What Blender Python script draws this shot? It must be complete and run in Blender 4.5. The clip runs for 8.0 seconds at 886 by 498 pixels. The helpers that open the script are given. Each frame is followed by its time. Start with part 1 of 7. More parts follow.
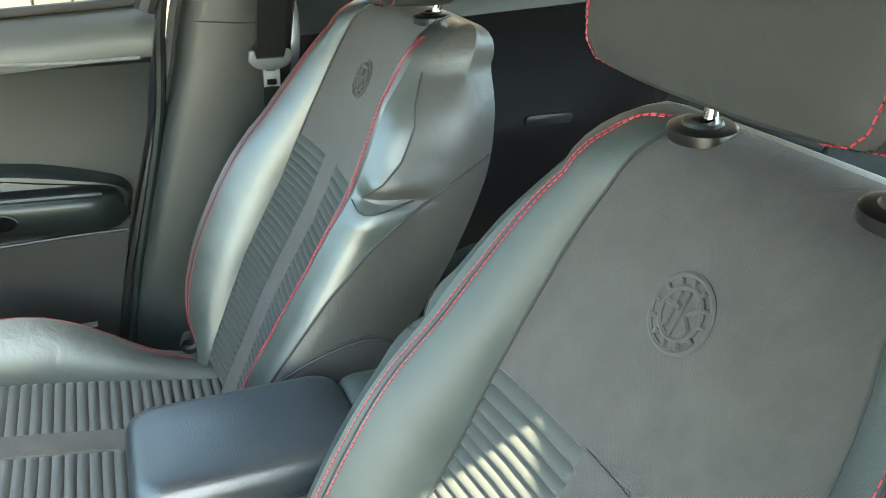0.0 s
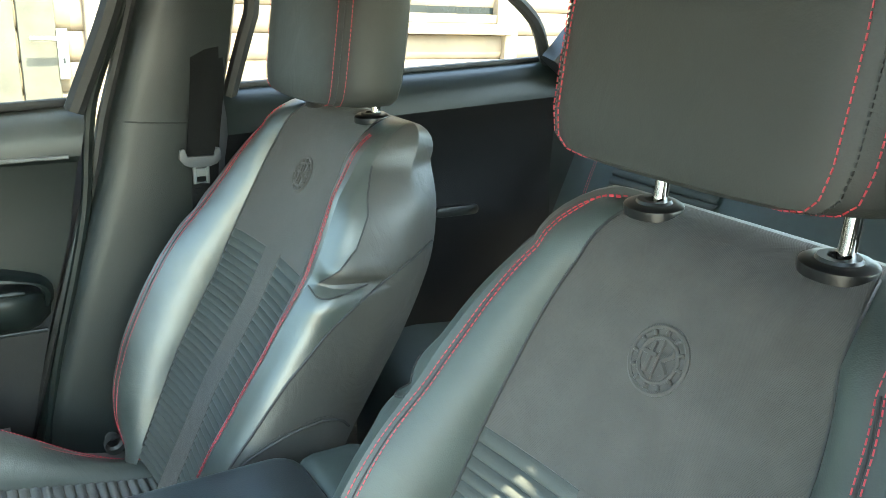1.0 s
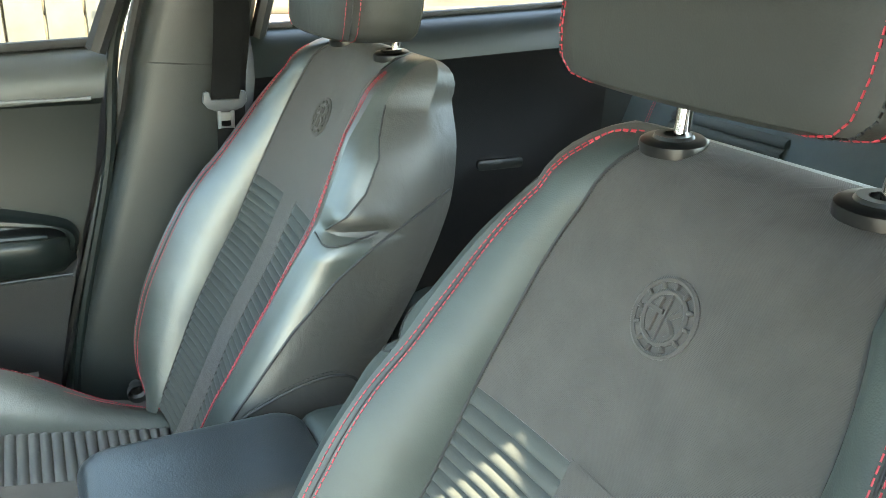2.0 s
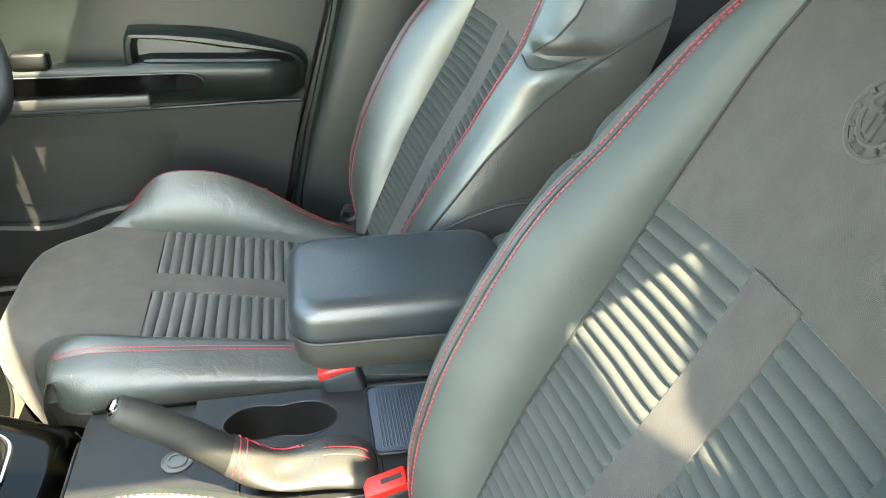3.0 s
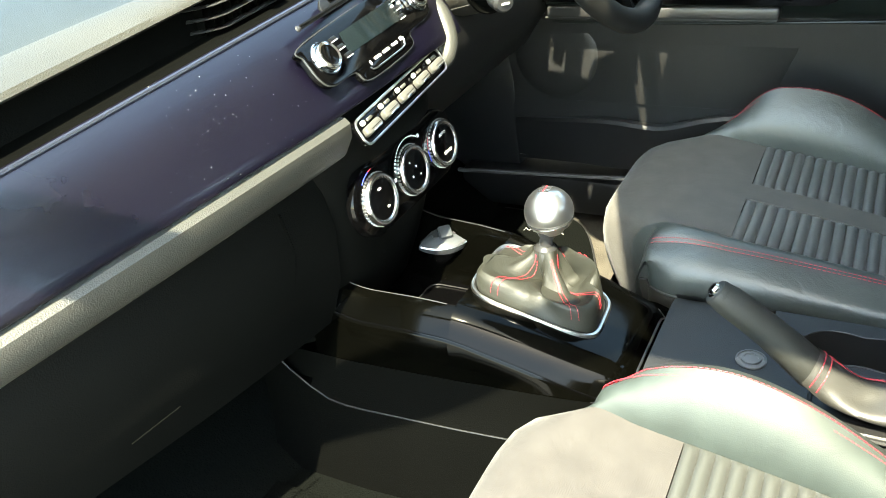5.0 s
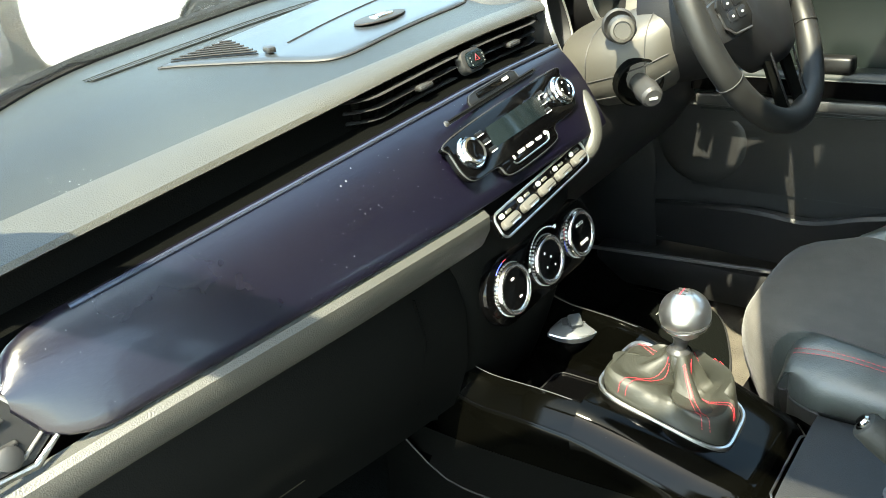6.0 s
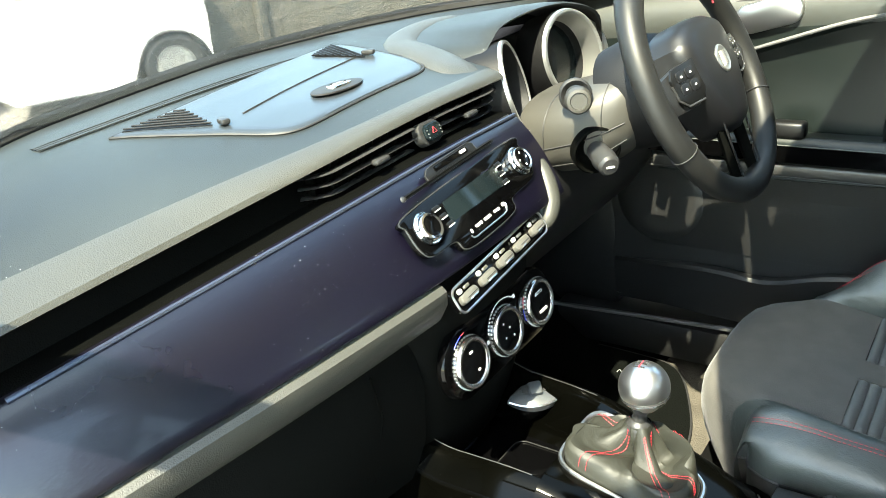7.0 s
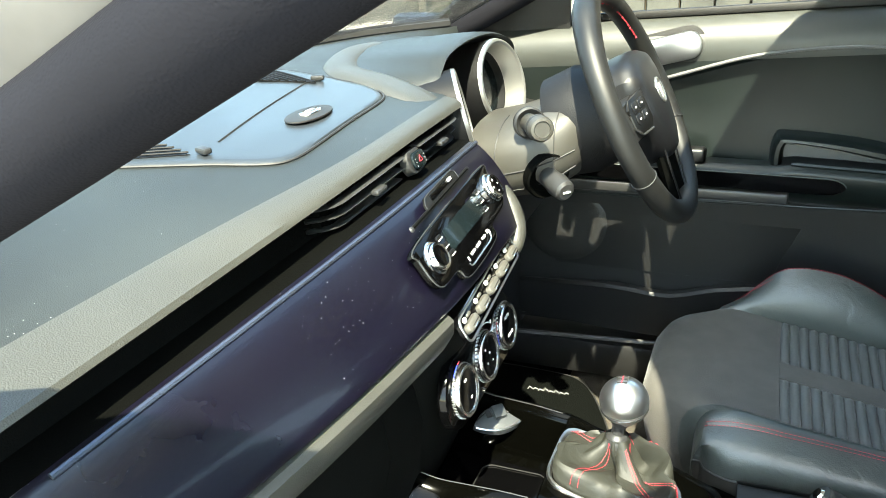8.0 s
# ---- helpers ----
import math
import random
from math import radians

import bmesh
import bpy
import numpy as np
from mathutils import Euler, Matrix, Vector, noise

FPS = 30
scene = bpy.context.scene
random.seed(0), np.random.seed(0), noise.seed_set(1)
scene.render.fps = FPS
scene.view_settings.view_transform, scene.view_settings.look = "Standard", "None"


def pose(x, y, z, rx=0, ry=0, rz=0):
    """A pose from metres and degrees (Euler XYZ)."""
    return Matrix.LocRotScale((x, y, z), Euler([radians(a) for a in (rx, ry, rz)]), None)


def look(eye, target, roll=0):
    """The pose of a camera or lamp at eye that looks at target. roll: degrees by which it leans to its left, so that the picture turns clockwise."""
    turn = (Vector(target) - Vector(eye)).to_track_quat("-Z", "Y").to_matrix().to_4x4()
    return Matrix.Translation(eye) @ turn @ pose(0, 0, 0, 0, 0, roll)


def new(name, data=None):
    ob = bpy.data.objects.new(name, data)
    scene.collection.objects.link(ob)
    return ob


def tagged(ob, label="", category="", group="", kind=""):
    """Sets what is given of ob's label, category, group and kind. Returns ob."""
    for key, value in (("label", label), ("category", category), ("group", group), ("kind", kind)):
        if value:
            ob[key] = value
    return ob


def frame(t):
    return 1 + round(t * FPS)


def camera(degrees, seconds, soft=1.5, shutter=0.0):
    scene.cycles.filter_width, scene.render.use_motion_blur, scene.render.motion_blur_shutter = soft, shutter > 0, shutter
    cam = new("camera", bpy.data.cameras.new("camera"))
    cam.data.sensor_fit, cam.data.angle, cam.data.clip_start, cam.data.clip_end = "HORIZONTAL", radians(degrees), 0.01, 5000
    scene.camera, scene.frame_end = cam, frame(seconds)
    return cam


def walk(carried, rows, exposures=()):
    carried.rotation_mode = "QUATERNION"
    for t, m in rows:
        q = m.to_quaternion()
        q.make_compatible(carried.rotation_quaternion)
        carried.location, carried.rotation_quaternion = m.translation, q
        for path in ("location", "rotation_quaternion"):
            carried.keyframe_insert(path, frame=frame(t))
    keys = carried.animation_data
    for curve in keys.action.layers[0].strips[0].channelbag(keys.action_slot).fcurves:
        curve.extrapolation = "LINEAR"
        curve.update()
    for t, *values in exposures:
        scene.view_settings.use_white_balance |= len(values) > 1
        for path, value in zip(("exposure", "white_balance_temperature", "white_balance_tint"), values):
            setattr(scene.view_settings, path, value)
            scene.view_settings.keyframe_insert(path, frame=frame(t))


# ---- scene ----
cam = camera(57.40, 8.0, soft=0.7)

PATH = [
    (0.0, pose(-0.7229, -0.0860, 1.2449, 65.30, -0.88, -112.19)),
    (0.5, pose(-0.7158, -0.0163, 1.2426, 69.06, -2.06, -118.37)),
    (1.0, pose(-0.7454, 0.0423, 1.2500, 72.50, -2.29, -121.77)),
    (1.2, pose(-0.7554, 0.0499, 1.2540, 73.19, -2.03, -122.17)),
    (2.3, pose(-0.7142, -0.0904, 1.1866, 67.13, -1.66, -112.41)),
    (2.5, pose(-0.7209, -0.0970, 1.1726, 65.34, -1.38, -109.28)),
    (3.0, pose(-0.7558, -0.0695, 1.1423, 61.52, -0.75, -100.26)),
    (3.5, pose(-0.7912, -0.0326, 1.1169, 58.89, 0.59, -90.78)),
    (4.0, pose(-0.8105, -0.0054, 1.1130, 57.22, 2.60, -80.42)),
    (4.5, pose(-0.8171, 0.0056, 1.1226, 57.04, 4.89, -70.86)),
    (5.0, pose(-0.8264, 0.0055, 1.1372, 58.91, 7.12, -62.67)),
    (5.2, pose(-0.8256, 0.0054, 1.1445, 60.02, 7.96, -59.97)),
    (6.3, pose(-0.8018, 0.0184, 1.1992, 64.51, 7.45, -51.58)),
    (6.5, pose(-0.7957, 0.0160, 1.2054, 65.19, 7.37, -51.75)),
    (7.0, pose(-0.7771, 0.0241, 1.2225, 65.83, 6.60, -54.95)),
    (7.5, pose(-0.7951, 0.0969, 1.2278, 65.98, 4.86, -61.72)),
    (8.0, pose(-0.8786, 0.2350, 1.2468, 66.24, 2.82, -68.73)),
]
EXPOSURES = [(0.0, 4.74, 8200, -4), (0.5, 4.80, 8200, -4), (1.2, 4.52, 7700, -8), (2.5, 4.77, 8700, 0), (3.0, 4.78, 8800, 0), (3.5, 4.22, 8450, 0), (4.5, 4.20, 7950, -4), (6.5, 3.63, 7600, -4), (8.0, 3.66, 7350, -4)]
walk(cam, PATH, EXPOSURES)

# ---------------------------------------------------------------- world and light
world = bpy.data.worlds.new("sky")
scene.world = world
world.use_nodes = True
wn = world.node_tree
sky = wn.nodes.new("ShaderNodeTexSky")
sky.sky_type = "NISHITA"
sky.sun_disc = False
SUN_EL, SUN_AZ = radians(57.7), radians(-103)      # from the car's left, a little behind
sky.sun_elevation, sky.sun_rotation = SUN_EL, SUN_AZ
wn.links.new(sky.outputs[0], wn.nodes["Background"].inputs[0])
wn.nodes["Background"].inputs[1].default_value = 0.15
sun = new("sun", bpy.data.lights.new("sun", "SUN"))
sun.data.energy, sun.data.angle, sun.data.color = 2.6, radians(0.6), (1.0, 0.945, 0.865)
sun_way = Vector((math.sin(SUN_AZ) * math.cos(SUN_EL), math.cos(SUN_AZ) * math.cos(SUN_EL), math.sin(SUN_EL)))
sun.matrix_world = look(sun_way * 20, (0, 0, 0))


# ---------------------------------------------------------------- materials
def material(name, color, rough=0.5, metal=0.0, grain=0.0, grain_size=0.002, mottle=0.12, mottle_size=0.12,
             weave=0.0, weave_size=0.001, specks=0.0, coat=0.0, brushed=0.0, spec=0.5, emit=0.0, sheen=0.0, wrinkle=0.0):
    m = bpy.data.materials.new(name)
    m.use_nodes = True
    t = m.node_tree
    N, L = t.nodes, t.links
    b = N["Principled BSDF"]
    b.inputs["Roughness"].default_value, b.inputs["Metallic"].default_value = rough, metal
    b.inputs["Coat Weight"].default_value, b.inputs["Coat Roughness"].default_value = coat, 0.06
    b.inputs["Specular IOR Level"].default_value = spec
    b.inputs["Sheen Weight"].default_value, b.inputs["Sheen Roughness"].default_value = sheen, 0.4
    co = N.new("ShaderNodeTexCoord")
    big = N.new("ShaderNodeTexNoise")
    big.inputs["Scale"].default_value, big.inputs["Detail"].default_value = 1 / mottle_size, 5
    L.new(co.outputs["Object"], big.inputs["Vector"])
    ramp = N.new("ShaderNodeMapRange")
    ramp.inputs["From Min"].default_value, ramp.inputs["From Max"].default_value = 0.25, 0.75
    ramp.inputs["To Min"].default_value, ramp.inputs["To Max"].default_value = 1 - mottle, 1 + mottle
    L.new(big.outputs["Fac"], ramp.inputs["Value"])
    tint = N.new("ShaderNodeVectorMath")
    tint.operation = "SCALE"
    tint.inputs[0].default_value = color
    L.new(ramp.outputs["Result"], tint.inputs["Scale"])
    col = tint.outputs["Vector"]
    rr = N.new("ShaderNodeMapRange")
    rr.inputs["To Min"].default_value, rr.inputs["To Max"].default_value = max(rough - 0.06, 0.02), min(rough + 0.08, 1)
    L.new(big.outputs["Fac"], rr.inputs["Value"])
    L.new(rr.outputs["Result"], b.inputs["Roughness"])
    if specks:
        v = N.new("ShaderNodeTexVoronoi")
        v.inputs["Scale"].default_value = 150
        L.new(co.outputs["Object"], v.inputs["Vector"])
        n2 = N.new("ShaderNodeTexNoise")
        n2.inputs["Scale"].default_value = 9
        L.new(co.outputs["Object"], n2.inputs["Vector"])
        size = N.new("ShaderNodeMapRange")
        size.inputs["From Min"].default_value, size.inputs["From Max"].default_value = 0.36, 0.80
        size.inputs["To Min"].default_value, size.inputs["To Max"].default_value = 0.0, specks
        L.new(n2.outputs["Fac"], size.inputs["Value"])
        lt = N.new("ShaderNodeMath")
        lt.operation = "LESS_THAN"
        L.new(v.outputs["Distance"], lt.inputs[0])
        L.new(size.outputs["Result"], lt.inputs[1])
        mix = N.new("ShaderNodeMix")
        mix.data_type = "RGBA"
        L.new(lt.outputs[0], mix.inputs[0])
        L.new(col, mix.inputs[6])
        mix.inputs[7].default_value = (0.55, 0.55, 0.52, 1)
        col = mix.outputs[2]
    L.new(col, b.inputs["Base Color"])
    height = None
    if grain:
        v = N.new("ShaderNodeTexVoronoi")
        v.feature = "SMOOTH_F1"
        v.inputs["Scale"].default_value = 1 / grain_size
        L.new(co.outputs["Object"], v.inputs["Vector"])
        height, strength, dist = v.outputs["Distance"], grain, grain_size * 0.5
    if weave:
        w = N.new("ShaderNodeTexWave")
        w.inputs["Scale"].default_value = 0.6 / weave_size
        w.inputs["Distortion"].default_value = 0.4
        w.bands_direction = "DIAGONAL"
        L.new(co.outputs["Object"], w.inputs["Vector"])
        height, strength, dist = w.outputs["Fac"], weave, weave_size * 0.5
    if brushed:
        mp = N.new("ShaderNodeMapping")
        mp.inputs["Scale"].default_value = (1.5, 420, 420)
        L.new(co.outputs["Object"], mp.inputs["Vector"])
        n3 = N.new("ShaderNodeTexNoise")
        n3.inputs["Scale"].default_value, n3.inputs["Detail"].default_value = 1.0, 3
        L.new(mp.outputs["Vector"], n3.inputs["Vector"])
        height, strength, dist = n3.outputs["Fac"], brushed, 0.0003
        across = N.new("ShaderNodeCombineXYZ")               # gloss spreads across the brushing
        across.inputs["Y"].default_value, across.inputs["Z"].default_value = 0.6, 0.8
        L.new(across.outputs["Vector"], b.inputs["Tangent"])
        b.inputs["Anisotropic"].default_value = 0.6
    soft_normal = None
    if wrinkle:
        n4 = N.new("ShaderNodeTexNoise")
        n4.inputs["Scale"].default_value, n4.inputs["Detail"].default_value, n4.inputs["Distortion"].default_value = 22, 4, 1.2
        L.new(co.outputs["Object"], n4.inputs["Vector"])
        fold_bump = N.new("ShaderNodeBump")
        fold_bump.inputs["Strength"].default_value, fold_bump.inputs["Distance"].default_value = wrinkle, 0.006
        L.new(n4.outputs["Fac"], fold_bump.inputs["Height"])
        L.new(fold_bump.outputs["Normal"], b.inputs["Normal"])
        soft_normal = fold_bump.outputs["Normal"]
    if height is not None:
        bump = N.new("ShaderNodeBump")
        bump.inputs["Strength"].default_value, bump.inputs["Distance"].default_value = strength, dist
        L.new(height, bump.inputs["Height"])
        if soft_normal is not None:
            L.new(soft_normal, bump.inputs["Normal"])
        L.new(bump.outputs["Normal"], b.inputs["Normal"])
    if emit:
        b.inputs["Emission Color"].default_value = (*color, 1)
        b.inputs["Emission Strength"].default_value = emit
    return m


LEATHER = material("black_leather", (0.0265, 0.0340, 0.0312), 0.54, spec=0.42, wrinkle=0.12, grain=0.22, grain_size=0.0011, mottle=0.2, mottle_size=0.05)
SHINY_LEATHER = material("rubbed_black_leather", (0.0265, 0.0320, 0.0290), 0.36, spec=0.8, wrinkle=0.14, grain=0.2, grain_size=0.0011, mottle=0.25, mottle_size=0.05)
SIDE_LEATHER = material("side_leatherette", (0.031, 0.030, 0.027), 0.42, spec=0.6, wrinkle=0.25, grain=0.2, grain_size=0.0012)
HEAD_LEATHER = material("headrest_leather", (0.0150, 0.0158, 0.0140), 0.60, spec=0.4, wrinkle=0.15, grain=0.2, grain_size=0.0012)
# driver's cushion: seat materials lightened, extra light put into the colour
LIT_CLOTH = material("lit_cushion_cloth", (0.068, 0.063, 0.056), 0.85, wrinkle=0.22, grain=0.5, grain_size=0.0012, spec=0.25, sheen=0.12, mottle=0.18, mottle_size=0.04)
LIT_RIB = material("lit_ribbed_cloth", (0.080, 0.080, 0.076), 0.75, grain=0.4, grain_size=0.0010, spec=0.35, sheen=0.08)
LIT_LEATHER = material("lit_cushion_leather", (0.038, 0.042, 0.038), 0.40, spec=0.7, wrinkle=0.35, grain=0.25, grain_size=0.0016, mottle=0.2)
ARM_LEATHER = material("armrest_leather", (0.013, 0.017, 0.020), 0.32, spec=0.7, grain=0.25, grain_size=0.0016, mottle=0.2)
FABRIC = material("seat_cloth", (0.0465, 0.0428, 0.0400), 0.85, wrinkle=0.22, weave=0.32, weave_size=0.0013, spec=0.25, sheen=0.12, mottle=0.16, mottle_size=0.03)
RIBBED = material("ribbed_cloth", (0.0425, 0.0450, 0.0415), 0.78, grain=0.4, grain_size=0.0010, spec=0.25, sheen=0.03)
THREAD = material("red_thread", (0.36, 0.026, 0.040), 0.6)
DARK_THREAD = material("black_thread", (0.012, 0.012, 0.012), 0.6)
SOFT_DASH = material("soft_dash_plastic", (0.0165, 0.0192, 0.0196), 0.44, spec=0.21, grain=0.35, grain_size=0.0012, specks=0.09, mottle=0.3, mottle_size=0.25)
POD_LID = material("smooth_lid_plastic", (0.020, 0.024, 0.028), 0.30, grain=0.2, grain_size=0.0012, mottle=0.06)
DASH_BAND = material("grained_dash_band", (0.030, 0.0297, 0.0250), 0.48, grain=0.5, grain_size=0.0014)
PAD = material("soft_door_pad", (0.034, 0.037, 0.034), 0.45, grain=0.15, grain_size=0.0012)
HARD_DARK = material("hard_dark_plastic", (0.009, 0.009, 0.009), 0.45, grain=0.3, grain_size=0.0015)
DOOR_SKIN = material("door_skin_plastic", (0.0072, 0.0100, 0.0092), 0.34, spec=0.28, grain=0.08, grain_size=0.0012)
GLOSS = material("gloss_black", (0.0011, 0.0011, 0.0012), 0.08, spec=0.18, specks=0.03, mottle=0.05)
# dust specks on a base near zero, which holds the console's shade
CONSOLE_GLOSS = material("dusty_shaded_gloss_black", (0.0007, 0.0007, 0.0005), 0.07, spec=0.09, specks=0.05, mottle=0.2, mottle_size=0.05)
TRIM = material("brushed_dark_trim", (0.0022, 0.0018, 0.0050), 0.28, spec=0.5, brushed=0.6, specks=0.12, coat=0.15)
# lighter bluish satin, so the trim's lip carries a sky highlight in its colour
TRIM_EDGE = material("sky_glint_edge", (0.07, 0.08, 0.11), 0.28, metal=0.8, mottle=0.1)
CHROME = material("chrome", (0.75, 0.75, 0.74), 0.10, metal=1.0, mottle=0.03)
SATIN = material("satin_aluminium", (0.56, 0.56, 0.55), 0.30, metal=1.0, mottle=0.04)
RUBBER = material("black_rubber", (0.010, 0.010, 0.010), 0.6)
# black pile, lowered further so the colour carries the footwell shadow
CARPET = material("shaded_black_carpet", (0.0019, 0.0023, 0.0019), 0.95, grain=0.9, grain_size=0.003, spec=0.04)
BEIGE_CARPET = material("pale_beige_carpet", (0.055, 0.049, 0.040), 0.95, mottle=0.3, mottle_size=0.05, grain=0.9, grain_size=0.003, spec=0.1)
BUCKLE_RED = material("red_plastic", (0.55, 0.016, 0.012), 0.35)
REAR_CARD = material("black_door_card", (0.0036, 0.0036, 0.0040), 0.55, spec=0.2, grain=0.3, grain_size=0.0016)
# lower dashboard plastic with the footwell shadow put into its colour
GLOVE = material("shaded_glovebox_plastic", (0.0021, 0.0023, 0.0020), 0.6, spec=0.06, grain=0.3, grain_size=0.0016)
# near-zero base: shade of console sides and recesses is in the colour
DEEP_PLASTIC = material("shaded_black_plastic", (0.0011, 0.0012, 0.0010), 0.7, spec=0.035, grain=0.4, grain_size=0.0016)
LOUVRE = material("louvre_plastic", (0.022, 0.022, 0.022), 0.38)
GREY_PLASTIC = material("grey_plastic", (0.10, 0.10, 0.10), 0.5)
BOOT = material("boot_leather", (0.0165, 0.0168, 0.0128), 0.55, spec=0.35, wrinkle=0.30, grain=0.15, grain_size=0.0014)
GRIP = material("worn_black_leather", (0.0075, 0.0075, 0.0070), 0.48, spec=0.35, grain=0.10, grain_size=0.0010, mottle=0.3, mottle_size=0.04)
HUB = material("smooth_black_cover", (0.0045, 0.0045, 0.0050), 0.42, spec=0.4)
PALE_MARK = material("pale_print", (0.28, 0.28, 0.27), 0.5)
WHITE_MARK = material("white_print", (0.75, 0.75, 0.72), 0.5)
SCREEN = material("dark_screen", (0.005, 0.008, 0.009), 0.12, spec=0.25)
PILLAR_CLOTH = material("pillar_cloth", (0.0060, 0.0060, 0.0080), 0.85, spec=0.08, grain=0.3, grain_size=0.0014)
PILLAR = material("pillar_trim", (0.008, 0.0105, 0.0098), 0.42, grain=0.3, grain_size=0.0014)
COLLAR = material("shiny_black_plastic", (0.004, 0.004, 0.004), 0.36, spec=0.35)
PILLAR_OUTER = material("pillar_outer_face", (0.045, 0.042, 0.038), 0.6, mottle=0.3, mottle_size=0.03)
HEADLINER = material("headliner", (0.60, 0.59, 0.56), 0.95)
BODY = material("car_paint", (0.03, 0.03, 0.035), 0.3, coat=0.6)


# ---------------------------------------------------------------- building helpers
def part(name, bm, mat, parent=None, label="", sharp=38):
    """Links a bmesh as one mesh object, under parent if there is one."""
    bm.normal_update()
    limit = radians(sharp)
    for e in bm.edges:
        e.smooth = not (len(e.link_faces) == 2 and e.calc_face_angle(0) > limit)
    for f in bm.faces:
        f.smooth = True
    me = bpy.data.meshes.new(name)
    bm.to_mesh(me)
    bm.free()
    me.materials.append(mat)
    ob = new(name, me)
    if parent:
        ob.parent = parent
    if label:
        ob["label"] = label
    return ob


def thing(name, label, category, group="", kind="", at=(0, 0, 0)):
    ob = new(name)
    ob.empty_display_size = 0.05
    ob.location = at
    return tagged(ob, label, category, group, kind)


def rooted(name, label, category, at, build, group="", kind=""):
    """A thing whose parts are built in the car's own coordinates by build(root)."""
    root = thing(name, label, category, group, kind, at)
    build(root)
    back = Matrix.Translation(-Vector(at))
    for ob in root.children:
        ob.matrix_parent_inverse = back
    return root


def rbox(c, d, r=0.004, seg=2, bm=None, m=None):
    """A box with rounded edges."""
    bm = bm or bmesh.new()
    made = bmesh.ops.create_cube(bm, size=1)["verts"]
    mat = Matrix.Translation(c) @ Matrix.Diagonal((*d, 1))
    if m is not None:
        mat = m @ mat
    es = list({e for v in made for e in v.link_edges})
    for v in made:
        v.co = Vector((v.co.x * d[0], v.co.y * d[1], v.co.z * d[2]))
    if r:
        made = [v for v in bmesh.ops.bevel(bm, geom=es, offset=min(r, min(d) * 0.49), segments=seg, affect="EDGES", profile=0.5)["verts"]]
        made = list({v for v in made})
    shift = Matrix.Translation(c) if m is None else m @ Matrix.Translation(c)
    bmesh.ops.transform(bm, matrix=shift, verts=made)
    return bm


def sheet(rows, bm=None, close_u=False, close_v=False):
    """A surface through rows of points."""
    bm = bm or bmesh.new()
    vs = [[bm.verts.new(p) for p in row] for row in rows]
    n, k = len(vs), len(vs[0])
    for i in range(n if close_v else n - 1):
        for j in range(k if close_u else k - 1):
            a, b, c, d = vs[i][j], vs[i][(j + 1) % k], vs[(i + 1) % n][(j + 1) % k], vs[(i + 1) % n][j]
            if len({a, b, c, d}) == 4:
                try:
                    bm.faces.new((a, b, c, d))
                except ValueError:
                    pass
    return bm


def spline(ps, n):
    """n points on a Catmull-Rom curve through ps."""
    ps = [Vector(p) for p in ps]
    q = [2 * ps[0] - ps[1], *ps, 2 * ps[-1] - ps[-2]]
    out = []
    for i in range(n):
        u = i / (n - 1) * (len(ps) - 1)
        k = min(int(u), len(ps) - 2)
        f = u - k
        a, b, c, d = q[k:k + 4]
        out.append(0.5 * (2 * b + (c - a) * f + (2 * a - 5 * b + 4 * c - d) * f * f + (3 * b - a - 3 * c + d) * f ** 3))
    return out


def tube(ps, r, n=8, closed=False, bm=None, flat=1.0, up=None):
    """A round bar along points; r may be a list."""
    bm = bm or bmesh.new()
    ps = [Vector(p) for p in ps]
    rs = r if isinstance(r, (list, tuple)) else [r] * len(ps)
    rows, side = [], None
    for i, p in enumerate(ps):
        a, b = ps[i - 1] if i or closed else p, ps[(i + 1) % len(ps)] if i < len(ps) - 1 or closed else p
        t = (b - a).normalized()
        ref = Vector(up) if up else Vector((0, 0, 1)) if abs(t.z) < 0.9 else Vector((1, 0, 0))
        side = t.cross(ref).normalized() if side is None or up else (side - t * side.dot(t)).normalized()
        over = side.cross(t)
        rows.append([p + rs[i] * (math.cos(w) * side + flat * math.sin(w) * over) for w in np.arange(n) * (2 * math.pi / n)])
    sheet(rows, bm, close_u=True, close_v=closed)
    if not closed:
        for row in (rows[0], rows[-1]):
            bmesh.ops.contextual_create(bm, geom=[v for v in bm.verts if any((v.co - q).length < 1e-7 for q in row)]) if len(bm.verts) < 600 else None
    return bm


def lathe(profile, n=32, m=Matrix(), bm=None):
    """Turns (radius, height) pairs round z, then places by m."""
    bm = bm or bmesh.new()
    rows = [[m @ Vector((r * math.cos(w), r * math.sin(w), h)) for w in np.arange(n) * (2 * math.pi / n)] for r, h in profile]
    return sheet(rows, bm, close_u=True)


def slab(outline, depth, m=Matrix(), r=0.0, bm=None):
    """A flat plate: a 2D outline pushed out by depth along local z, with a rounded front edge."""
    bm = bm or bmesh.new()
    c = sum((Vector((*p, 0)) for p in outline), Vector()) / len(outline)
    def ring(inset, z):
        out = []
        for p in outline:
            q = Vector((*p, 0)) - c
            out.append(m @ (c + q * (1 - inset / max(q.length, 1e-6)) + Vector((0, 0, z))))
        return out
    rings = [ring(0, 0), ring(0, depth - r)]
    if r:
        rings += [ring(r * 0.3, depth - r * 0.3), ring(r, depth)]
    rows = [[bm.verts.new(p) for p in ring_] for ring_ in rings]
    k = len(outline)
    for i in range(len(rows) - 1):
        for j in range(k):
            bm.faces.new((rows[i][j], rows[i][(j + 1) % k], rows[i + 1][(j + 1) % k], rows[i + 1][j]))
    bm.faces.new(rows[-1])
    bm.faces.new(rows[0][::-1])
    return bm


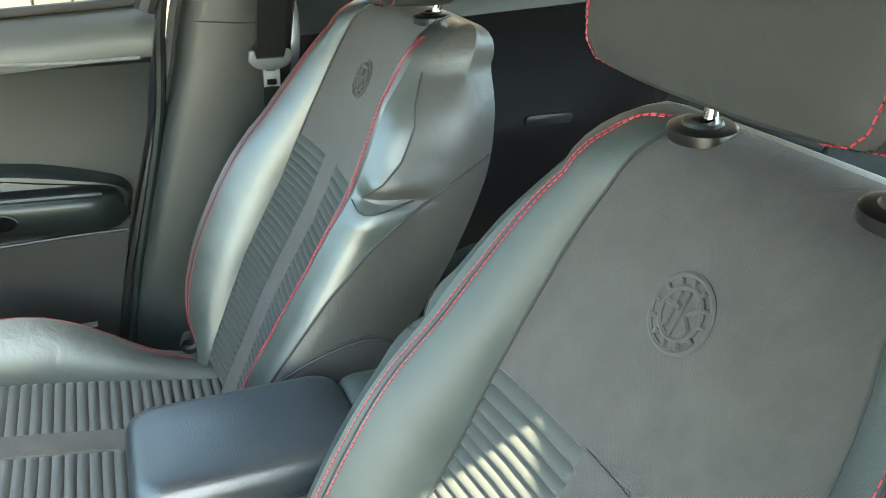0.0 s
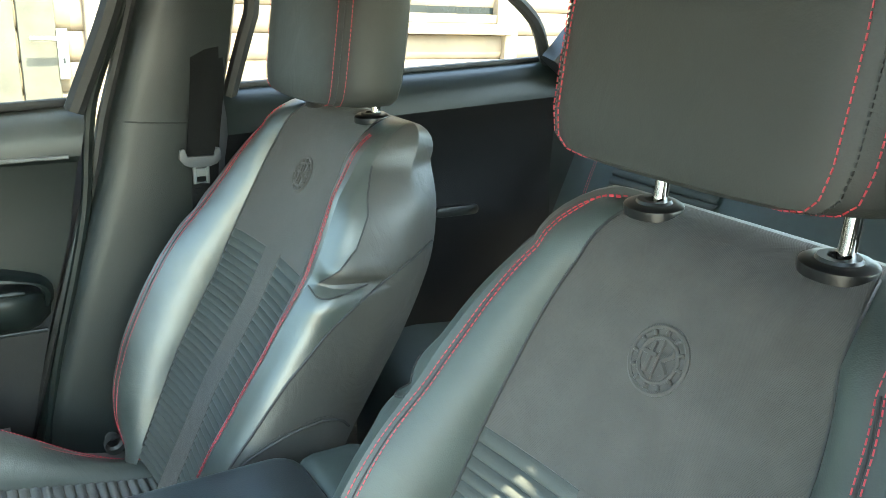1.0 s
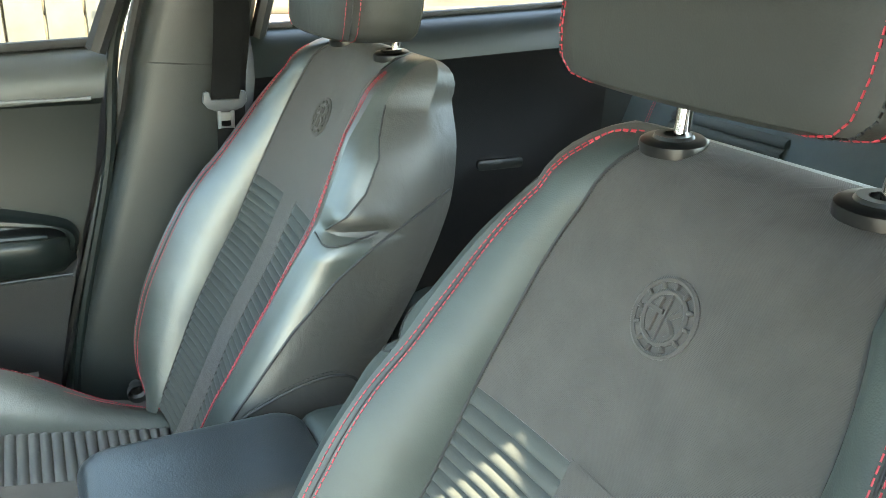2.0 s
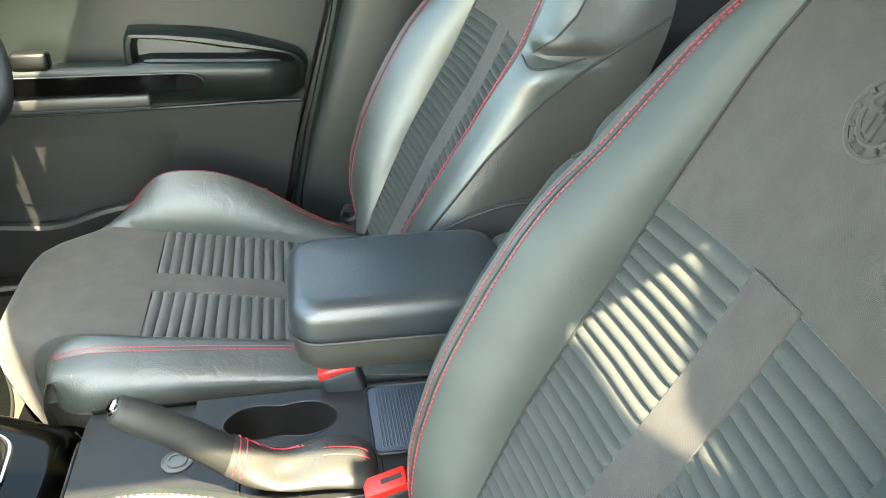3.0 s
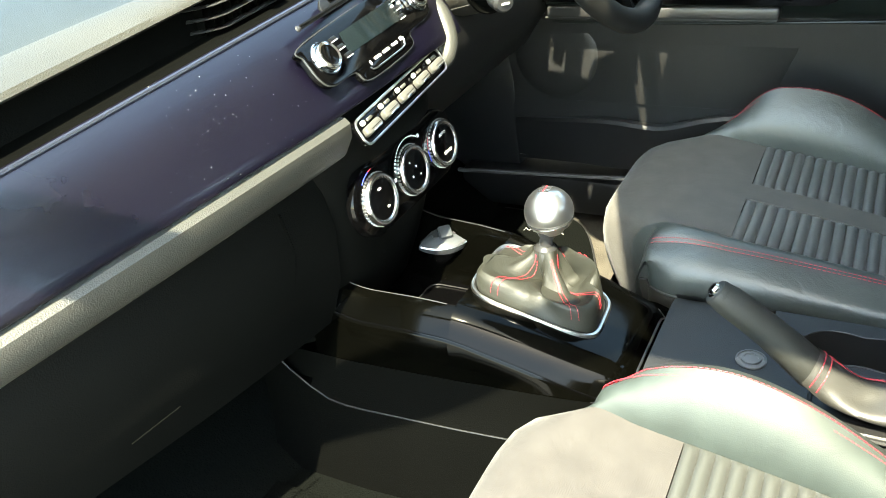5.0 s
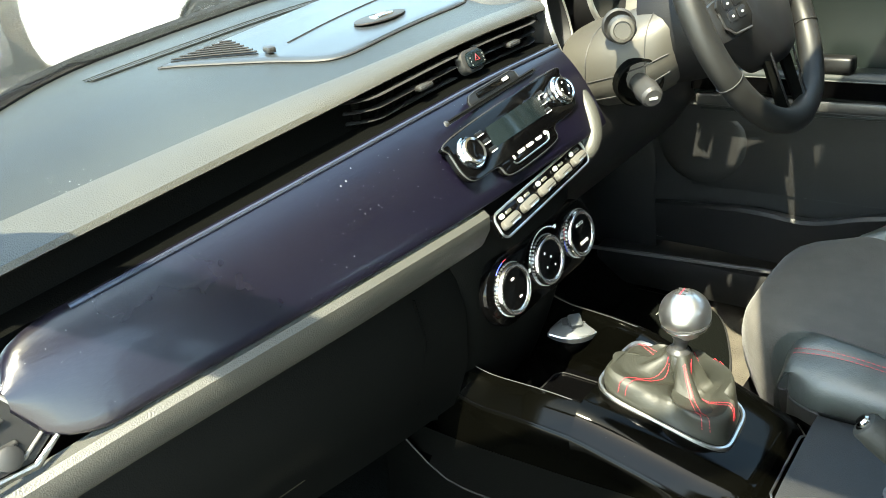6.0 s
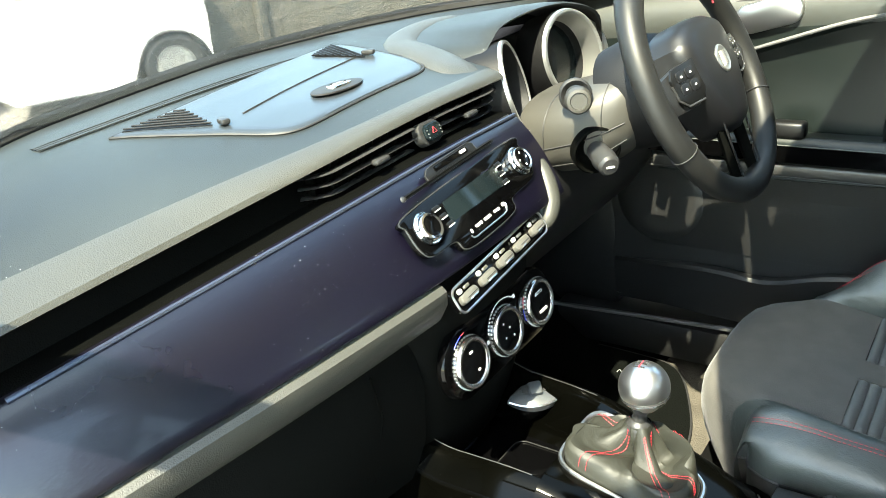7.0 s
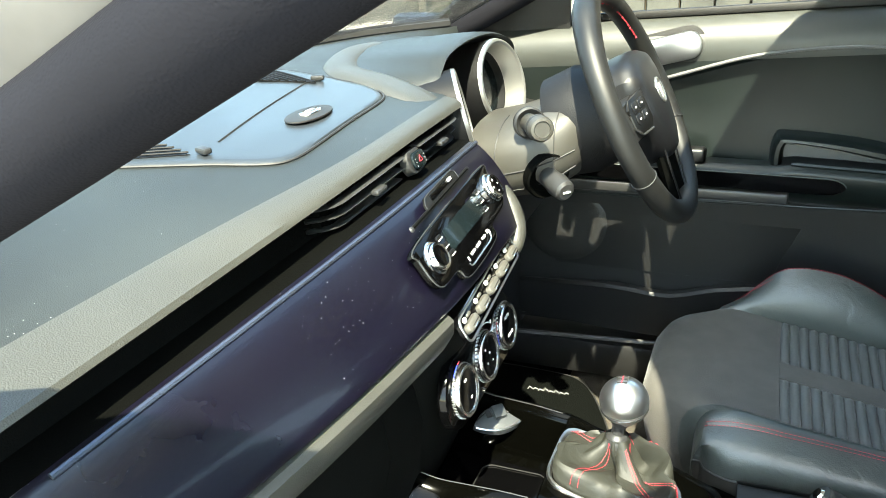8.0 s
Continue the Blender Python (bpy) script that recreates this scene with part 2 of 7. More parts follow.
def rounded(w, h, r, n=5):
    """The outline of a rounded rectangle."""
    out = []
    for cx, cy, a in ((w / 2 - r, h / 2 - r, 0), (-w / 2 + r, h / 2 - r, 90), (-w / 2 + r, -h / 2 + r, 180), (w / 2 - r, -h / 2 + r, 270)):
        out += [(cx + r * math.cos(radians(a + 90 * i / n)), cy + r * math.sin(radians(a + 90 * i / n))) for i in range(n + 1)]
    return out


def stitches(lines, gauge=0.00062, length=0.0042, gap=0.0018, bm=None):
    """Rows of thread dashes along curves."""
    bm = bm or bmesh.new()
    for ps in lines:
        ps = [Vector(p) for p in ps]
        run, at, k = 0.0, 0.0, 0
        total = sum((b - a).length for a, b in zip(ps, ps[1:]))
        acc = [0.0]
        for a, b in zip(ps, ps[1:]):
            acc.append(acc[-1] + (b - a).length)
        def along(d):
            i = min(max(int(np.searchsorted(acc, d)) - 1, 0), len(ps) - 2)
            return ps[i].lerp(ps[i + 1], (d - acc[i]) / max(acc[i + 1] - acc[i], 1e-9))
        while at + length < total:
            a, b = along(at), along(at + length)
            t = (b - a).normalized()
            s = t.cross(Vector((0.3, 0.2, 1))).normalized()
            o = s.cross(t)
            ra = [bm.verts.new(a + gauge * (math.cos(w) * s + math.sin(w) * o)) for w in (0, 1.57, 3.14, 4.71)]
            rb = [bm.verts.new(b + gauge * (math.cos(w) * s + math.sin(w) * o)) for w in (0, 1.57, 3.14, 4.71)]
            for i in range(4):
                bm.faces.new((ra[i], ra[(i + 1) % 4], rb[(i + 1) % 4], rb[i]))
            bm.faces.new(ra[::-1])
            bm.faces.new(rb)
            at += length + gap
    return bm


def table(xs, ys):
    return lambda v: float(np.interp(v, xs, ys))


def smooth_table(xs, ys, w=0.03):
    f = table(xs, ys)
    return lambda v: sum(f(v + d * w) for d in (-1, -0.5, 0, 0.5, 1)) / 5


# ---------------------------------------------------------------- front seats
back_y = lambda z: -0.355 - 0.47 * (z - 0.88) + 0.012 * min(max((0.80 - z) / 0.12, 0), 1)
panel_w = smooth_table([0.50, 0.55, 0.65, 0.76, 0.88, 1.0, 1.05, 1.10], [0.118, 0.126, 0.14, 0.15, 0.15, 0.138, 0.118, 0.100])
crest_x = smooth_table([0.50, 0.55, 0.62, 0.71, 0.88, 0.905, 0.93, 0.97, 1.02, 1.06, 1.085], [0.160, 0.174, 0.184, 0.192, 0.202, 0.200, 0.203, 0.198, 0.183, 0.160, 0.130], 0.012)
crest_h = smooth_table([0.50, 0.53, 0.56, 0.62, 0.66, 0.71, 0.75, 0.80, 0.85, 0.90, 0.95, 1.0, 1.05, 1.085], [0.0, 0.024, 0.048, 0.073, 0.080, 0.089, 0.092, 0.094, 0.083, 0.060, 0.043, 0.030, 0.010, -0.008], 0.02)
side_x = smooth_table([0.50, 0.60, 0.90, 0.97, 1.0, 1.03, 1.085], [0.228, 0.236, 0.240, 0.230, 0.218, 0.200, 0.165], 0.02)
back_d = smooth_table([0.50, 0.85, 0.92, 1.0, 1.04], [0.142, 0.142, 0.135, 0.110, 0.092], 0.02)
Z_TOP, CAP = 1.035, 0.048


def back_rows():
    """Heights of the backrest's rows with the amount by which each is folded over the top."""
    rows = [(float(z), 0.0) for z in np.concatenate((np.linspace(0.50, 0.862, 30), np.linspace(0.866, 0.926, 16), np.linspace(0.935, Z_TOP, 12)))]
    return rows + [(Z_TOP, radians(a)) for a in (12, 25, 38, 52, 66, 80, 90)]


def fold(p, z, a):
    """Bends a point of the section over the backrest's top."""
    if not a:
        return Vector((p[0], back_y(z) + p[1], z))
    mid = -0.052
    x = p[0] * (1 - 0.18 * (1 - math.cos(a)))
    return Vector((x, back_y(Z_TOP) - 0.022 * math.sin(a) + mid + (p[1] - mid) * math.cos(a), Z_TOP + CAP * math.sin(a)))


slim = table([0.50, 0.62, 0.71, 0.80, 0.90, 0.95, 1.0, 1.04], [0.70, 0.62, 0.50, 0.46, 0.46, 0.70, 1.0, 1.0])
SAGGED = {"side": 0}                                  # the driver's inner bolster is pressed flat by use


def back_section(z, side):
    pw, cx, ch, sx = panel_w(z), crest_x(z), crest_h(z), side_x(z)
    if side == SAGGED["side"]:
        ch *= slim(z)
    seg = {}
    seg["panel"] = [(side * pw * i / 8, -0.010 * (1 - (i / 8) ** 2)) for i in range(9)]
    a, b = Vector((pw, 0, 0)), Vector((cx, ch, 0))
    d = b - a
    n = Vector((d.y, -d.x, 0)).normalized() * -1
    seg["bolster"] = [((a + d * u + n * 0.011 * 4 * u * (1 - u)).x * side, (a + d * u + n * 0.011 * 4 * u * (1 - u)).y) for u in np.linspace(0, 1, 9)]
    pts = spline([(cx, ch, 0), (cx + (sx - cx) * 0.75, ch - 0.018, 0), (sx, ch - 0.065, 0), (sx - 0.002, -back_d(z) * 0.62, 0), (sx - 0.022, -back_d(z), 0)], 13)
    # crease where the shoulder meets the side, fading to the rear
    pinch = 0.011 * math.exp(-((z - 0.893) / 0.0075) ** 2) - 0.005 * math.exp(-((z - 0.915) / 0.014) ** 2) - 0.004 * math.exp(-((z - 0.868) / 0.014) ** 2)
    seg["side"] = []
    for i, p in enumerate(pts):
        g = math.sin(math.pi * min(max((i - 0.2) / 8, 0), 1)) * pinch
        seg["side"].append(((p.x - 0.75 * g) * side, p.y - 0.55 * g))
    seg["shell"] = [((sx - 0.022) * (1 - u) * side, -back_d(z) - 0.014 * math.sin(u * math.pi / 2)) for u in np.linspace(0, 1, 6)]
    return seg


def back_point(z, side, seg, u):
    """A place on the backrest: u runs along the named strip of the section."""
    ps = back_section(z, side)[seg]
    f = u * (len(ps) - 1)
    k = min(int(f), len(ps) - 2)
    p = [ps[k][i] + (ps[k + 1][i] - ps[k][i]) * (f - k) for i in (0, 1)]
    return fold(p, z, 0)


def back_strip(seg, side, z0=None, z1=None):
    rows = []
    for z, a in back_rows():
        if (z0 is None or z >= z0 - 1e-6) and (z1 is None or z <= z1 + 1e-6):
            ps = [fold(p, z, a) for p in back_section(z, side)[seg]]
            rows.append(ps if side > 0 else ps[::-1])
    return rows


split_u = table([0.50, 0.54, 0.66, 0.78, 0.84, 0.872, 0.886, 0.893, 0.90, 0.915, 0.94, 0.98, 1.02, 1.035], [0.10, 0.12, 0.22, 0.33, 0.43, 0.52, 0.50, 0.10, 0.14, 0.27, 0.34, 0.35, 0.26, 0.22])


def side_split(side, rear):
    """The side of the backrest, cut in two along its welt."""
    rows = []
    for z, a in back_rows():
        ps = back_section(z, side)["side"]
        u0, u1 = (split_u(z), 1.0) if rear else (0.0, split_u(z))
        row = []
        for u in np.linspace(u0, u1, 12 if rear else 7):
            f = u * (len(ps) - 1)
            k = min(int(f), len(ps) - 2)
            row.append(fold([ps[k][i] + (ps[k + 1][i] - ps[k][i]) * (f - k) for i in (0, 1)], z, a))
        rows.append(row if side > 0 else row[::-1])
    return rows


seam_u = smooth_table([0.50, 0.86, 0.90, 0.95, 1.035], [0.90, 0.90, 0.86, 0.80, 0.80], 0.015)   # the red seam runs inside the crest
RIB_TOP, RIB_LOW, RIB_N = 0.873, 0.53, 34


def rib_place(f):
    """Ribs stand evenly but for the first ones, which are broader."""
    return f + 0.9 * (1 - math.exp(-f / 1.2))


def rib_height(f, sharp=0.5):
    return 0.0085 * max(math.sin(math.pi * (f % 1.0)), 0) ** sharp - 0.0048


def build_backrest(root, leather):
    # upper cloth panel and the strip between the ribs
    bm = bmesh.new()
    for side in (1, -1):
        edge = [fold(p, RIB_TOP, 0) for p in back_section(RIB_TOP, side)["panel"]]
        rows = [[p + Vector((0, -0.007, -0.006)) for p in edge], [p + Vector((0, -0.0015, -0.003)) for p in edge], edge]
        rows += [[fold(p, z, a) for p in back_section(z, side)["panel"]] for z, a in back_rows() if z > RIB_TOP + 0.004]
        sheet(rows, bm)
    bmesh.ops.remove_doubles(bm, verts=bm.verts, dist=1e-5)
    part("upper_panel", bm, FABRIC, root, "plain dark grey cloth panel")
    strip = 0.028
    rows = []
    for i in range(30):
        z = RIB_LOW - 0.03 + (RIB_TOP + 0.003 - RIB_LOW + 0.03) * i / 29
        rows.append([fold((x, -0.010 * (1 - (x / panel_w(z)) ** 2) + 0.0015 * (abs(x) < strip * 0.99), 0), z, 0) for x in (-strip, -strip * 0.97, -0.012, 0, 0.012, strip * 0.97, strip)])
    part("centre_strip", sheet(rows), FABRIC, root, "flat cloth strip between the ribs")
    for side in (1, -1):
        rows = []
        for i in range(RIB_N * 7 + 1):
            f = i / 7
            z = RIB_TOP - (RIB_TOP - RIB_LOW + 0.02) * rib_place(f) / rib_place(RIB_N)
            pw = panel_w(z)
            h = rib_height(f)
            rows.append([fold((side * x, -0.010 * (1 - (x / pw) ** 2) + h * e, 0), z, 0)
                         for x, e in ((strip, 0), (strip + 0.003, 0.8), (strip + 0.012, 1), ((strip + pw) / 2, 1), (pw - 0.012, 1), (pw - 0.003, 0.8), (pw, 0))])
        part("ribbed_panel", sheet(rows), RIBBED, root, "grey ribbed cloth panel", 60)
    for side in (1, -1):
        part("bolster", sheet(back_strip("bolster", side)), leather, root, "smooth black leather bolster")
        part("side_facing", sheet(side_split(side, False)), leather, root, "smooth black leather facing")
        part("side_panel", sheet(side_split(side, True)), SIDE_LEATHER, root, "matt grey-black side panel")
    bm = bmesh.new()
    for side in (1, -1):
        sheet(back_strip("shell", side), bm)
    bmesh.ops.remove_doubles(bm, verts=bm.verts, dist=1e-4)
    part("back_shell", bm, HARD_DARK, root)
    # red seams on the crests
    lines = []
    for side in (1, -1):
        for du in (-0.042, 0.042):
            ps = [back_point(z, side, "bolster", seam_u(z) + du) + Vector((side * 0.0004, 0.0012, 0.0004)) for z in np.linspace(0.52, Z_TOP, 60)]
            ring = back_section(Z_TOP, side)["bolster"]
            f = (seam_u(Z_TOP) + du) * 8
            a, b = ring[int(f)], ring[min(int(f) + 1, 8)]
            e = (a[0] + (b[0] - a[0]) * (f % 1), a[1] + (b[1] - a[1]) * (f % 1))
            top = [fold(e, Z_TOP, radians(w)) + Vector((0, 0.001, 0.001)) for w in (15, 30, 45)]
            goal = Vector((side * 0.020 + (0.098 if side > 0 else -0.078), -0.474 + (0.006 if du < 0 else -0.004), 1.0845))
            tail = spline([tuple(top[-2]), tuple(top[-1]), tuple(top[-1].lerp(goal, 0.5) + Vector((0, 0.002, 0.006))), tuple(goal)], 12)
            lines.append(ps + top + (tail[5:] if side == 1 and not SAGGED["side"] else []))
    part("red_stitching", stitches(lines), THREAD, root, "double row of red thread")["kind"] = "stuff"
    # welts: along the cloth edge and down the sides
    for side in (1, -1):
        part("welt", tube([back_point(z, side, "panel", 1.0) + Vector((0, 0.0012, 0)) for z in np.linspace(0.53, 1.03, 50)] + [fold(back_section(Z_TOP, side)["panel"][-1], Z_TOP, radians(w)) + Vector((0, 0.001, 0.001)) for w in (12, 25, 38, 52, 66)], 0.0017, 6), RUBBER, root)
        part("crest_seam", tube([back_point(z, side, "bolster", seam_u(z)) + Vector((side * 0.0002, 0.0002, 0.0002)) for z in np.linspace(0.52, Z_TOP, 60)], 0.0011, 6), RUBBER, root)
        off = Vector((side * 0.0008, 0, 0))
        ps = spline([back_point(0.872, side, "side", 0.52), back_point(0.890, side, "side", 0.60), back_point(0.912, side, "side", 0.76), back_point(0.932, side, "side", 0.98)], 24)
        part("side_seam", tube([p + off for p in ps], 0.0018, 6), RUBBER, root)
        part("side_welt", tube([back_point(z, side, "side", split_u(z)) + off for z in np.linspace(0.54, 0.872, 36)], 0.0020, 6), RUBBER, root)
        part("shoulder_welt", tube([back_point(z, side, "side", split_u(z)) + off for z in np.linspace(0.897, Z_TOP, 30)], 0.0014, 6), RUBBER, root)
        part("crease_line", tube([back_point(0.8925 - 0.012 * math.sin(math.pi * u / 0.5), side, "side", u) + off * 0.2 for u in np.linspace(0.02, 0.5, 14)], 0.0013, 6), RUBBER, root)
        ps = spline([(side * 0.2290, -0.222, 0.668), (side * 0.2305, -0.2341, 0.6796), (side * 0.2359, -0.2679, 0.6985), (side * 0.2380, -0.305, 0.711), (side * 0.2378, -0.3384, 0.7145), (side * 0.2290, -0.365, 0.704), (side * 0.2200, -0.3815, 0.686)], 28)
        part("lower_seam", tube([p + Vector((side * 0.0010, 0, 0)) for p in ps], 0.0022, 6), RUBBER, root, "arched seam low on the side")
        part("seam_stitching", stitches([[p + Vector((side * 0.0014, 0, 0.006)) for p in ps]], 0.0006, 0.004, 0.002), LOUVRE, root)["kind"] = "stuff"
    # round embossed badge, plain shapes only
    z = 0.984
    slope = math.atan(0.47)
    m = Matrix.Translation((0.011, back_y(z) - 0.0096, z)) @ Matrix.Rotation(slope - math.pi / 2, 4, "X") @ Matrix.Rotation(math.pi, 4, "Z")
    bm = bmesh.new()
    for r in (0.0270, 0.0182):
        tube([m @ Vector((r * math.cos(w), r * math.sin(w), 0)) for w in np.linspace(0, 2 * math.pi, 40, endpoint=False)], 0.0023, 6, True, bm)
    for k in range(12):
        w = k * math.pi / 6
        rbox((0.0222, 0, 0), (0.0050, 0.0030, 0.0062), 0.0008, 1, bm, m @ Matrix.Rotation(w, 4, "Z"))
    for c, d in (((0, 0, 0), (0.0020, 0.034, 0.0040)), ((-0.008, 0, 0), (0.0040, 0.026, 0.0046)), ((-0.009, 0.003, 0), (0.014, 0.0040, 0.0046))):
        rbox(c, d, 0.0006, 1, bm, m)
    tube([m @ Vector((0.008 + 0.004 * math.sin(k * 0.9), -0.013 + k * 0.0026, 0)) for k in range(11)], 0.0026, 6, False, bm)
    part("embossed_badge", bm, FABRIC, root, "round pressed badge in the cloth")


CUSH = dict(reach=0.975, ribs=0.166, sweep=lambda x: 0.070 * (min(abs(x), 0.168) / 0.158) ** 5, l=smooth_table([-0.25, -0.20, -0.05, 0.03, 0.10, 0.20, 0.28, 0.32, 0.36], [0.47, 0.48, 0.497, 0.506, 0.513, 0.520, 0.521, 0.519, 0.514]),
            r=smooth_table([-0.25, -0.15, -0.08, -0.02, 0.05, 0.11, 0.16, 0.22, 0.28, 0.33, 0.36], [0.44, 0.47, 0.505, 0.55, 0.592, 0.606, 0.604, 0.585, 0.548, 0.518, 0.50]),
            c=smooth_table([-0.25, -0.15, 0.0, 0.10, 0.166, 0.24, 0.30, 0.34, 0.37], [0.435, 0.452, 0.484, 0.502, 0.512, 0.522, 0.528, 0.524, 0.512], 0.015))
NOSE = [(0.368, 0.507), (0.377, 0.492), (0.381, 0.470), (0.380, 0.445), (0.374, 0.415), (0.364, 0.385), (0.350, 0.355)]
PAN = 0.158


PASSENGER_CREST = smooth_table([-0.25, -0.15, -0.113, -0.055, 0.004, 0.051, 0.086, 0.118, 0.152, 0.17, 0.20, 0.25, 0.30, 0.36], [0.42, 0.432, 0.455, 0.51, 0.549, 0.569, 0.578, 0.580, 0.573, 0.567, 0.560, 0.548, 0.537, 0.522], 0.02)


def cushion_section(y, nose=None):
    """Strips of one cross-section of the cushion."""
    if nose is None:
        zl, zr, zc, low = CUSH["l"](y), CUSH["r"](y), CUSH["c"](y), 0.455
        k = min(max((y - 0.27) / 0.1, 0), 1)
    else:
        k = 1
        y, zc = nose
        zl, zr = (min(zc + 0.004, CUSH[k2](0.36) + zc - 0.507) if zc > 0.50 else zc - 0.002 for k2 in ("l", "r"))
        low = min(0.455, zc - 0.012)
    w = 0.238 - 0.020 * k * k - (0.012 if nose else 0)
    out = {"panel": [(x * PAN, zc - 0.006 * (1 - x * x) * (1 - k)) for x in np.linspace(-1, 1, 13)]}
    def bulged(a, b, h, n=8):
        a, b = Vector((*a, 0)), Vector((*b, 0))
        d = b - a
        nn = Vector((-d.y, d.x, 0)).normalized()
        if nn.y < 0:
            nn = -nn
        return [((a + d * u + nn * h * 4 * u * (1 - u)).x, (a + d * u + nn * h * 4 * u * (1 - u)).y) for u in np.linspace(0, 1, n)]
    out["right"] = bulged((PAN, zc), (0.196, zr), 0.012)
    out["left"] = bulged((-PAN, zc), (-0.198, zl), 0.010)
    out["right_side"] = [(p.x, p.y) for p in spline([(0.196, zr, 0), (0.226, zr - 0.02, 0), (w, (zr + low) / 2, 0), (w, low, 0)], 9)]
    out["left_side"] = [(p.x, p.y) for p in spline([(-0.198, zl, 0), (-0.224, zl - 0.012, 0), (-w, (zl + low) / 2, 0), (-w, low, 0)], 9)]
    out["right_skirt"] = [(w, low), (w - 0.004, low - 0.05), (w - 0.02, 0.36)] if not nose else [(w, low), (w - 0.004, (low + 0.355) / 2), (w - 0.02, min(0.354, low))]
    out["left_skirt"] = [(-x, z) for x, z in out["right_skirt"]]
    ease = min(max((y - 0.16) / 0.20, 0), 1)
    if y > 0.2:
        y = 0.2 + (y - 0.2) * CUSH["reach"]
    return {k2: [Vector((x, y - ease * CUSH["sweep"](x), z)) for x, z in v] for k2, v in out.items()}


def build_cushion(root, cloth, rib, leather):
    ys = [-0.24 + 0.60 * i / 48 for i in range(49)]
    secs = [cushion_section(y) for y in ys] + [cushion_section(0, n) for n in NOSE]
    front = [s["panel"] for s in secs if s["panel"][6].y > CUSH["ribs"] + 0.004]
    front.insert(0, cushion_section(CUSH["ribs"])["panel"])
    part("front_pad", sheet(front), cloth, root, "plain dark grey cloth at the seat's front")
    strip = 0.026
    rows = []
    for y in np.linspace(-0.24, CUSH["ribs"], 40):
        c = cushion_section(y)["panel"][6].z
        rows.append([Vector((x, y, c + 0.006 * (x / PAN) ** 2 + e)) for x, e in ((-strip, 0), (-strip * 0.96, 0.0025), (0, 0.0025), (strip * 0.96, 0.0025), (strip, 0))])
    part("centre_strip", sheet(rows), cloth, root, "flat cloth strip between the ribs")
    n = round((CUSH["ribs"] + 0.234) / 0.016)
    for side in (1, -1):
        rows = []
        for i in range(n * 7 + 1):
            f = i / 7
            y = CUSH["ribs"] - (CUSH["ribs"] + 0.234) * f / n
            c, h = CUSH["c"](y) - 0.006, 1.15 * rib_height(f, 0.6)
            rows.append([Vector((side * x, y, c + 0.006 * (x / PAN) ** 2 + h * e)) for x, e in
                         ((strip, 0), (strip + 0.003, 0.8), (strip + 0.012, 1), (0.09, 1), (PAN - 0.012, 1), (PAN - 0.003, 0.8), (PAN, 0))])
        part("ribbed_panel", sheet(rows), rib, root, "grey ribbed cloth panel", 60)
    for nm in ("right", "left"):
        part("bolster", sheet([s[nm] for s in secs]), leather, root, "smooth black leather bolster")
        part("side_panel", sheet([s[nm + "_side"] for s in secs]), leather, root)
        part("skirt", sheet([s[nm + "_skirt"] for s in secs]), SIDE_LEATHER, root)
        part("skirt_welt", tube([s[nm + "_skirt"][0] for s in secs[:-4]], 0.0022, 6), RUBBER, root)
    lines = []
    for nm, sg in (("right", 1), ("left", -1)):
        for k in (-1, -2):
            lines.append([s[nm][k] + Vector((0, 0, 0.0012)) + (Vector((sg * 0.003, 0, 0)) if k == -2 else Vector()) for s in secs[3:-6]])
    part("red_stitching", stitches(lines), THREAD, root, "double row of red thread")["kind"] = "stuff"
    bm = sheet([[Vector((x, 0.365, 0.356)), Vector((x, 0.36, 0.30)), Vector((x, 0.30, 0.262))] for x in np.linspace(-0.2, 0.2, 6)])
    part("valance", bm, HARD_DARK, root)
    bm = bmesh.new()
    rbox((0, 0.02, 0.325), (0.40, 0.60, 0.07), 0.01, 2, bm)
    part("seat_base", bm, HARD_DARK, root)
    for x in (-0.19, 0.19):
        part("runner", rbox((x, 0.02, 0.266), (0.035, 0.62, 0.052), 0.004), GREY_PLASTIC, root)
    if SAGGED["side"]:
        m = Matrix.Translation((0.215, -0.146, 0.498)) @ Matrix.Rotation(math.pi / 2, 4, "Y")
        part("hinge_bolt", lathe([(0, 0.018), (0.009, 0.018), (0.011, 0.014), (0.011, 0), (0.016, -0.004), (0.016, -0.02)], 20, m), RUBBER, root)


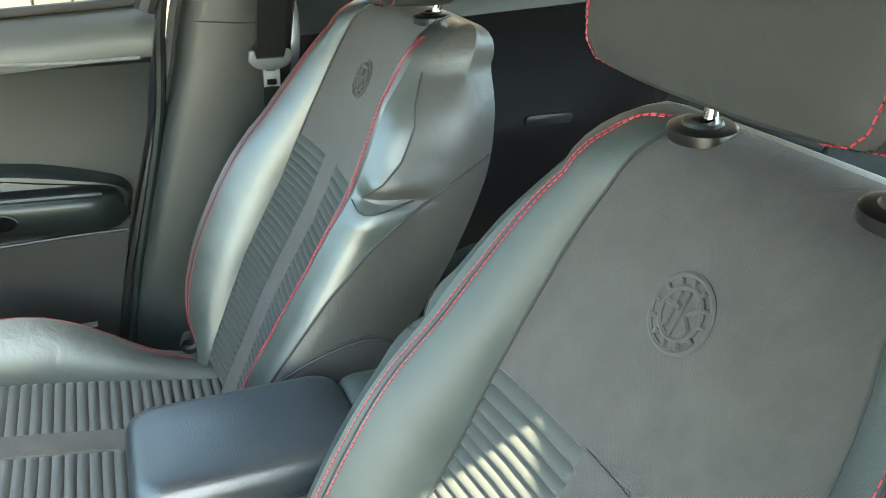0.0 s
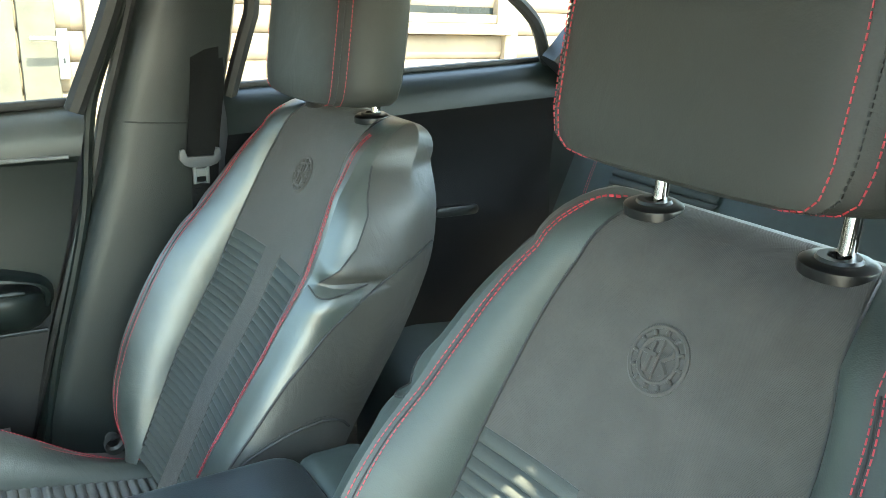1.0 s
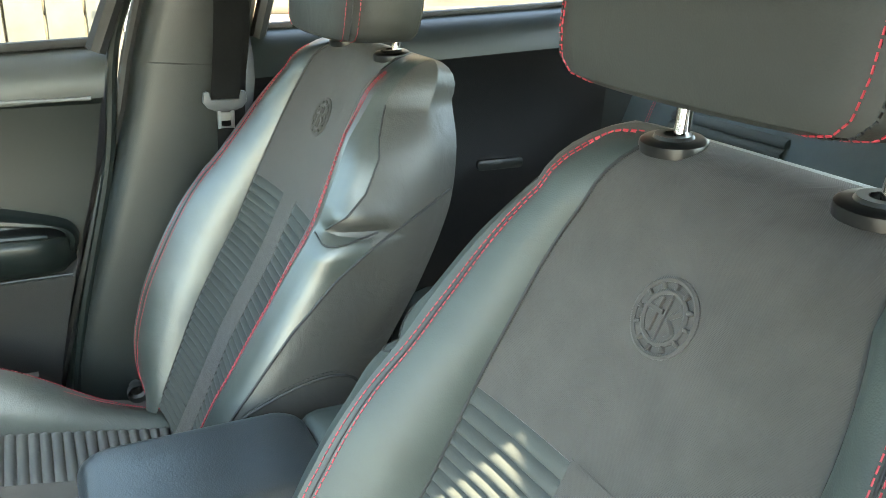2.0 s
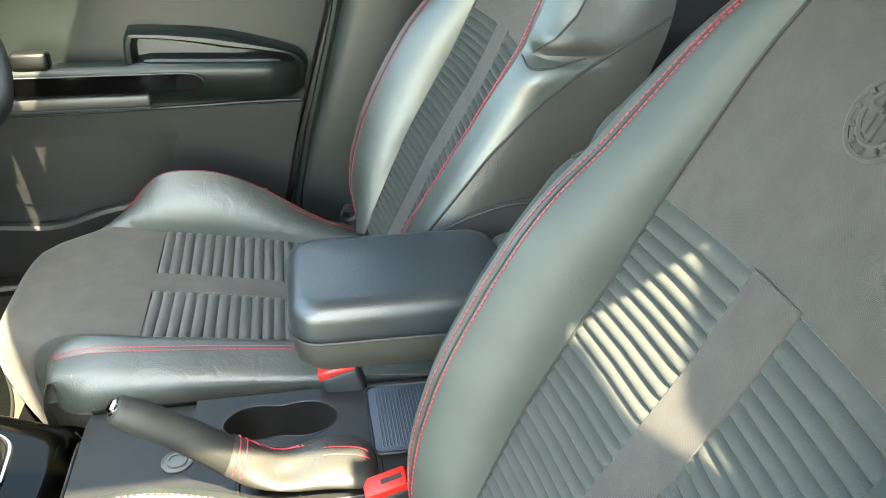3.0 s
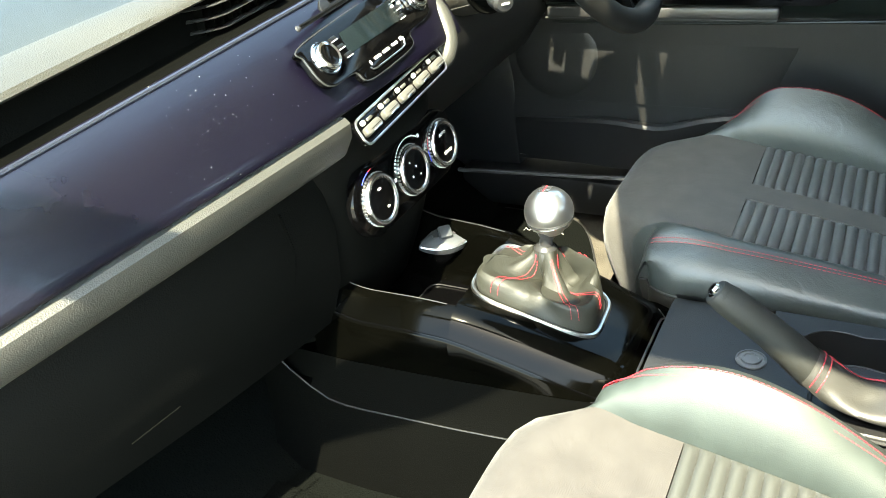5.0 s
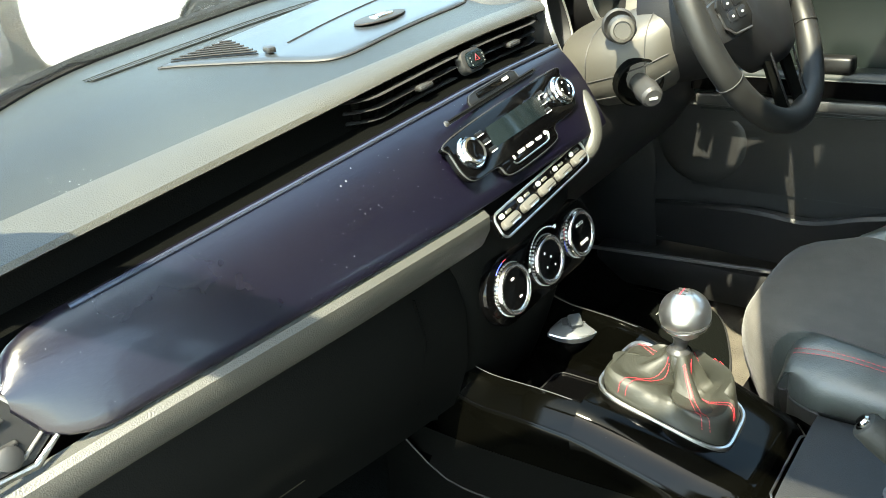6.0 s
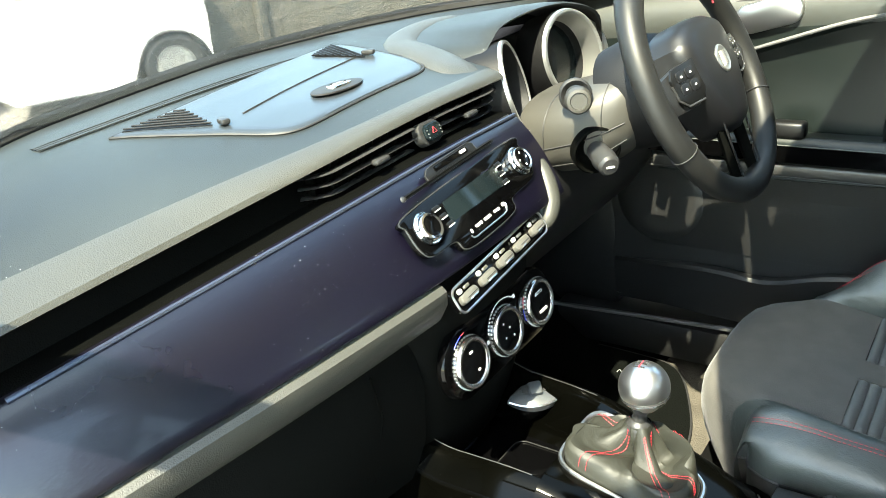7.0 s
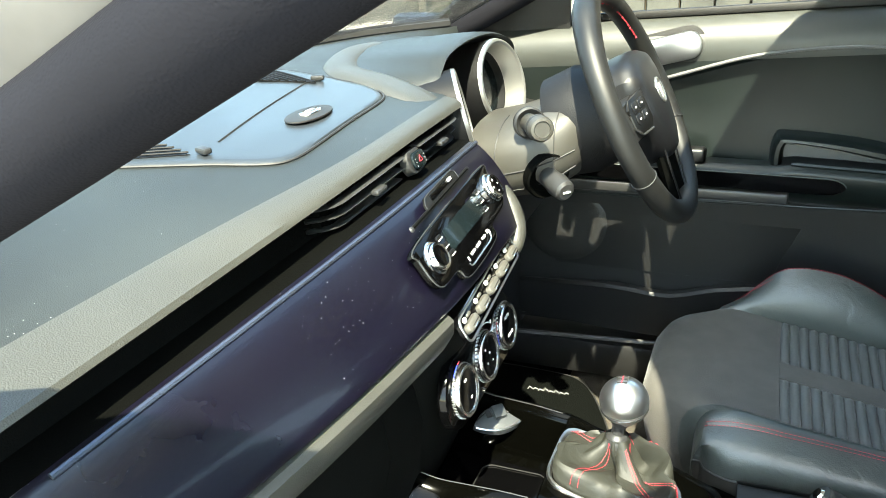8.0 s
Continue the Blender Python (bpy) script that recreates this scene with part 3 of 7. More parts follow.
def build_headrest(root, drop=0.0):
    rows = []
    for z, k in [(1.120, 0.30), (1.119, 0.55), (1.120, 0.74), (1.124, 0.88), (1.134, 0.96), (1.155, 0.995), (1.19, 1.0), (1.23, 1.0), (1.27, 0.985), (1.30, 0.95), (1.322, 0.88), (1.334, 0.75), (1.338, 0.55)]:
        lean = -0.10 * (z - 1.15)
        half = spline([(0, 0.060, 0), (0.060, 0.058, 0), (0.118, 0.048, 0), (0.148, 0.022, 0), (0.157, -0.012, 0), (0.140, -0.045, 0), (0.07, -0.060, 0), (0, -0.063, 0)], 29)
        ring = [(p.x, p.y) for p in half] + [(-p.x, p.y) for p in half[-2:0:-1]]
        rows.append([Vector((0.012 + (0.008 if drop < 0 else 0.0) + x * k * (1.08 if drop < 0 else 1.04), -0.455 + lean + y * (0.35 + 0.65 * k), z - drop)) for x, y in ring])
    def strip(idx):
        return sheet([[r[i % len(r)] for i in idx] for r in rows])
    n = len(rows[0])
    bm = strip(list(range(-9, 10)))
    bm.faces.new([bm.verts.new(p) for p in rows[0][::-1]])
    bm.faces.new([bm.verts.new(p) for p in rows[-1]])
    part("front_face", bm, HEAD_LEATHER, root, "matt black leather front face")
    part("wing", strip(list(range(9, 20))), HEAD_LEATHER, root)
    part("wing", strip(list(range(-19, -8))), HEAD_LEATHER, root)
    part("rear_face", strip(list(range(19, n - 18))), HEAD_LEATHER, root)
    lines = []
    for i in (8, 10, -8, -10):
        out = Vector((0.0008 if i > 0 else -0.0008, 0.0010, 0))
        lines.append([r[i] + out for r in rows])
    part("red_stitching", stitches(lines), THREAD, root, "double row of red thread")["kind"] = "stuff"
    part("seam_thread", stitches([[r[i] + Vector((0, 0.0008, 0)) for r in rows] for i in (9, -9)], 0.0010, 0.003, 0.002), DARK_THREAD, root)["kind"] = "stuff"
    for x in (-0.078, 0.098):
        y0, z0 = -0.490, 1.086
        part("post", tube([(x, y0 + 0.004, z0 - 0.03), (x, y0, z0 + 0.01), (x, y0 - 0.002, z0 + 0.06)], 0.0065, 16), CHROME, root, "polished steel headrest post")
        m = Matrix.Translation((x, y0 + 0.008, z0 - 0.003)) @ Matrix.Rotation(radians(-7), 4, "X") @ Matrix.Diagonal((1.15, 0.95, 1, 1))
        part("post_collar", lathe([(0.0075, 0.004), (0.0135, 0.004), (0.0150, 0.0015), (0.0215, 0.0012), (0.0245, -0.001), (0.0250, -0.003), (0.0250, -0.009)], 32, m), COLLAR, root, "shiny black plastic collar")


def build_seat(label, x, drop=0.0, cloth=FABRIC, rib=RIBBED, leather=LEATHER):
    root = thing("front_seat", label, "seat", "front seats", "", (x, 0, 0.24))
    build_backrest(root, SHINY_LEATHER if SAGGED["side"] else LEATHER)
    build_cushion(root, cloth, rib, leather)
    build_headrest(root, drop)
    for ob in root.children:
        ob.matrix_parent_inverse = Matrix.Translation((0, 0, -0.24))
    return root


SAGGED["side"] = -1
build_seat("driver's black leather seat with ribbed cloth and red stitching", 0.36, 0.022, LIT_CLOTH, LIT_RIB, LIT_LEATHER)
CUSH["r"], CUSH["reach"], CUSH["ribs"] = PASSENGER_CREST, 0.665, 0.134
CUSH["sweep"] = lambda x: 0.060 * (min(abs(x), 0.165) / 0.158) ** 6
SAGGED["side"] = 0
build_seat("passenger's black leather seat with ribbed cloth, partly in sun", -0.36, -0.006)


# ---------------------------------------------------------------- outdoors
CONCRETE = material("concrete_drive", (0.36, 0.34, 0.31), 0.9, grain=0.6, grain_size=0.01, mottle=0.2, mottle_size=0.5)
SHED_WOOD = material("weathered_shed_wood", (0.10, 0.074, 0.048), 0.8, mottle=0.25, mottle_size=0.2)
SHED_FRAME = material("pale_shed_frame", (0.15, 0.118, 0.082), 0.75, mottle=0.15)
DOOR_WOOD = material("grey_door_boards", (0.052, 0.047, 0.037), 0.8, mottle=0.35, mottle_size=0.1)
FENCE_WOOD = material("grey_fence_boards", (0.15, 0.138, 0.112), 0.85, mottle=0.15, mottle_size=0.12)
VAN_WHITE = material("white_paint", (0.80, 0.80, 0.78), 0.35, mottle=0.02)
TYRE = material("tyre_rubber", (0.03, 0.03, 0.03), 0.85)
SLOPE = -0.0425                                  # the drive falls away ahead of the car
ground_z = lambda y: SLOPE * y

tagged(part("ground", sheet([[Vector((x, y, ground_z(y))) for x in np.linspace(-150, 150, 21)] for y in np.linspace(-150, 150, 21)]), CONCRETE),
       "pale concrete drive sloping gently", "ground", kind="structure")


def build_shed(root):
    x0 = 3.3
    # rounded log-lap boards
    for k in range(18):
        z = -0.05 + 0.135 * k
        rows = []
        for y in (-5.2, -3.9, -2.6, -1.3, -0.02):
            rows.append([Vector((x0 - 0.022 * math.sin(a), y, z + 0.066 * (1 - math.cos(a)))) for a in np.linspace(0.12, 3.02, 7)])
        bm = sheet(rows)
        part("board", bm, SHED_WOOD, root)
    part("wall_core", rbox((x0 + 0.06, -2.1, 1.15), (0.1, 6.3, 2.6), 0), SHED_WOOD, root)
    # window with frame
    zc = 1.46
    for c, d in (((x0 - 0.03, -2.04, zc), (0.06, 0.07, 0.86)), ((x0 - 0.03, -2.84, zc), (0.06, 0.07, 0.86)), ((x0 - 0.04, -2.44, 1.065), (0.09, 0.95, 0.06)), ((x0 - 0.03, -2.44, 1.87), (0.06, 0.88, 0.07)),
                 ((x0 - 0.025, -2.44, 1.12), (0.05, 0.74, 0.05))):
        part("window_frame", rbox(c, d, 0.005, 1), SHED_FRAME, root, "pale timber window frame")
    part("window_pane", rbox((x0 - 0.012, -2.44, 1.47), (0.006, 0.72, 0.72), 0), SCREEN, root, "dark window glass")
    part("corner_post", rbox((x0 - 0.03, -2.92, 1.1), (0.05, 0.09, 2.4), 0.005, 1), SHED_FRAME, root)
    # boarded door with lever handle
    for k in range(9):
        part("door_board", rbox((x0 - 0.02, 0.90 - 0.16 * k, 1.0), (0.04, 0.151, 2.1), 0.008, 2), DOOR_WOOD, root)
    part("door_post", rbox((x0 - 0.03, -0.62, 1.1), (0.07, 0.09, 2.4), 0.006, 1), SHED_FRAME, root)
    plate = part("handle_plate", rbox((x0 - 0.046, -0.475, 0.93), (0.012, 0.045, 0.22), 0.003, 1), SATIN, root, "steel handle plate")
    part("lever", tube([(x0 - 0.05, -0.475, 1.0), (x0 - 0.10, -0.475, 1.0), (x0 - 0.105, -0.45, 1.0), (x0 - 0.105, -0.34, 1.0)], 0.010, 8), SATIN, plate)
    part("keyhole", rbox((x0 - 0.053, -0.475, 0.90), (0.004, 0.008, 0.022), 0.001, 1), RUBBER, plate)
    part("roof", rbox((x0 + 1.2, -2.1, 2.42), (3.0, 7.0, 0.08), 0.01, 1, m=None), FENCE_WOOD, root)


rooted("garden_shed", "weathered timber shed with rounded boards, window and boarded door", "shed", (3.3, -2.1, 0.0), build_shed)


def build_fence(root):
    a, b = Vector((3.9, 8.6, 0)), Vector((11.0, 3.2, 0))
    d = (b - a).normalized()
    n = Vector((d.y, -d.x, 0))
    ang = math.atan2(d.y, d.x)
    zg = -0.40
    for k in range(11):
        m = Matrix.Translation((a + b) / 2 + Vector((0, 0, zg + 0.1 + 0.25 * k))) @ Matrix.Rotation(ang, 4, "Z") @ Matrix.Rotation(radians(8), 4, "X")
        part("fence_board", rbox((0, 0, 0), ((b - a).length + 4, 0.035, 0.265), 0.004, 1, m=m), FENCE_WOOD, root)
    for k in range(5):
        p = a.lerp(b, k / 4) - n * -0.08
        part("fence_post", rbox((p.x, p.y, zg + 1.3), (0.1, 0.1, 2.8), 0.006, 1), FENCE_WOOD, root)


rooted("board_fence", "tall grey fence of overlapping horizontal boards", "fence", (7.4, 5.9, -0.30), build_fence)


def wheel_parts(root, c, axis, r):
    m = Matrix.Translation(c) @ Vector(axis).to_track_quat("Z", "Y").to_matrix().to_4x4()
    w = part("wheel", lathe([(r * 0.66, 0.09), (r * 0.9, 0.105), (r * 0.99, 0.08), (r, 0.03), (r, -0.06), (r * 0.9, -0.1), (r * 0.6, -0.1)], 36, m), TYRE, root, "black rubber tyre")
    part("rim", lathe([(0, 0.06), (r * 0.2, 0.065), (r * 0.25, 0.05), (r * 0.58, 0.045), (r * 0.66, 0.09), (r * 0.68, 0.08), (r * 0.68, -0.05)], 36, m), SATIN, w, "grey steel wheel cover")
    bm = bmesh.new()
    for k in range(10):
        rbox((r * 0.42, 0, 0.06), (r * 0.36, r * 0.09, 0.02), 0.006, 1, bm, m @ Matrix.Rotation(k * math.pi / 5, 4, "Z"))
    part("spokes", bm, SATIN, w)


def build_white_car(root):
    # a white car standing across the drive; its right rear wheel is nearest
    c = Vector((4.06, 6.74, 0.24 + ground_z(6.74)))
    d = Vector((-0.86, 0.51, 0)).normalized()          # towards its front
    n = Vector((-d.y, d.x, 0))                          # away from the viewer
    if n.dot(Vector((0.5, 0.8, 0))) < 0:
        n = -n
    base = c.z - 0.30
    prof = [(-0.36, 0.45), (-0.38, 0.75), (-0.36, 1.0), (-0.32, 1.45), (-0.2, 1.52), (0.9, 1.50), (1.45, 1.25), (1.58, 0.95), (1.62, 0.70), (1.61, 0.45), (1.56, 0.28), (1.45, 0.2)]
    arch = lambda cx: [(cx + 0.345 * math.cos(a), 0.30 + 0.345 * math.sin(a)) for a in np.linspace(0, math.pi, 11)]
    prof += [(0.9, 0.2), (0.42, 0.2)] + arch(0.0)[1:-1] + [(-0.355, 0.34)]
    rows = []
    for off, k in ((0.0, 1.0), (0.02, 1.0), (0.8, 1.0), (1.62, 1.0), (1.66, 1.0)):
        rows.append([c + d * x + n * (off - 0.06 + 0.10 * max(z - 0.95, 0) * (1 if off < 0.8 else -1)) + Vector((0, 0, z + base - c.z)) for x, z in prof])
    bm = sheet(rows, None, close_u=True)
    bm.faces.new([v for v in list(bm.verts)[:len(prof)]][::-1])
    bm.faces.new([v for v in list(bm.verts)[-len(prof):]])
    part("body", bm, VAN_WHITE, root, "white painted body")
    wheel_parts(root, c + n * 0.05, -n, 0.29)
    wheel_parts(root, c + n * 1.55, n, 0.29)
    for x0, x1 in ((-0.28, 0.35), (0.42, 1.2)):
        q = c + d * ((x0 + x1) / 2) + n * -0.03 + Vector((0, 0, 0.95))
        m = Matrix.Translation(q) @ Matrix.Rotation(math.atan2(d.y, d.x), 4, "Z")
        part("side_window", rbox((0, 0, 0), (x1 - x0, 0.02, 0.34), 0.01, 2, m=m), SCREEN, root, "dark side glass")


rooted("white_car", "white car parked across the drive by the fence", "car", (2.7, 7.4, ground_z(7.4)), build_white_car)


SILVER_PAINT = material("silver_paint", (0.30, 0.30, 0.29), 0.35, metal=0.3, mottle=0.04)


def build_silver_car(root):
    # only its nose shows beside the white car
    g = ground_z(8.4)
    prof = [(0.10, 0.16), (0.0, 0.22), (-0.03, 0.40), (-0.01, 0.56), (0.06, 0.68), (0.30, 0.78), (1.05, 0.92), (1.70, 1.35), (2.40, 1.40), (3.20, 1.30), (3.60, 0.9), (3.62, 0.3), (3.4, 0.18)]
    rows = []
    for x in np.linspace(-0.85, 0.85, 13):
        e = 0.22 * (abs(x) / 0.85) ** 4
        rows.append([Vector((2.05 + x, 8.35 + y + e, g + z)) for y, z in prof])
    bm = sheet(rows, close_u=False)
    part("body", bm, SILVER_PAINT, root, "silver painted nose and bonnet")
    for x in (1.42, 2.68):
        m = Matrix.Translation((x, 8.42, g + 0.36)) @ Matrix.Rotation(math.pi / 2, 4, "X")
        part("fog_lamp", lathe([(0.075, -0.02), (0.075, 0.02), (0.06, 0.025), (0.055, 0.01), (0, 0.015)], 24, m), CHROME, root, "round fog lamp")
        part("headlamp", rbox((x, 8.50, g + 0.66), (0.34, 0.16, 0.12), 0.04, 3), CHROME, root, "clear headlamp")
    part("bumper_strip", rbox((2.05, 8.33, g + 0.50), (1.40, 0.03, 0.045), 0.01, 2), RUBBER, root, "black bumper strip")
    for k in range(4):
        part("grille_slat", rbox((2.05, 8.325, g + 0.26 + 0.035 * k), (0.80, 0.02, 0.016), 0.004, 1), RUBBER, root)
    for s in (-1, 1):
        wheel_parts(root, Vector((2.05 + s * 0.72, 9.1, g + 0.30)), (s, 0, 0), 0.29)
        wheel_parts(root, Vector((2.05 + s * 0.72, 11.4, g + 0.20)), (s, 0, 0), 0.29)


rooted("silver_car", "silver car nose with fog lamps beside the white car", "car", (2.05, 9.8, ground_z(9.8)), build_silver_car)


# ---------------------------------------------------------------- the car's shell
GLASS = bpy.data.materials.new("clear_glass")
GLASS.use_nodes = True
gn = GLASS.node_tree
gn.nodes.remove(gn.nodes["Principled BSDF"])
g_mix, g_clear, g_shine, g_fres = (gn.nodes.new(k) for k in ("ShaderNodeMixShader", "ShaderNodeBsdfTransparent", "ShaderNodeBsdfGlossy", "ShaderNodeFresnel"))
g_fres.inputs["IOR"].default_value = 1.25
g_shine.inputs["Roughness"].default_value = 0.02
g_clear.inputs["Color"].default_value = (0.80, 0.84, 0.81, 1)
gn.links.new(g_fres.outputs[0], g_mix.inputs[0])
gn.links.new(g_clear.outputs[0], g_mix.inputs[1])
gn.links.new(g_shine.outputs[0], g_mix.inputs[2])
gn.links.new(g_mix.outputs[0], gn.nodes["Material Output"].inputs["Surface"])

roof_front = lambda x: 0.270 - 0.60 * x * x           # windscreen header in plan
SCREEN_X = [-0.75, -0.45, -0.26, -0.10, 0.11, 0.31, 0.50, 0.75]
screen_low = table(SCREEN_X, [0.80, 1.07, 1.16, 1.145, 1.12, 1.04, 0.94, 0.76])     # foot of the windscreen in plan
low_z = table(SCREEN_X, [0.925, 0.955, 0.972, 0.985, 1.0, 1.008, 1.010, 1.0])


def build_shell(root):
    # roof with headliner, thick edges
    rows_o, rows_i = [], []
    for k in range(11):
        v = k / 10
        ro, ri = [], []
        for x in np.linspace(-0.55, 0.55, 15):
            y = roof_front(x) + (-1.55 - roof_front(x)) * v
            crown = 1.345 + 0.085 * (1 - (x / 0.55) ** 2) + 0.02 * math.sin(v * math.pi)
            ro.append(Vector((x, y, crown + 0.035)))
            ri.append(Vector((x, y, crown)))
        rows_o.append(ro)
        rows_i.append(ri)
    bm = sheet(rows_o)
    sheet([r[::-1] for r in rows_i], bm)
    for a, b in ((rows_o[0], rows_i[0]), (rows_o[-1], rows_i[-1]), ([r[0] for r in rows_o], [r[0] for r in rows_i]), ([r[-1] for r in rows_o], [r[-1] for r in rows_i])):
        sheet([a, b], bm)
    part("roof", bm, BODY, root)
    rows = [[p - Vector((0, 0, 0.006)) for p in r] for r in rows_i]
    part("headliner", sheet(rows), HEADLINER, root, "pale cloth headliner")
    for s in (1, -1):
        ps = spline([(s * 0.70, 0.97, 0.915), (s * 0.68, 0.72, 1.045), (s * 0.66, 0.50, 1.161), (s * 0.645, 0.363, 1.234), (s * 0.60, 0.20, 1.322), (s * 0.56, 0.14, 1.350)], 28)
        part("windscreen_pillar", tube(ps, 0.021, 12, up=(s * 1.0, 0.4, 0.6), flat=1.2), PILLAR_CLOTH, root, "dark trimmed windscreen pillar")
        rows = []
        for i, q in enumerate(ps):
            f = min(i / 8, 1.0)
            rows.append([q + Vector((s * 0.004, -0.004, 0.016)), q + Vector((s * 0.014, 0.006, 0.034)), q + Vector((s * 0.016, 0.022, 0.060 * f + 0.01)), q + Vector((s * 0.004, 0.034, 0.078 * f + 0.01)), q + Vector((-s * 0.016, 0.036, 0.070 * f)), q + Vector((-s * 0.012, 0.016, 0.020))])
        part("pillar_outer", sheet(rows, close_u=True), PILLAR_OUTER, root, "brownish outer face of the windscreen pillar")
        part("roof_rail", tube(spline([(s * 0.56, 0.16, 1.352), (s * 0.565, -0.3, 1.366), (s * 0.56, -0.9, 1.352), (s * 0.54, -1.5, 1.30)], 20), 0.018, 8), HARD_DARK, root)
        if s > 0:
            part("cant_trim", sheet([[Vector((0.555, y, 1.350)), Vector((0.60, y, 1.342)), Vector((0.655, y, 1.318))] for y in np.linspace(-1.2, 0.15, 8)]), HARD_DARK, root)
        # middle pillar with its inner trim
        rows = []
        # the unseen left pillar has its own outline, set to cut the sun
        for z, y0, y1, xi in ((0.34, -0.02, -0.40, 0.700), (0.50, -0.06, -0.40, 0.690), (0.75, -0.135, -0.395, 0.678), (0.95, -0.195, -0.385, 0.668), (1.03, -0.212, -0.395 if s > 0 else -0.375, 0.660), (1.15, -0.245 if s > 0 else -0.222, -0.415 if s > 0 else -0.375, 0.645), (1.32, -0.29 if s > 0 else -0.240, -0.43 if s > 0 else -0.375, 0.615), (1.37, -0.30 if s > 0 else -0.245, -0.43 if s > 0 else -0.378, 0.562)):
            rows.append([Vector((s * (xi + 0.055), y0 + 0.012, z)), Vector((s * (xi + 0.022), y0 + 0.006, z)), Vector((s * (xi + 0.006), y0 - 0.008, z)), Vector((s * xi, y0 - 0.03, z)), Vector((s * (xi - 0.006), (y0 + y1) / 2, z)), Vector((s * xi, y1 + 0.02, z)), Vector((s * (xi + 0.05), y1, z))])
        part("middle_pillar", sheet(rows), PILLAR, root, "smooth dark trimmed door pillar")
        if s > 0:
            part("pillar_seam", tube(spline([(0.6735, -0.2135, 1.028), (0.6620, -0.232, 1.027), (0.6550, -0.294, 1.0235), (0.6560, -0.36, 1.022)], 12), 0.0011, 5), RUBBER, root)
        part("door_seal", tube([(s * (r[0].x * s - 0.012), r[0].y + 0.004, r[0].z) for r in rows], 0.010, 8), RUBBER, root, "rubber door seal")
        # sill
        part("sill_trim", rbox((s * 0.70, 0.28, 0.300), (0.12, 1.1, 0.085), 0.012, 2), HARD_DARK, root)
        part("sill_strip", rbox((0, 0, 0), (0.010, 0.78, 0.008), 0.003, 2, m=Matrix.Translation((s * 0.645, 0.45, 0.356)) @ Matrix.Rotation(radians(-3.2), 4, "X")), GREY_PLASTIC, root)
        # outer rear quarter and rear pillar
        part("rear_pillar", tube(spline([(s * 0.66, -1.13, 1.10), (s * 0.64, -1.22, 1.20), (s * 0.60, -1.40, 1.30)], 8), 0.05, 8), HARD_DARK, root)
        part("rear_quarter", rbox((s * 0.74, -1.55, 0.72), (0.07, 0.95, 0.78), 0.02, 2), DOOR_SKIN, root)
    # floor, tunnel sides, bulkheads
    part("floor_pan", rbox((0, -0.2, 0.215), (1.44, 2.6, 0.03), 0), CARPET, root)
    part("footwell_carpet", rbox((0.52, 0.35, 0.2325), (0.34, 0.46, 0.006), 0.002, 1), BEIGE_CARPET, root, "beige footwell carpet")
    part("firewall", rbox((0, 1.02, 0.53), (1.44, 0.04, 0.60), 0), HARD_DARK, root)
    part("toe_board", rbox((0, 0.0, 0.0), (1.40, 0.50, 0.02), 0.0, m=Matrix.Translation((0, 0.90, 0.36)) @ Matrix.Rotation(radians(38), 4, "X")), CARPET, root)
    part("rear_bulkhead", rbox((0, -1.62, 0.75), (1.44, 0.04, 1.0), 0), HARD_DARK, root)
    for s in (1, -1):
        part("kick_panel", rbox((s * 0.71, 0.86, 0.55), (0.05, 0.32, 0.50), 0.01, 2), HARD_DARK, root)
        part("outer_sill", rbox((s * 0.80, -0.1, 0.26), (0.14, 2.3, 0.14), 0.03, 3), BODY, root)
        part("front_wing", rbox((s * 0.80, 1.45, 0.55), (0.12, 0.95, 0.60), 0.05, 3), BODY, root)
    part("bonnet", sheet([[Vector((x, screen_low(x) + (2.0 - screen_low(x)) * v, low_z(x) - 0.09 - 0.16 * v - 0.12 * v ** 3)) for x in np.linspace(-0.72, 0.72, 13)] for v in np.linspace(0, 1, 8)]), BODY, root)


rooted("car_body", "dark car body shell with trimmed pillars and open passenger side", "car body", (0, 0, 0.0), build_shell, kind="structure")

rows = []
for v in np.linspace(0, 1, 9):
    row = []
    for x in np.linspace(-0.64, 0.64, 17):
        a = Vector((x * 1.06, screen_low(x) + 0.01, low_z(x) - 0.004))
        b = Vector((x * 0.86, roof_front(x) + 0.005, 1.365 + 0.07 * (1 - (x / 0.64) ** 2)))
        row.append(a.lerp(b, v) + Vector((0, 0, 0.03 * math.sin(v * math.pi))))
    rows.append(row)
bm = sheet(rows)
bmesh.ops.solidify(bm, geom=bm.faces[:], thickness=0.004)
screen = tagged(part("windscreen", bm, GLASS), "clear sloping windscreen glass", "windscreen", kind="structure")
screen.visible_shadow = False


# ---------------------------------------------------------------- driver's door
belt_z = lambda y: 1.030 - 0.060 * (y - 0.1)            # window ledge falls towards the nose


door_rear = table([0.34, 0.47, 0.68, 0.77, 0.97, 1.05], [-0.005, -0.030, -0.078, -0.115, -0.152, -0.170])


def trim_rear(bm):
    """Slants the rear end of a door part along the pillar."""
    for v in bm.verts:
        if v.co.y < 0.2:
            v.co.y = 0.2 - (0.2 - v.co.y) * (0.2 - door_rear(v.co.z)) / 0.365
    return bm


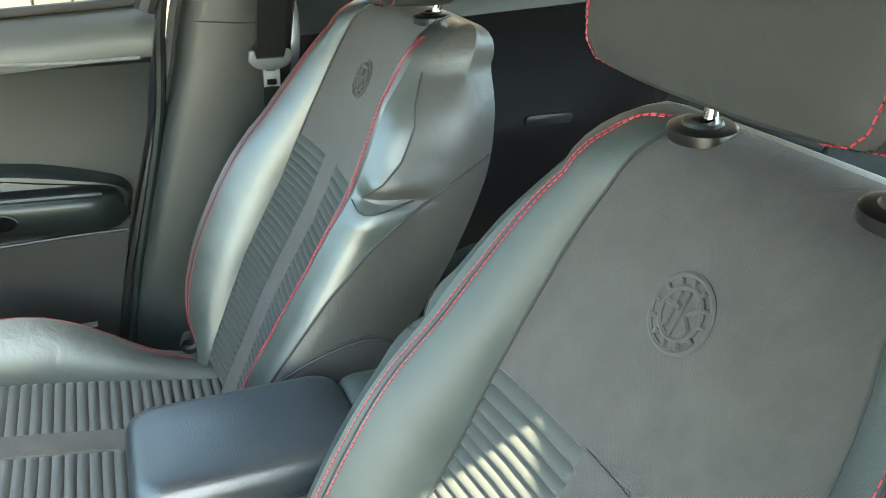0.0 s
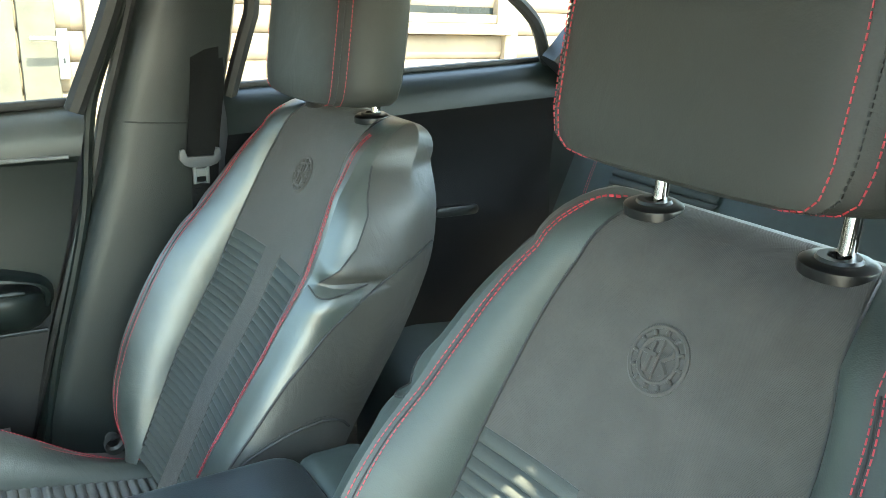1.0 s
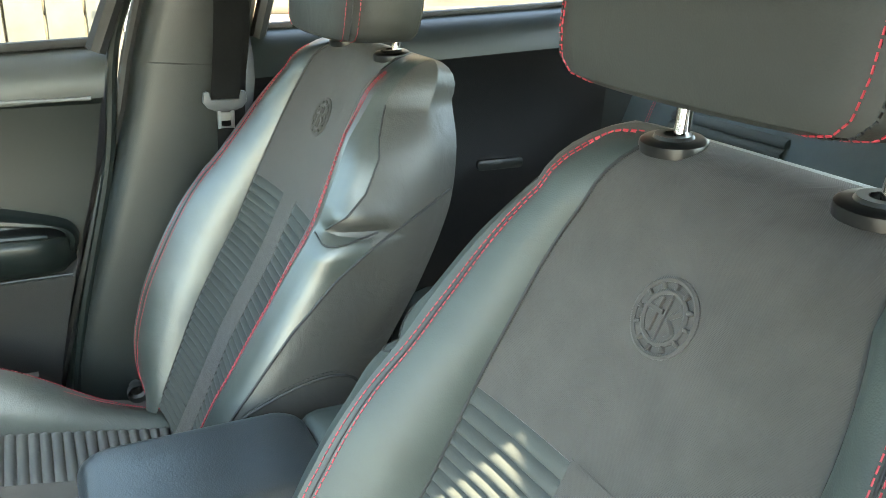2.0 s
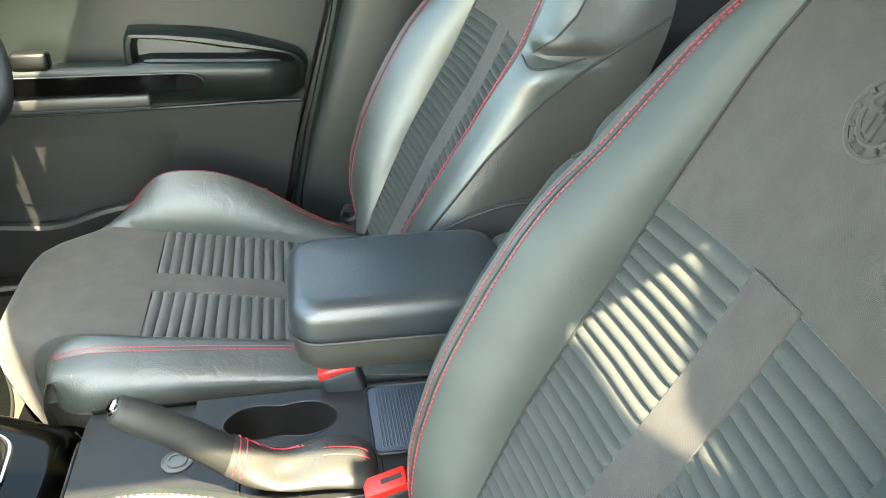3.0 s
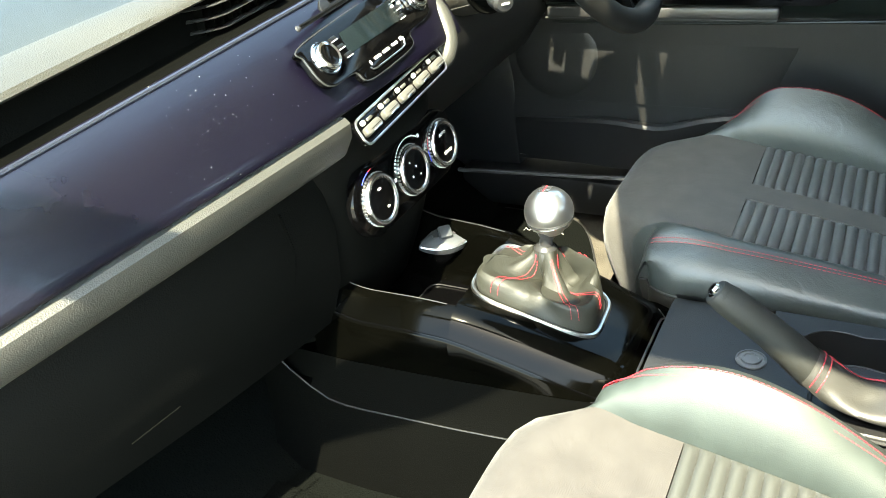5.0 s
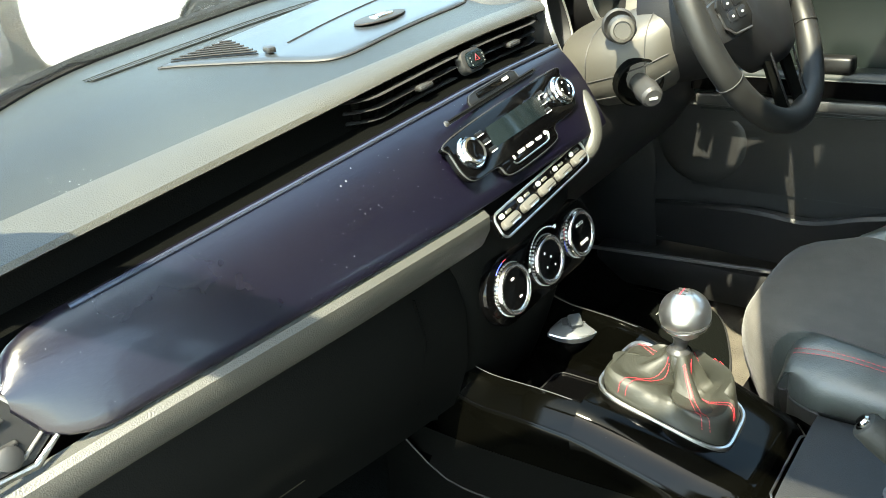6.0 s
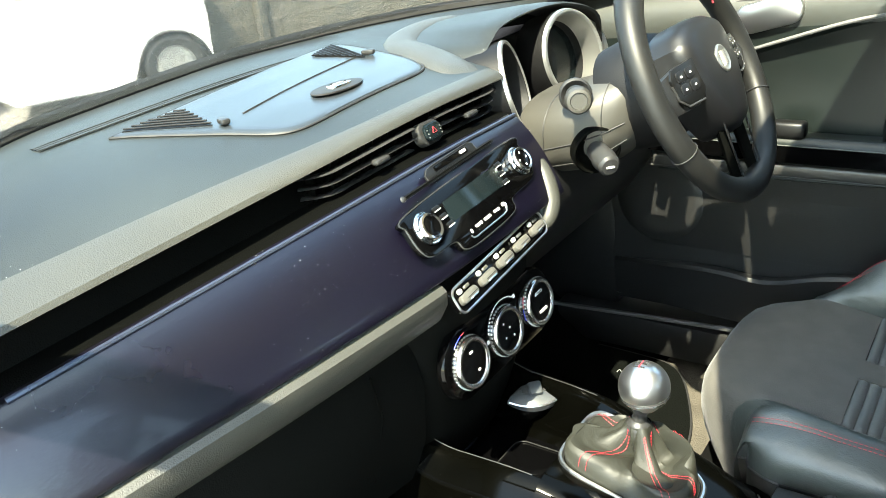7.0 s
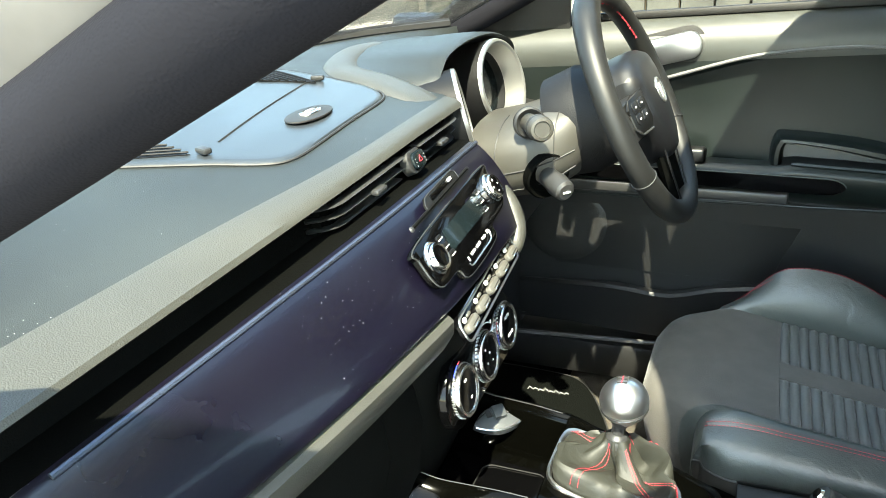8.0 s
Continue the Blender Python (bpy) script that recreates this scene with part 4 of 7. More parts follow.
def build_driver_door(root):
    y0, y1 = 1.02, -0.165
    ys = np.linspace(y1, y0, 25)
    rows = []
    for y in ys:
        zt = belt_z(y)
        prof = [(0.78, zt + 0.004), (0.735, zt + 0.006), (0.705, zt - 0.006), (0.686, zt - 0.03), (0.680, zt - 0.055), (0.684, zt - 0.074)]
        rows.append([Vector((x, y, z)) for x, z in prof])
    part("upper_pad", trim_rear(sheet(rows)), PAD, root, "soft dark pad under the window")
    # accent line that dips towards the front
    acc = spline([(0.682, -0.165, 0.972), (0.682, 0.0, 0.970), (0.682, 0.11, 0.972), (0.682, 0.25, 0.955), (0.684, 0.38, 0.918), (0.686, 0.49, 0.882), (0.69, 0.62, 0.83), (0.69, 0.74, 0.77)], 40)
    part("accent_line", tube([p for p in acc if p.y > -0.14], 0.0034, 8), GREY_PLASTIC, root, "thin pale accent line")
    rows = []
    for p in acc:
        zt = belt_z(p.y) - 0.074
        rows.append([Vector((0.684, p.y, max(zt, p.z))), Vector((0.684, p.y, p.z)), Vector((0.698, p.y, p.z - 0.012)), Vector((0.704, p.y, p.z - 0.05)), Vector((0.706, p.y, (p.z + 0.70) / 2)), Vector((0.700, p.y, 0.70))])
    part("door_card", trim_rear(sheet(rows)), DOOR_SKIN, root, "dark moulded door card")
    # front corner of the card by the hinge
    part("front_card", sheet([[Vector((0.690 + 0.01 * u, y, 0.40 + (belt_z(y) - 0.47) * u)) for u in np.linspace(0, 1, 6)] for y in np.linspace(0.72, 1.02, 6)]), DOOR_SKIN, root)
    # lower card with pocket
    rows = []
    for y in ys:
        rows.append([Vector((0.700, y, 0.70)), Vector((0.678, y, 0.675)), Vector((0.684, y, 0.62)), Vector((0.690, y, 0.52)), Vector((0.686, y, 0.47)), Vector((0.688, y, 0.36))])
    part("lower_card", trim_rear(sheet(rows)), HARD_DARK, root)
    pk = spline([(0.678, 0.70, 0.452), (0.655, 0.50, 0.470), (0.650, 0.38, 0.466), (0.655, 0.28, 0.490), (0.672, 0.15, 0.50), (0.680, 0.0, 0.50)], 30)
    part("door_pocket", sheet([[p + Vector((0.025, 0, 0.004)), p + Vector((0.006, 0, 0.006)), p, p + Vector((0.002, 0, -0.02)), Vector((p.x + 0.004, p.y, 0.372)), Vector((0.69, p.y, 0.366))] for p in pk]), HARD_DARK, root, "door pocket with raised lip")
    part("speaker_grille", lathe([(0, 0.002), (0.07, 0.003), (0.085, 0.003), (0.09, 0.0), (0.092, -0.01)], 40, Matrix.Translation((0.684, 0.60, 0.60)) @ Matrix.Rotation(-math.pi / 2, 4, "Y")), HARD_DARK, root, "round speaker grille")
    # armrest: a long moulded shelf whose rear half carries the pull recess
    shelf = table([-0.08, -0.04, 0.18, 0.20, 0.60], [0.756, 0.760, 0.767, 0.762, 0.762])
    rows = []
    for y in np.linspace(-0.084, 0.60, 34):
        k = min(1, max(0.0, (y + 0.084) / 0.045)) ** 0.5
        zs = shelf(y)
        arm = [(0.690, zs - 0.004), (0.672, zs - 0.004), (0.652, zs - 0.002), (0.642, zs + 0.001), (0.634, zs - 0.004), (0.630, zs - 0.014), (0.634, zs - 0.034), (0.646, zs - 0.056), (0.664, zs - 0.072), (0.684, 0.682)]
        rows.append([Vector((0.692 + (x - 0.692) * k, y, 0.726 + (z - 0.726) * (0.55 + 0.45 * k))) for x, z in arm])
    part("armrest", sheet(rows), DOOR_SKIN, root, "moulded dark door armrest")
    wall = spline([(0.660, 0.204, 0.752), (0.660, 0.205, 0.782), (0.660, 0.200, 0.802), (0.660, 0.186, 0.808), (0.660, 0.10, 0.801), (0.660, 0.02, 0.788), (0.661, -0.045, 0.775), (0.664, -0.072, 0.764), (0.670, -0.082, 0.746), (0.680, -0.078, 0.722)], 60)
    rows = []
    for q in wall:
        c = Vector((0.66, 0.06, 0.765))
        o = Vector((0, q.y - c.y, (q.z - c.z) * 2.5)).normalized()
        rows.append([Vector((0.705, q.y, q.z)) + o * 0.011, Vector((0.680, q.y, q.z)) + o * 0.009, q + o * 0.007 + Vector((0.004, 0, 0)), q + o * 0.002 + Vector((-0.004, 0, 0)), q - o * 0.005 + Vector((-0.005, 0, 0)), q - o * 0.010 + Vector((0.001, 0, 0)), q - o * 0.013 + Vector((0.026, 0, 0))])
    part("pull_surround", sheet(rows), DOOR_SKIN, root, "raised wall round the door pull")
    part("pull_lip", tube([Vector((0.6425, y, shelf(y) + 0.002)) for y in np.linspace(-0.045, 0.178, 16)], [0.003] + [0.0055] * 14 + [0.003], 8), DOOR_SKIN, root, "rounded lip of the pull")
    part("pull_well", sheet([[Vector((0.688, y, float(np.interp(y, [-0.075, -0.04, 0.02, 0.10, 0.2], [0.756, 0.768, 0.782, 0.795, 0.800])))), Vector((0.684, y, shelf(y) + 0.005)), Vector((0.670, y, shelf(y) - 0.002)), Vector((0.650, y, shelf(y) - 0.0005))] for y in np.linspace(-0.07, 0.20, 10)]), HARD_DARK, root, "dark well behind the pull")
    strip = [(0.60, 0.752), (0.118, 0.750), (0.100, 0.748), (0.088, 0.742), (0.084, 0.735), (0.090, 0.727), (0.104, 0.721), (0.124, 0.719), (0.60, 0.724)]
    bm = bmesh.new()
    lip = [[bm.verts.new((x + 0.10 * (0.752 - z) * 0.6, y, z)) for y, z in strip] for x in (0.640, 0.6255)]
    bm.faces.new(lip[1])
    for i in range(len(strip)):
        j = (i + 1) % len(strip)
        bm.faces.new((lip[0][i], lip[0][j], lip[1][j], lip[1][i]))
    part("switch_strip", bm, GLOSS, root, "gloss black switch strip")
    part("strip_edge", tube([Vector((0.6252, y, z + 0.0006)) for y, z in strip[:5]], 0.0012, 6), PAD, root)
    part("lower_trim", rbox((0.642, 0.385, 0.703), (0.02, 0.42, 0.024), 0.006, 3), LOUVRE, root, "dark grey strip under the switches")
    part("trim_lip", tube([Vector((0.640, y, 0.690)) for y in np.linspace(0.18, 0.60, 12)], 0.0026, 8), LOUVRE, root)
    part("card_step", tube([Vector((0.679, y, 0.680 - 0.010 * math.sin(max(y, 0) * 3.2))) for y in np.linspace(-0.075, 0.60, 24)], 0.0032, 8), DOOR_SKIN, root, "raised step along the door card")
    part("card_recess", slab([(0.140, 0.640), (0.172, 0.560), (0.190, 0.505), (0.62, 0.505), (0.62, 0.645)], 0.003, Matrix(((0, 0, -1, 0.686), (1, 0, 0, 0), (0, 1, 0, 0), (0, 0, 0, 1))), 0.001), HARD_DARK, root, "pressed field in the lower card")
    part("window_switch", rbox((0.648, 0.355, 0.774), (0.030, 0.060, 0.030), 0.008, 3), COLLAR, root, "dark window switch block")
    part("release_cup", slab(rounded(0.145, 0.064, 0.030), 0.004, Matrix.Translation((0.693, 0.415, 0.962)) @ Matrix.Rotation(-math.pi / 2, 4, "Y") @ Matrix.Rotation(math.pi / 2 + 0.25, 4, "Z"), 0.001), RUBBER, root, "dark recess round the release")
    part("inner_release", slab(rounded(0.115, 0.050, 0.024), 0.012, Matrix.Translation((0.686, 0.405, 0.962)) @ Matrix.Rotation(-math.pi / 2, 4, "Y") @ Matrix.Rotation(math.pi / 2 + 0.25, 4, "Z"), 0.006), SATIN, root, "satin silver door release")
    # glass frame
    fr = spline([(0.715, 0.92, 0.975), (0.70, 0.62, 1.10), (0.68, 0.36, 1.23), (0.655, 0.15, 1.30), (0.645, -0.10, 1.325), (0.650, -0.225, 1.30), (0.668, -0.218, 1.22), (0.690, -0.150, 1.045)], 40)
    part("window_frame", tube(fr, 0.017, 8), RUBBER, root, "black window frame")
    part("frame_edge", tube(spline([(0.676, -0.250, 1.24), (0.690, -0.192, 1.10), (0.698, -0.172, 1.02), (0.702, -0.150, 0.85), (0.704, -0.085, 0.60), (0.704, -0.05, 0.42)], 20), 0.009, 8), DOOR_SKIN, root)
    part("window_seal", rbox((0, 0, 0), (0.016, 1.15, 0.014), 0.004, 2, m=Matrix.Translation((0.728, 0.40, 1.022)) @ Matrix.Rotation(math.atan(-0.06), 4, "X")), RUBBER, root)
    part("outer_skin", rbox((0.80, 0.42, 0.68), (0.05, 1.2, 0.66), 0.02, 2), BODY, root)
    part("mirror_sail", slab([(0.0, 0.0), (0.19, -0.01), (0.0, 0.12)], 0.01, Matrix.Translation((0.705, 0.60, 0.995)) @ Matrix.Rotation(math.pi / 2, 4, "Y") @ Matrix.Rotation(math.pi / 2, 4, "Z")), HARD_DARK, root)
    g = sheet([[Vector((0.742, y, belt_z(y))), Vector((0.742 - 0.07 * (min(1.30, 1.0 + (0.95 - y) * 0.42) - belt_z(y)) / 0.3, y, min(1.30, 1.0 + (0.95 - y) * 0.42)))] for y in np.linspace(-0.16, 0.90, 12)])
    bmesh.ops.solidify(g, geom=g.faces[:], thickness=0.004)
    pane = part("side_glass", g, GLASS, root)
    pane.visible_shadow = False


rooted("door_driver", "closed driver's door with dark trim and silver accents", "car door", (0.74, 0.4, 0.34), build_driver_door, kind="structure")


def build_rear_door(root):
    ys = np.linspace(-1.16, -0.395, 14)
    rows = []
    for y in ys:
        zt = 1.072 - 0.062 * (y + 0.42)
        rows.append([Vector((x, y, z)) for x, z in ((0.76, zt), (0.715, zt + 0.002), (0.688, zt - 0.010), (0.672, zt - 0.04), (0.668, zt - 0.075), (0.678, zt - 0.098), (0.690, zt - 0.12), (0.695, 0.84), (0.686, 0.80), (0.684, 0.77), (0.688, 0.75), (0.69, 0.38))])
    part("door_card", sheet([r[:5] for r in rows]), DOOR_SKIN, root, "soft dark pad under the rear window")
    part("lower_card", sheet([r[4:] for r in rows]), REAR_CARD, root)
    part("release", slab(rounded(0.11, 0.022, 0.010), 0.008, Matrix.Translation((0.687, -0.90, 0.80)) @ Matrix.Rotation(-math.pi / 2, 4, "Y") @ Matrix.Rotation(math.pi / 2, 4, "Z"), 0.003), PILLAR, root, "dark release lever")
    part("window_seal", rbox((0, 0, 0), (0.014, 0.78, 0.012), 0.004, 2, m=Matrix.Translation((0.715, -0.77, 1.098)) @ Matrix.Rotation(math.atan(-0.062), 4, "X")), RUBBER, root)
    fr = spline([(0.70, -0.41, 1.06), (0.66, -0.44, 1.20), (0.65, -0.48, 1.30), (0.645, -0.85, 1.30), (0.66, -1.04, 1.22), (0.70, -1.13, 1.115)], 30)
    part("window_frame", tube(fr, 0.014, 8), RUBBER, root)
    part("outer_skin", rbox((0.80, -0.78, 0.70), (0.05, 0.82, 0.72), 0.02, 2), BODY, root)


rooted("door_rear", "closed rear door with dark trim", "car door", (0.74, -0.78, 0.34), build_rear_door, kind="structure")


def build_left_rear_door(root):
    build_rear_door(root)
    for ob in root.children:
        ob.data.transform(Matrix.Scale(-1, 4, (1, 0, 0)))
        ob.data.flip_normals()
    # unseen upright, added so its edge bounds the sun patch on the backrest
    frame_edge = [(-0.672, -0.352, 1.06), (-0.645, -0.365, 1.14), (-0.620, -0.378, 1.217), (-0.600, -0.404, 1.305), (-0.585, -0.424, 1.365)]
    part("frame_panel", sheet([[Vector(q), Vector((q[0], q[1] - 0.03, q[2])), Vector((q[0], -0.54, q[2])), Vector((q[0] - 0.02, -0.54, q[2])), Vector((q[0] - 0.02, q[1], q[2]))] for q in frame_edge], close_u=True), RUBBER, root, "unseen black upright added to shape the sun on the passenger seat")


rooted("door_rear", "closed rear door with dark trim behind the open passenger door", "car door", (-0.74, -0.78, 0.34), build_left_rear_door, kind="structure")


def build_rear_bench(root):
    rows = []
    for x in np.linspace(-0.62, 0.62, 32):
        u = abs(abs(x) - 0.36)
        b = 0.03 * min(u / 0.24, 1) ** 2
        rows.append([Vector((x, -1.30 + b * 0.3, 1.02)), Vector((x, -1.235 + b, 1.0)), Vector((x, -1.19 + b, 0.90)), Vector((x, -1.12 + b, 0.72)), Vector((x, -1.07 + b, 0.56)), Vector((x, -0.95, 0.53 + b)), Vector((x, -0.72, 0.55 + b)), Vector((x, -0.64, 0.52)), Vector((x, -0.63, 0.34))])
    part("cover", sheet([spline(r, 26) for r in rows]), LEATHER, root, "black leather rear bench cover")
    for s in (1, -1):
        ps = spline([(s * 0.56, -1.225, 1.0), (s * 0.545, -1.165, 0.90), (s * 0.54, -1.10, 0.72)], 20)
        part("red_stitching", stitches([[p + Vector((0, 0.006, 0)) for p in ps], [p + Vector((s * 0.006, 0.006, 0)) for p in ps]]), THREAD, root)["kind"] = "stuff"
        part("ribbed_panel", sheet([[Vector((s * x, -1.178 + 0.39 * (0.90 - z) + rib_height(i / 6) + 0.004, z)) for x in (0.22, 0.36, 0.50)] for i, z in enumerate(np.linspace(0.93, 0.66, 90))]), RIBBED, root, "grey ribbed cloth panel", 60)


rooted("rear_bench", "black leather rear bench with red stitching", "rear seat", (0, -0.95, 0.24), build_rear_bench)


# ---------------------------------------------------------------- dashboard
DX = [-0.70, -0.60, -0.30, -0.10, 0.0]
DASH = dict(l1=([0.815, 0.791, 0.719, 0.669, 0.660], [0.916, 0.930, 0.961, 0.976, 0.982]),
            l2=([0.732, 0.716, 0.672, 0.643, 0.634], [0.898, 0.910, 0.940, 0.960, 0.968]),
            l3=([0.730, 0.714, 0.657, 0.622, 0.612], [0.846, 0.858, 0.892, 0.914, 0.922]),
            l4=([0.680, 0.655, 0.578, 0.545, 0.538], [0.750, 0.765, 0.795, 0.806, 0.812]),
            l5=([0.684, 0.661, 0.588, 0.556, 0.547], [0.701, 0.714, 0.740, 0.752, 0.758]))


def dash_at(key, x):
    if key == "w":
        return Vector((x, screen_low(x), low_z(x)))
    a = x if x < 0 else -float(np.interp(x, [0, 0.25, 0.70], [0, 0.09, 0.70]))     # straighter on the driver's side
    y, z = DASH[key]
    return Vector((x, float(np.interp(a, DX, y)), float(np.interp(a, DX, z))))


def soft_at(key, x):
    return sum((dash_at(key, x + d) - Vector((d, 0, 0)) for d in (-0.06, -0.03, 0, 0.03, 0.06)), Vector()) / 5


def dash_top_at(x, y):
    """A place on the crowned top of the dashboard."""
    w, a = soft_at("w", x), soft_at("l1", x)
    f = min(max((w.y - y) / (w.y - a.y), 0), 1)
    crown = float(np.interp(f, [0, 0.25, 0.5, 0.75, 0.93, 1], [0, 0.009, 0.012, 0.009, 0.003, 0]))
    return Vector((x, y, w.z + (a.z - w.z) * f + crown))


def build_dash(root):
    xs = np.linspace(-0.70, 0.70, 71)
    rows = []
    for x in xs:
        w, a = soft_at("w", x), soft_at("l1", x)
        if 0.265 < x < 0.61:
            a = w.lerp(a, 0.55)
        rows.append([w + Vector((0, 0.03, -0.012)), w, w.lerp(a, 0.25) + Vector((0, 0, 0.009)), w.lerp(a, 0.5) + Vector((0, 0, 0.012)), w.lerp(a, 0.75) + Vector((0, 0, 0.009)), w.lerp(a, 0.93) + Vector((0, 0, 0.003)), a])
    part("dash_top", sheet(rows), SOFT_DASH, root, "dusty soft dark dashboard top")
    rows = []
    for x in xs[:46]:
        a, b = soft_at("l1", x), soft_at("l2", x)
        rows.append([a, a + Vector((0, -0.006, -0.0005)), a.lerp(b, 0.5) + Vector((0, -0.006, 0.004)), b + Vector((0, 0.002, 0.008)), b + Vector((0, -0.001, 0.002)), b + Vector((0, 0.012, -0.004))])
    part("padded_band", sheet(rows), DASH_BAND, root, "grained padded band")
    rows = []
    for x in xs[:45]:
        b, c = soft_at("l2", x), soft_at("l3", x)
        rows.append([b + Vector((0, 0.010, -0.003)), b + Vector((0, 0.045, -0.016)), c + Vector((0, 0.042, 0.004)), c + Vector((0, 0.004, 0.002))])
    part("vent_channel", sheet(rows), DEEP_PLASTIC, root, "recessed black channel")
    rows = []
    for x in np.linspace(-0.625, 0.175, 60):
        c, d = soft_at("l3", x), soft_at("l4", x)
        k = min((x + 0.625) / 0.07, 1.0)
        k = math.sqrt(max(1 - (1 - k) ** 2, 0.0))
        c, d = d.lerp(c, 0.5 + 0.5 * (0.35 + 0.65 * k)), c.lerp(d, 0.5 + 0.5 * k)
        out = Vector((0, -0.826, 0.563))
        swell = [c.lerp(d, u) + out * (0.005 + 0.0085 * math.sin(math.pi * u ** 0.8)) for u in np.linspace(0.06, 0.97, 12)]
        rows.append([c + Vector((0, 0.012, -0.003)), c + Vector((0, 0.004, 0.002)), c + Vector((0, -0.004, 0.001)), *swell, d + Vector((0, -0.002, 0.002)), d, d + Vector((0, 0.008, -0.002))])
    part("trim_edge", tube([r[2] + Vector((0, -0.002, 0.0004)) for r in rows[6:]], 0.0032, 8), TRIM_EDGE, root, "satin upper edge of the trim, lightened as a sky highlight")
    part("trim_panel", sheet(rows), TRIM, root, "dark navy brushed trim panel, dusty")
    rows = []
    for x in np.linspace(-0.70, -0.118, 44):
        d, e = soft_at("l4", x), soft_at("l5", x)
        rows.append([d + Vector((0, 0.012, -0.003)), d + Vector((0, -0.002, -0.004)), d + Vector((0, -0.008, -0.010)), d.lerp(e, 0.5) + Vector((0, -0.012, 0.0)), e + Vector((0, -0.004, 0.004)), e, e + Vector((0, 0.02, -0.004))])
    part("lower_band", sheet(rows), DASH_BAND, root, "grained lower padded band")
    # glovebox and lower panel
    rows = []
    for x in np.linspace(-0.70, -0.135, 30):
        e = soft_at("l5", x)
        rows.append([e + Vector((0, 0.015, -0.002)), e + Vector((0, 0.035, -0.012)), Vector((x, e.y + 0.020, 0.66)), Vector((x, e.y + 0.03, 0.58)), Vector((x, e.y + 0.06, 0.505)), Vector((x, e.y + 0.13, 0.47)), Vector((x, 0.95, 0.46))])
    part("glovebox_panel", sheet(rows), GLOVE, root, "lower dashboard panel, darkened to hold its shade")
    part("glovebox_gap", tube([soft_at("l5", -0.21) + Vector((0, 0.024, -0.03)), soft_at("l5", -0.205) + Vector((0, 0.020, -0.09)), soft_at("l5", -0.22) + Vector((0, 0.036, -0.18))], 0.0016, 6), DEEP_PLASTIC, root)
    part("glovebox_latch", tube([soft_at("l5", x) + Vector((0, 0.016, -0.155)) for x in np.linspace(-0.46, -0.40, 8)], 0.0010, 8), DEEP_PLASTIC, root)
    # windscreen demister slot
    for nm, off, hw, dz, mat in (("demister_slot", 0.0, 0.0085, 0.0020, RUBBER), ("slot_edge", 0.0105, 0.0022, 0.0030, SOFT_DASH), ("slot_edge", -0.0105, 0.0022, 0.0030, SOFT_DASH), ("slot_rib", 0.0, 0.0009, 0.0026, SOFT_DASH)):
        rows = []
        for x in np.linspace(-0.285, 0.175, 40):
            y = 0.984 - 0.19 * x + off - 0.30 * max(x, 0) ** 2
            p = dash_top_at(x, y) + Vector((0, 0, dz))
            rows.append([p + Vector((0, hw, -0.0015)), p + Vector((0, hw * 0.8, 0)), p + Vector((0, -hw * 0.8, 0)), p + Vector((0, -hw, -0.0015))])
        part(nm, sheet(rows), mat, root)
    part("screen_seal", tube([soft_at("w", x) + Vector((0, 0.012, 0.004)) for x in np.linspace(-0.66, 0.66, 60)], 0.012, 8), RUBBER, root, "black windscreen seal")


rooted("dashboard", "dark dashboard with dark navy brushed trim and padded bands", "dashboard", (0, 0.75, 0.46), build_dash)


# ---------------------------------------------------------------- fittings of the dashboard
STACK_UP, STACK_OUT = Vector((0, 0.563, 0.826)), Vector((0, -0.826, 0.563))
STACK = Matrix(((1, 0, 0, 0), (0, STACK_UP.y, STACK_OUT.y, 0.572), (0, STACK_UP.z, STACK_OUT.z, 0.870), (0, 0, 0, 1))) @ Matrix.Rotation(radians(2.6), 4, "Z")


def on_stack(x, v, n=0.0):
    return STACK @ Matrix.Translation((x, v, n))


def lettering(text, size, m, mat, parent):
    cu = bpy.data.curves.new("lettering", "FONT")
    cu.body, cu.size, cu.align_x, cu.align_y, cu.extrude = text, size, "CENTER", "CENTER", 0.0002
    ob = bpy.data.objects.new("lettering", cu)
    scene.collection.objects.link(ob)
    me = bpy.data.meshes.new_from_object(ob.evaluated_get(bpy.context.evaluated_depsgraph_get()))
    bpy.data.objects.remove(ob)
    me.transform(m)
    me.materials.append(mat)
    out = new("lettering", me)
    out.parent = parent
    return out


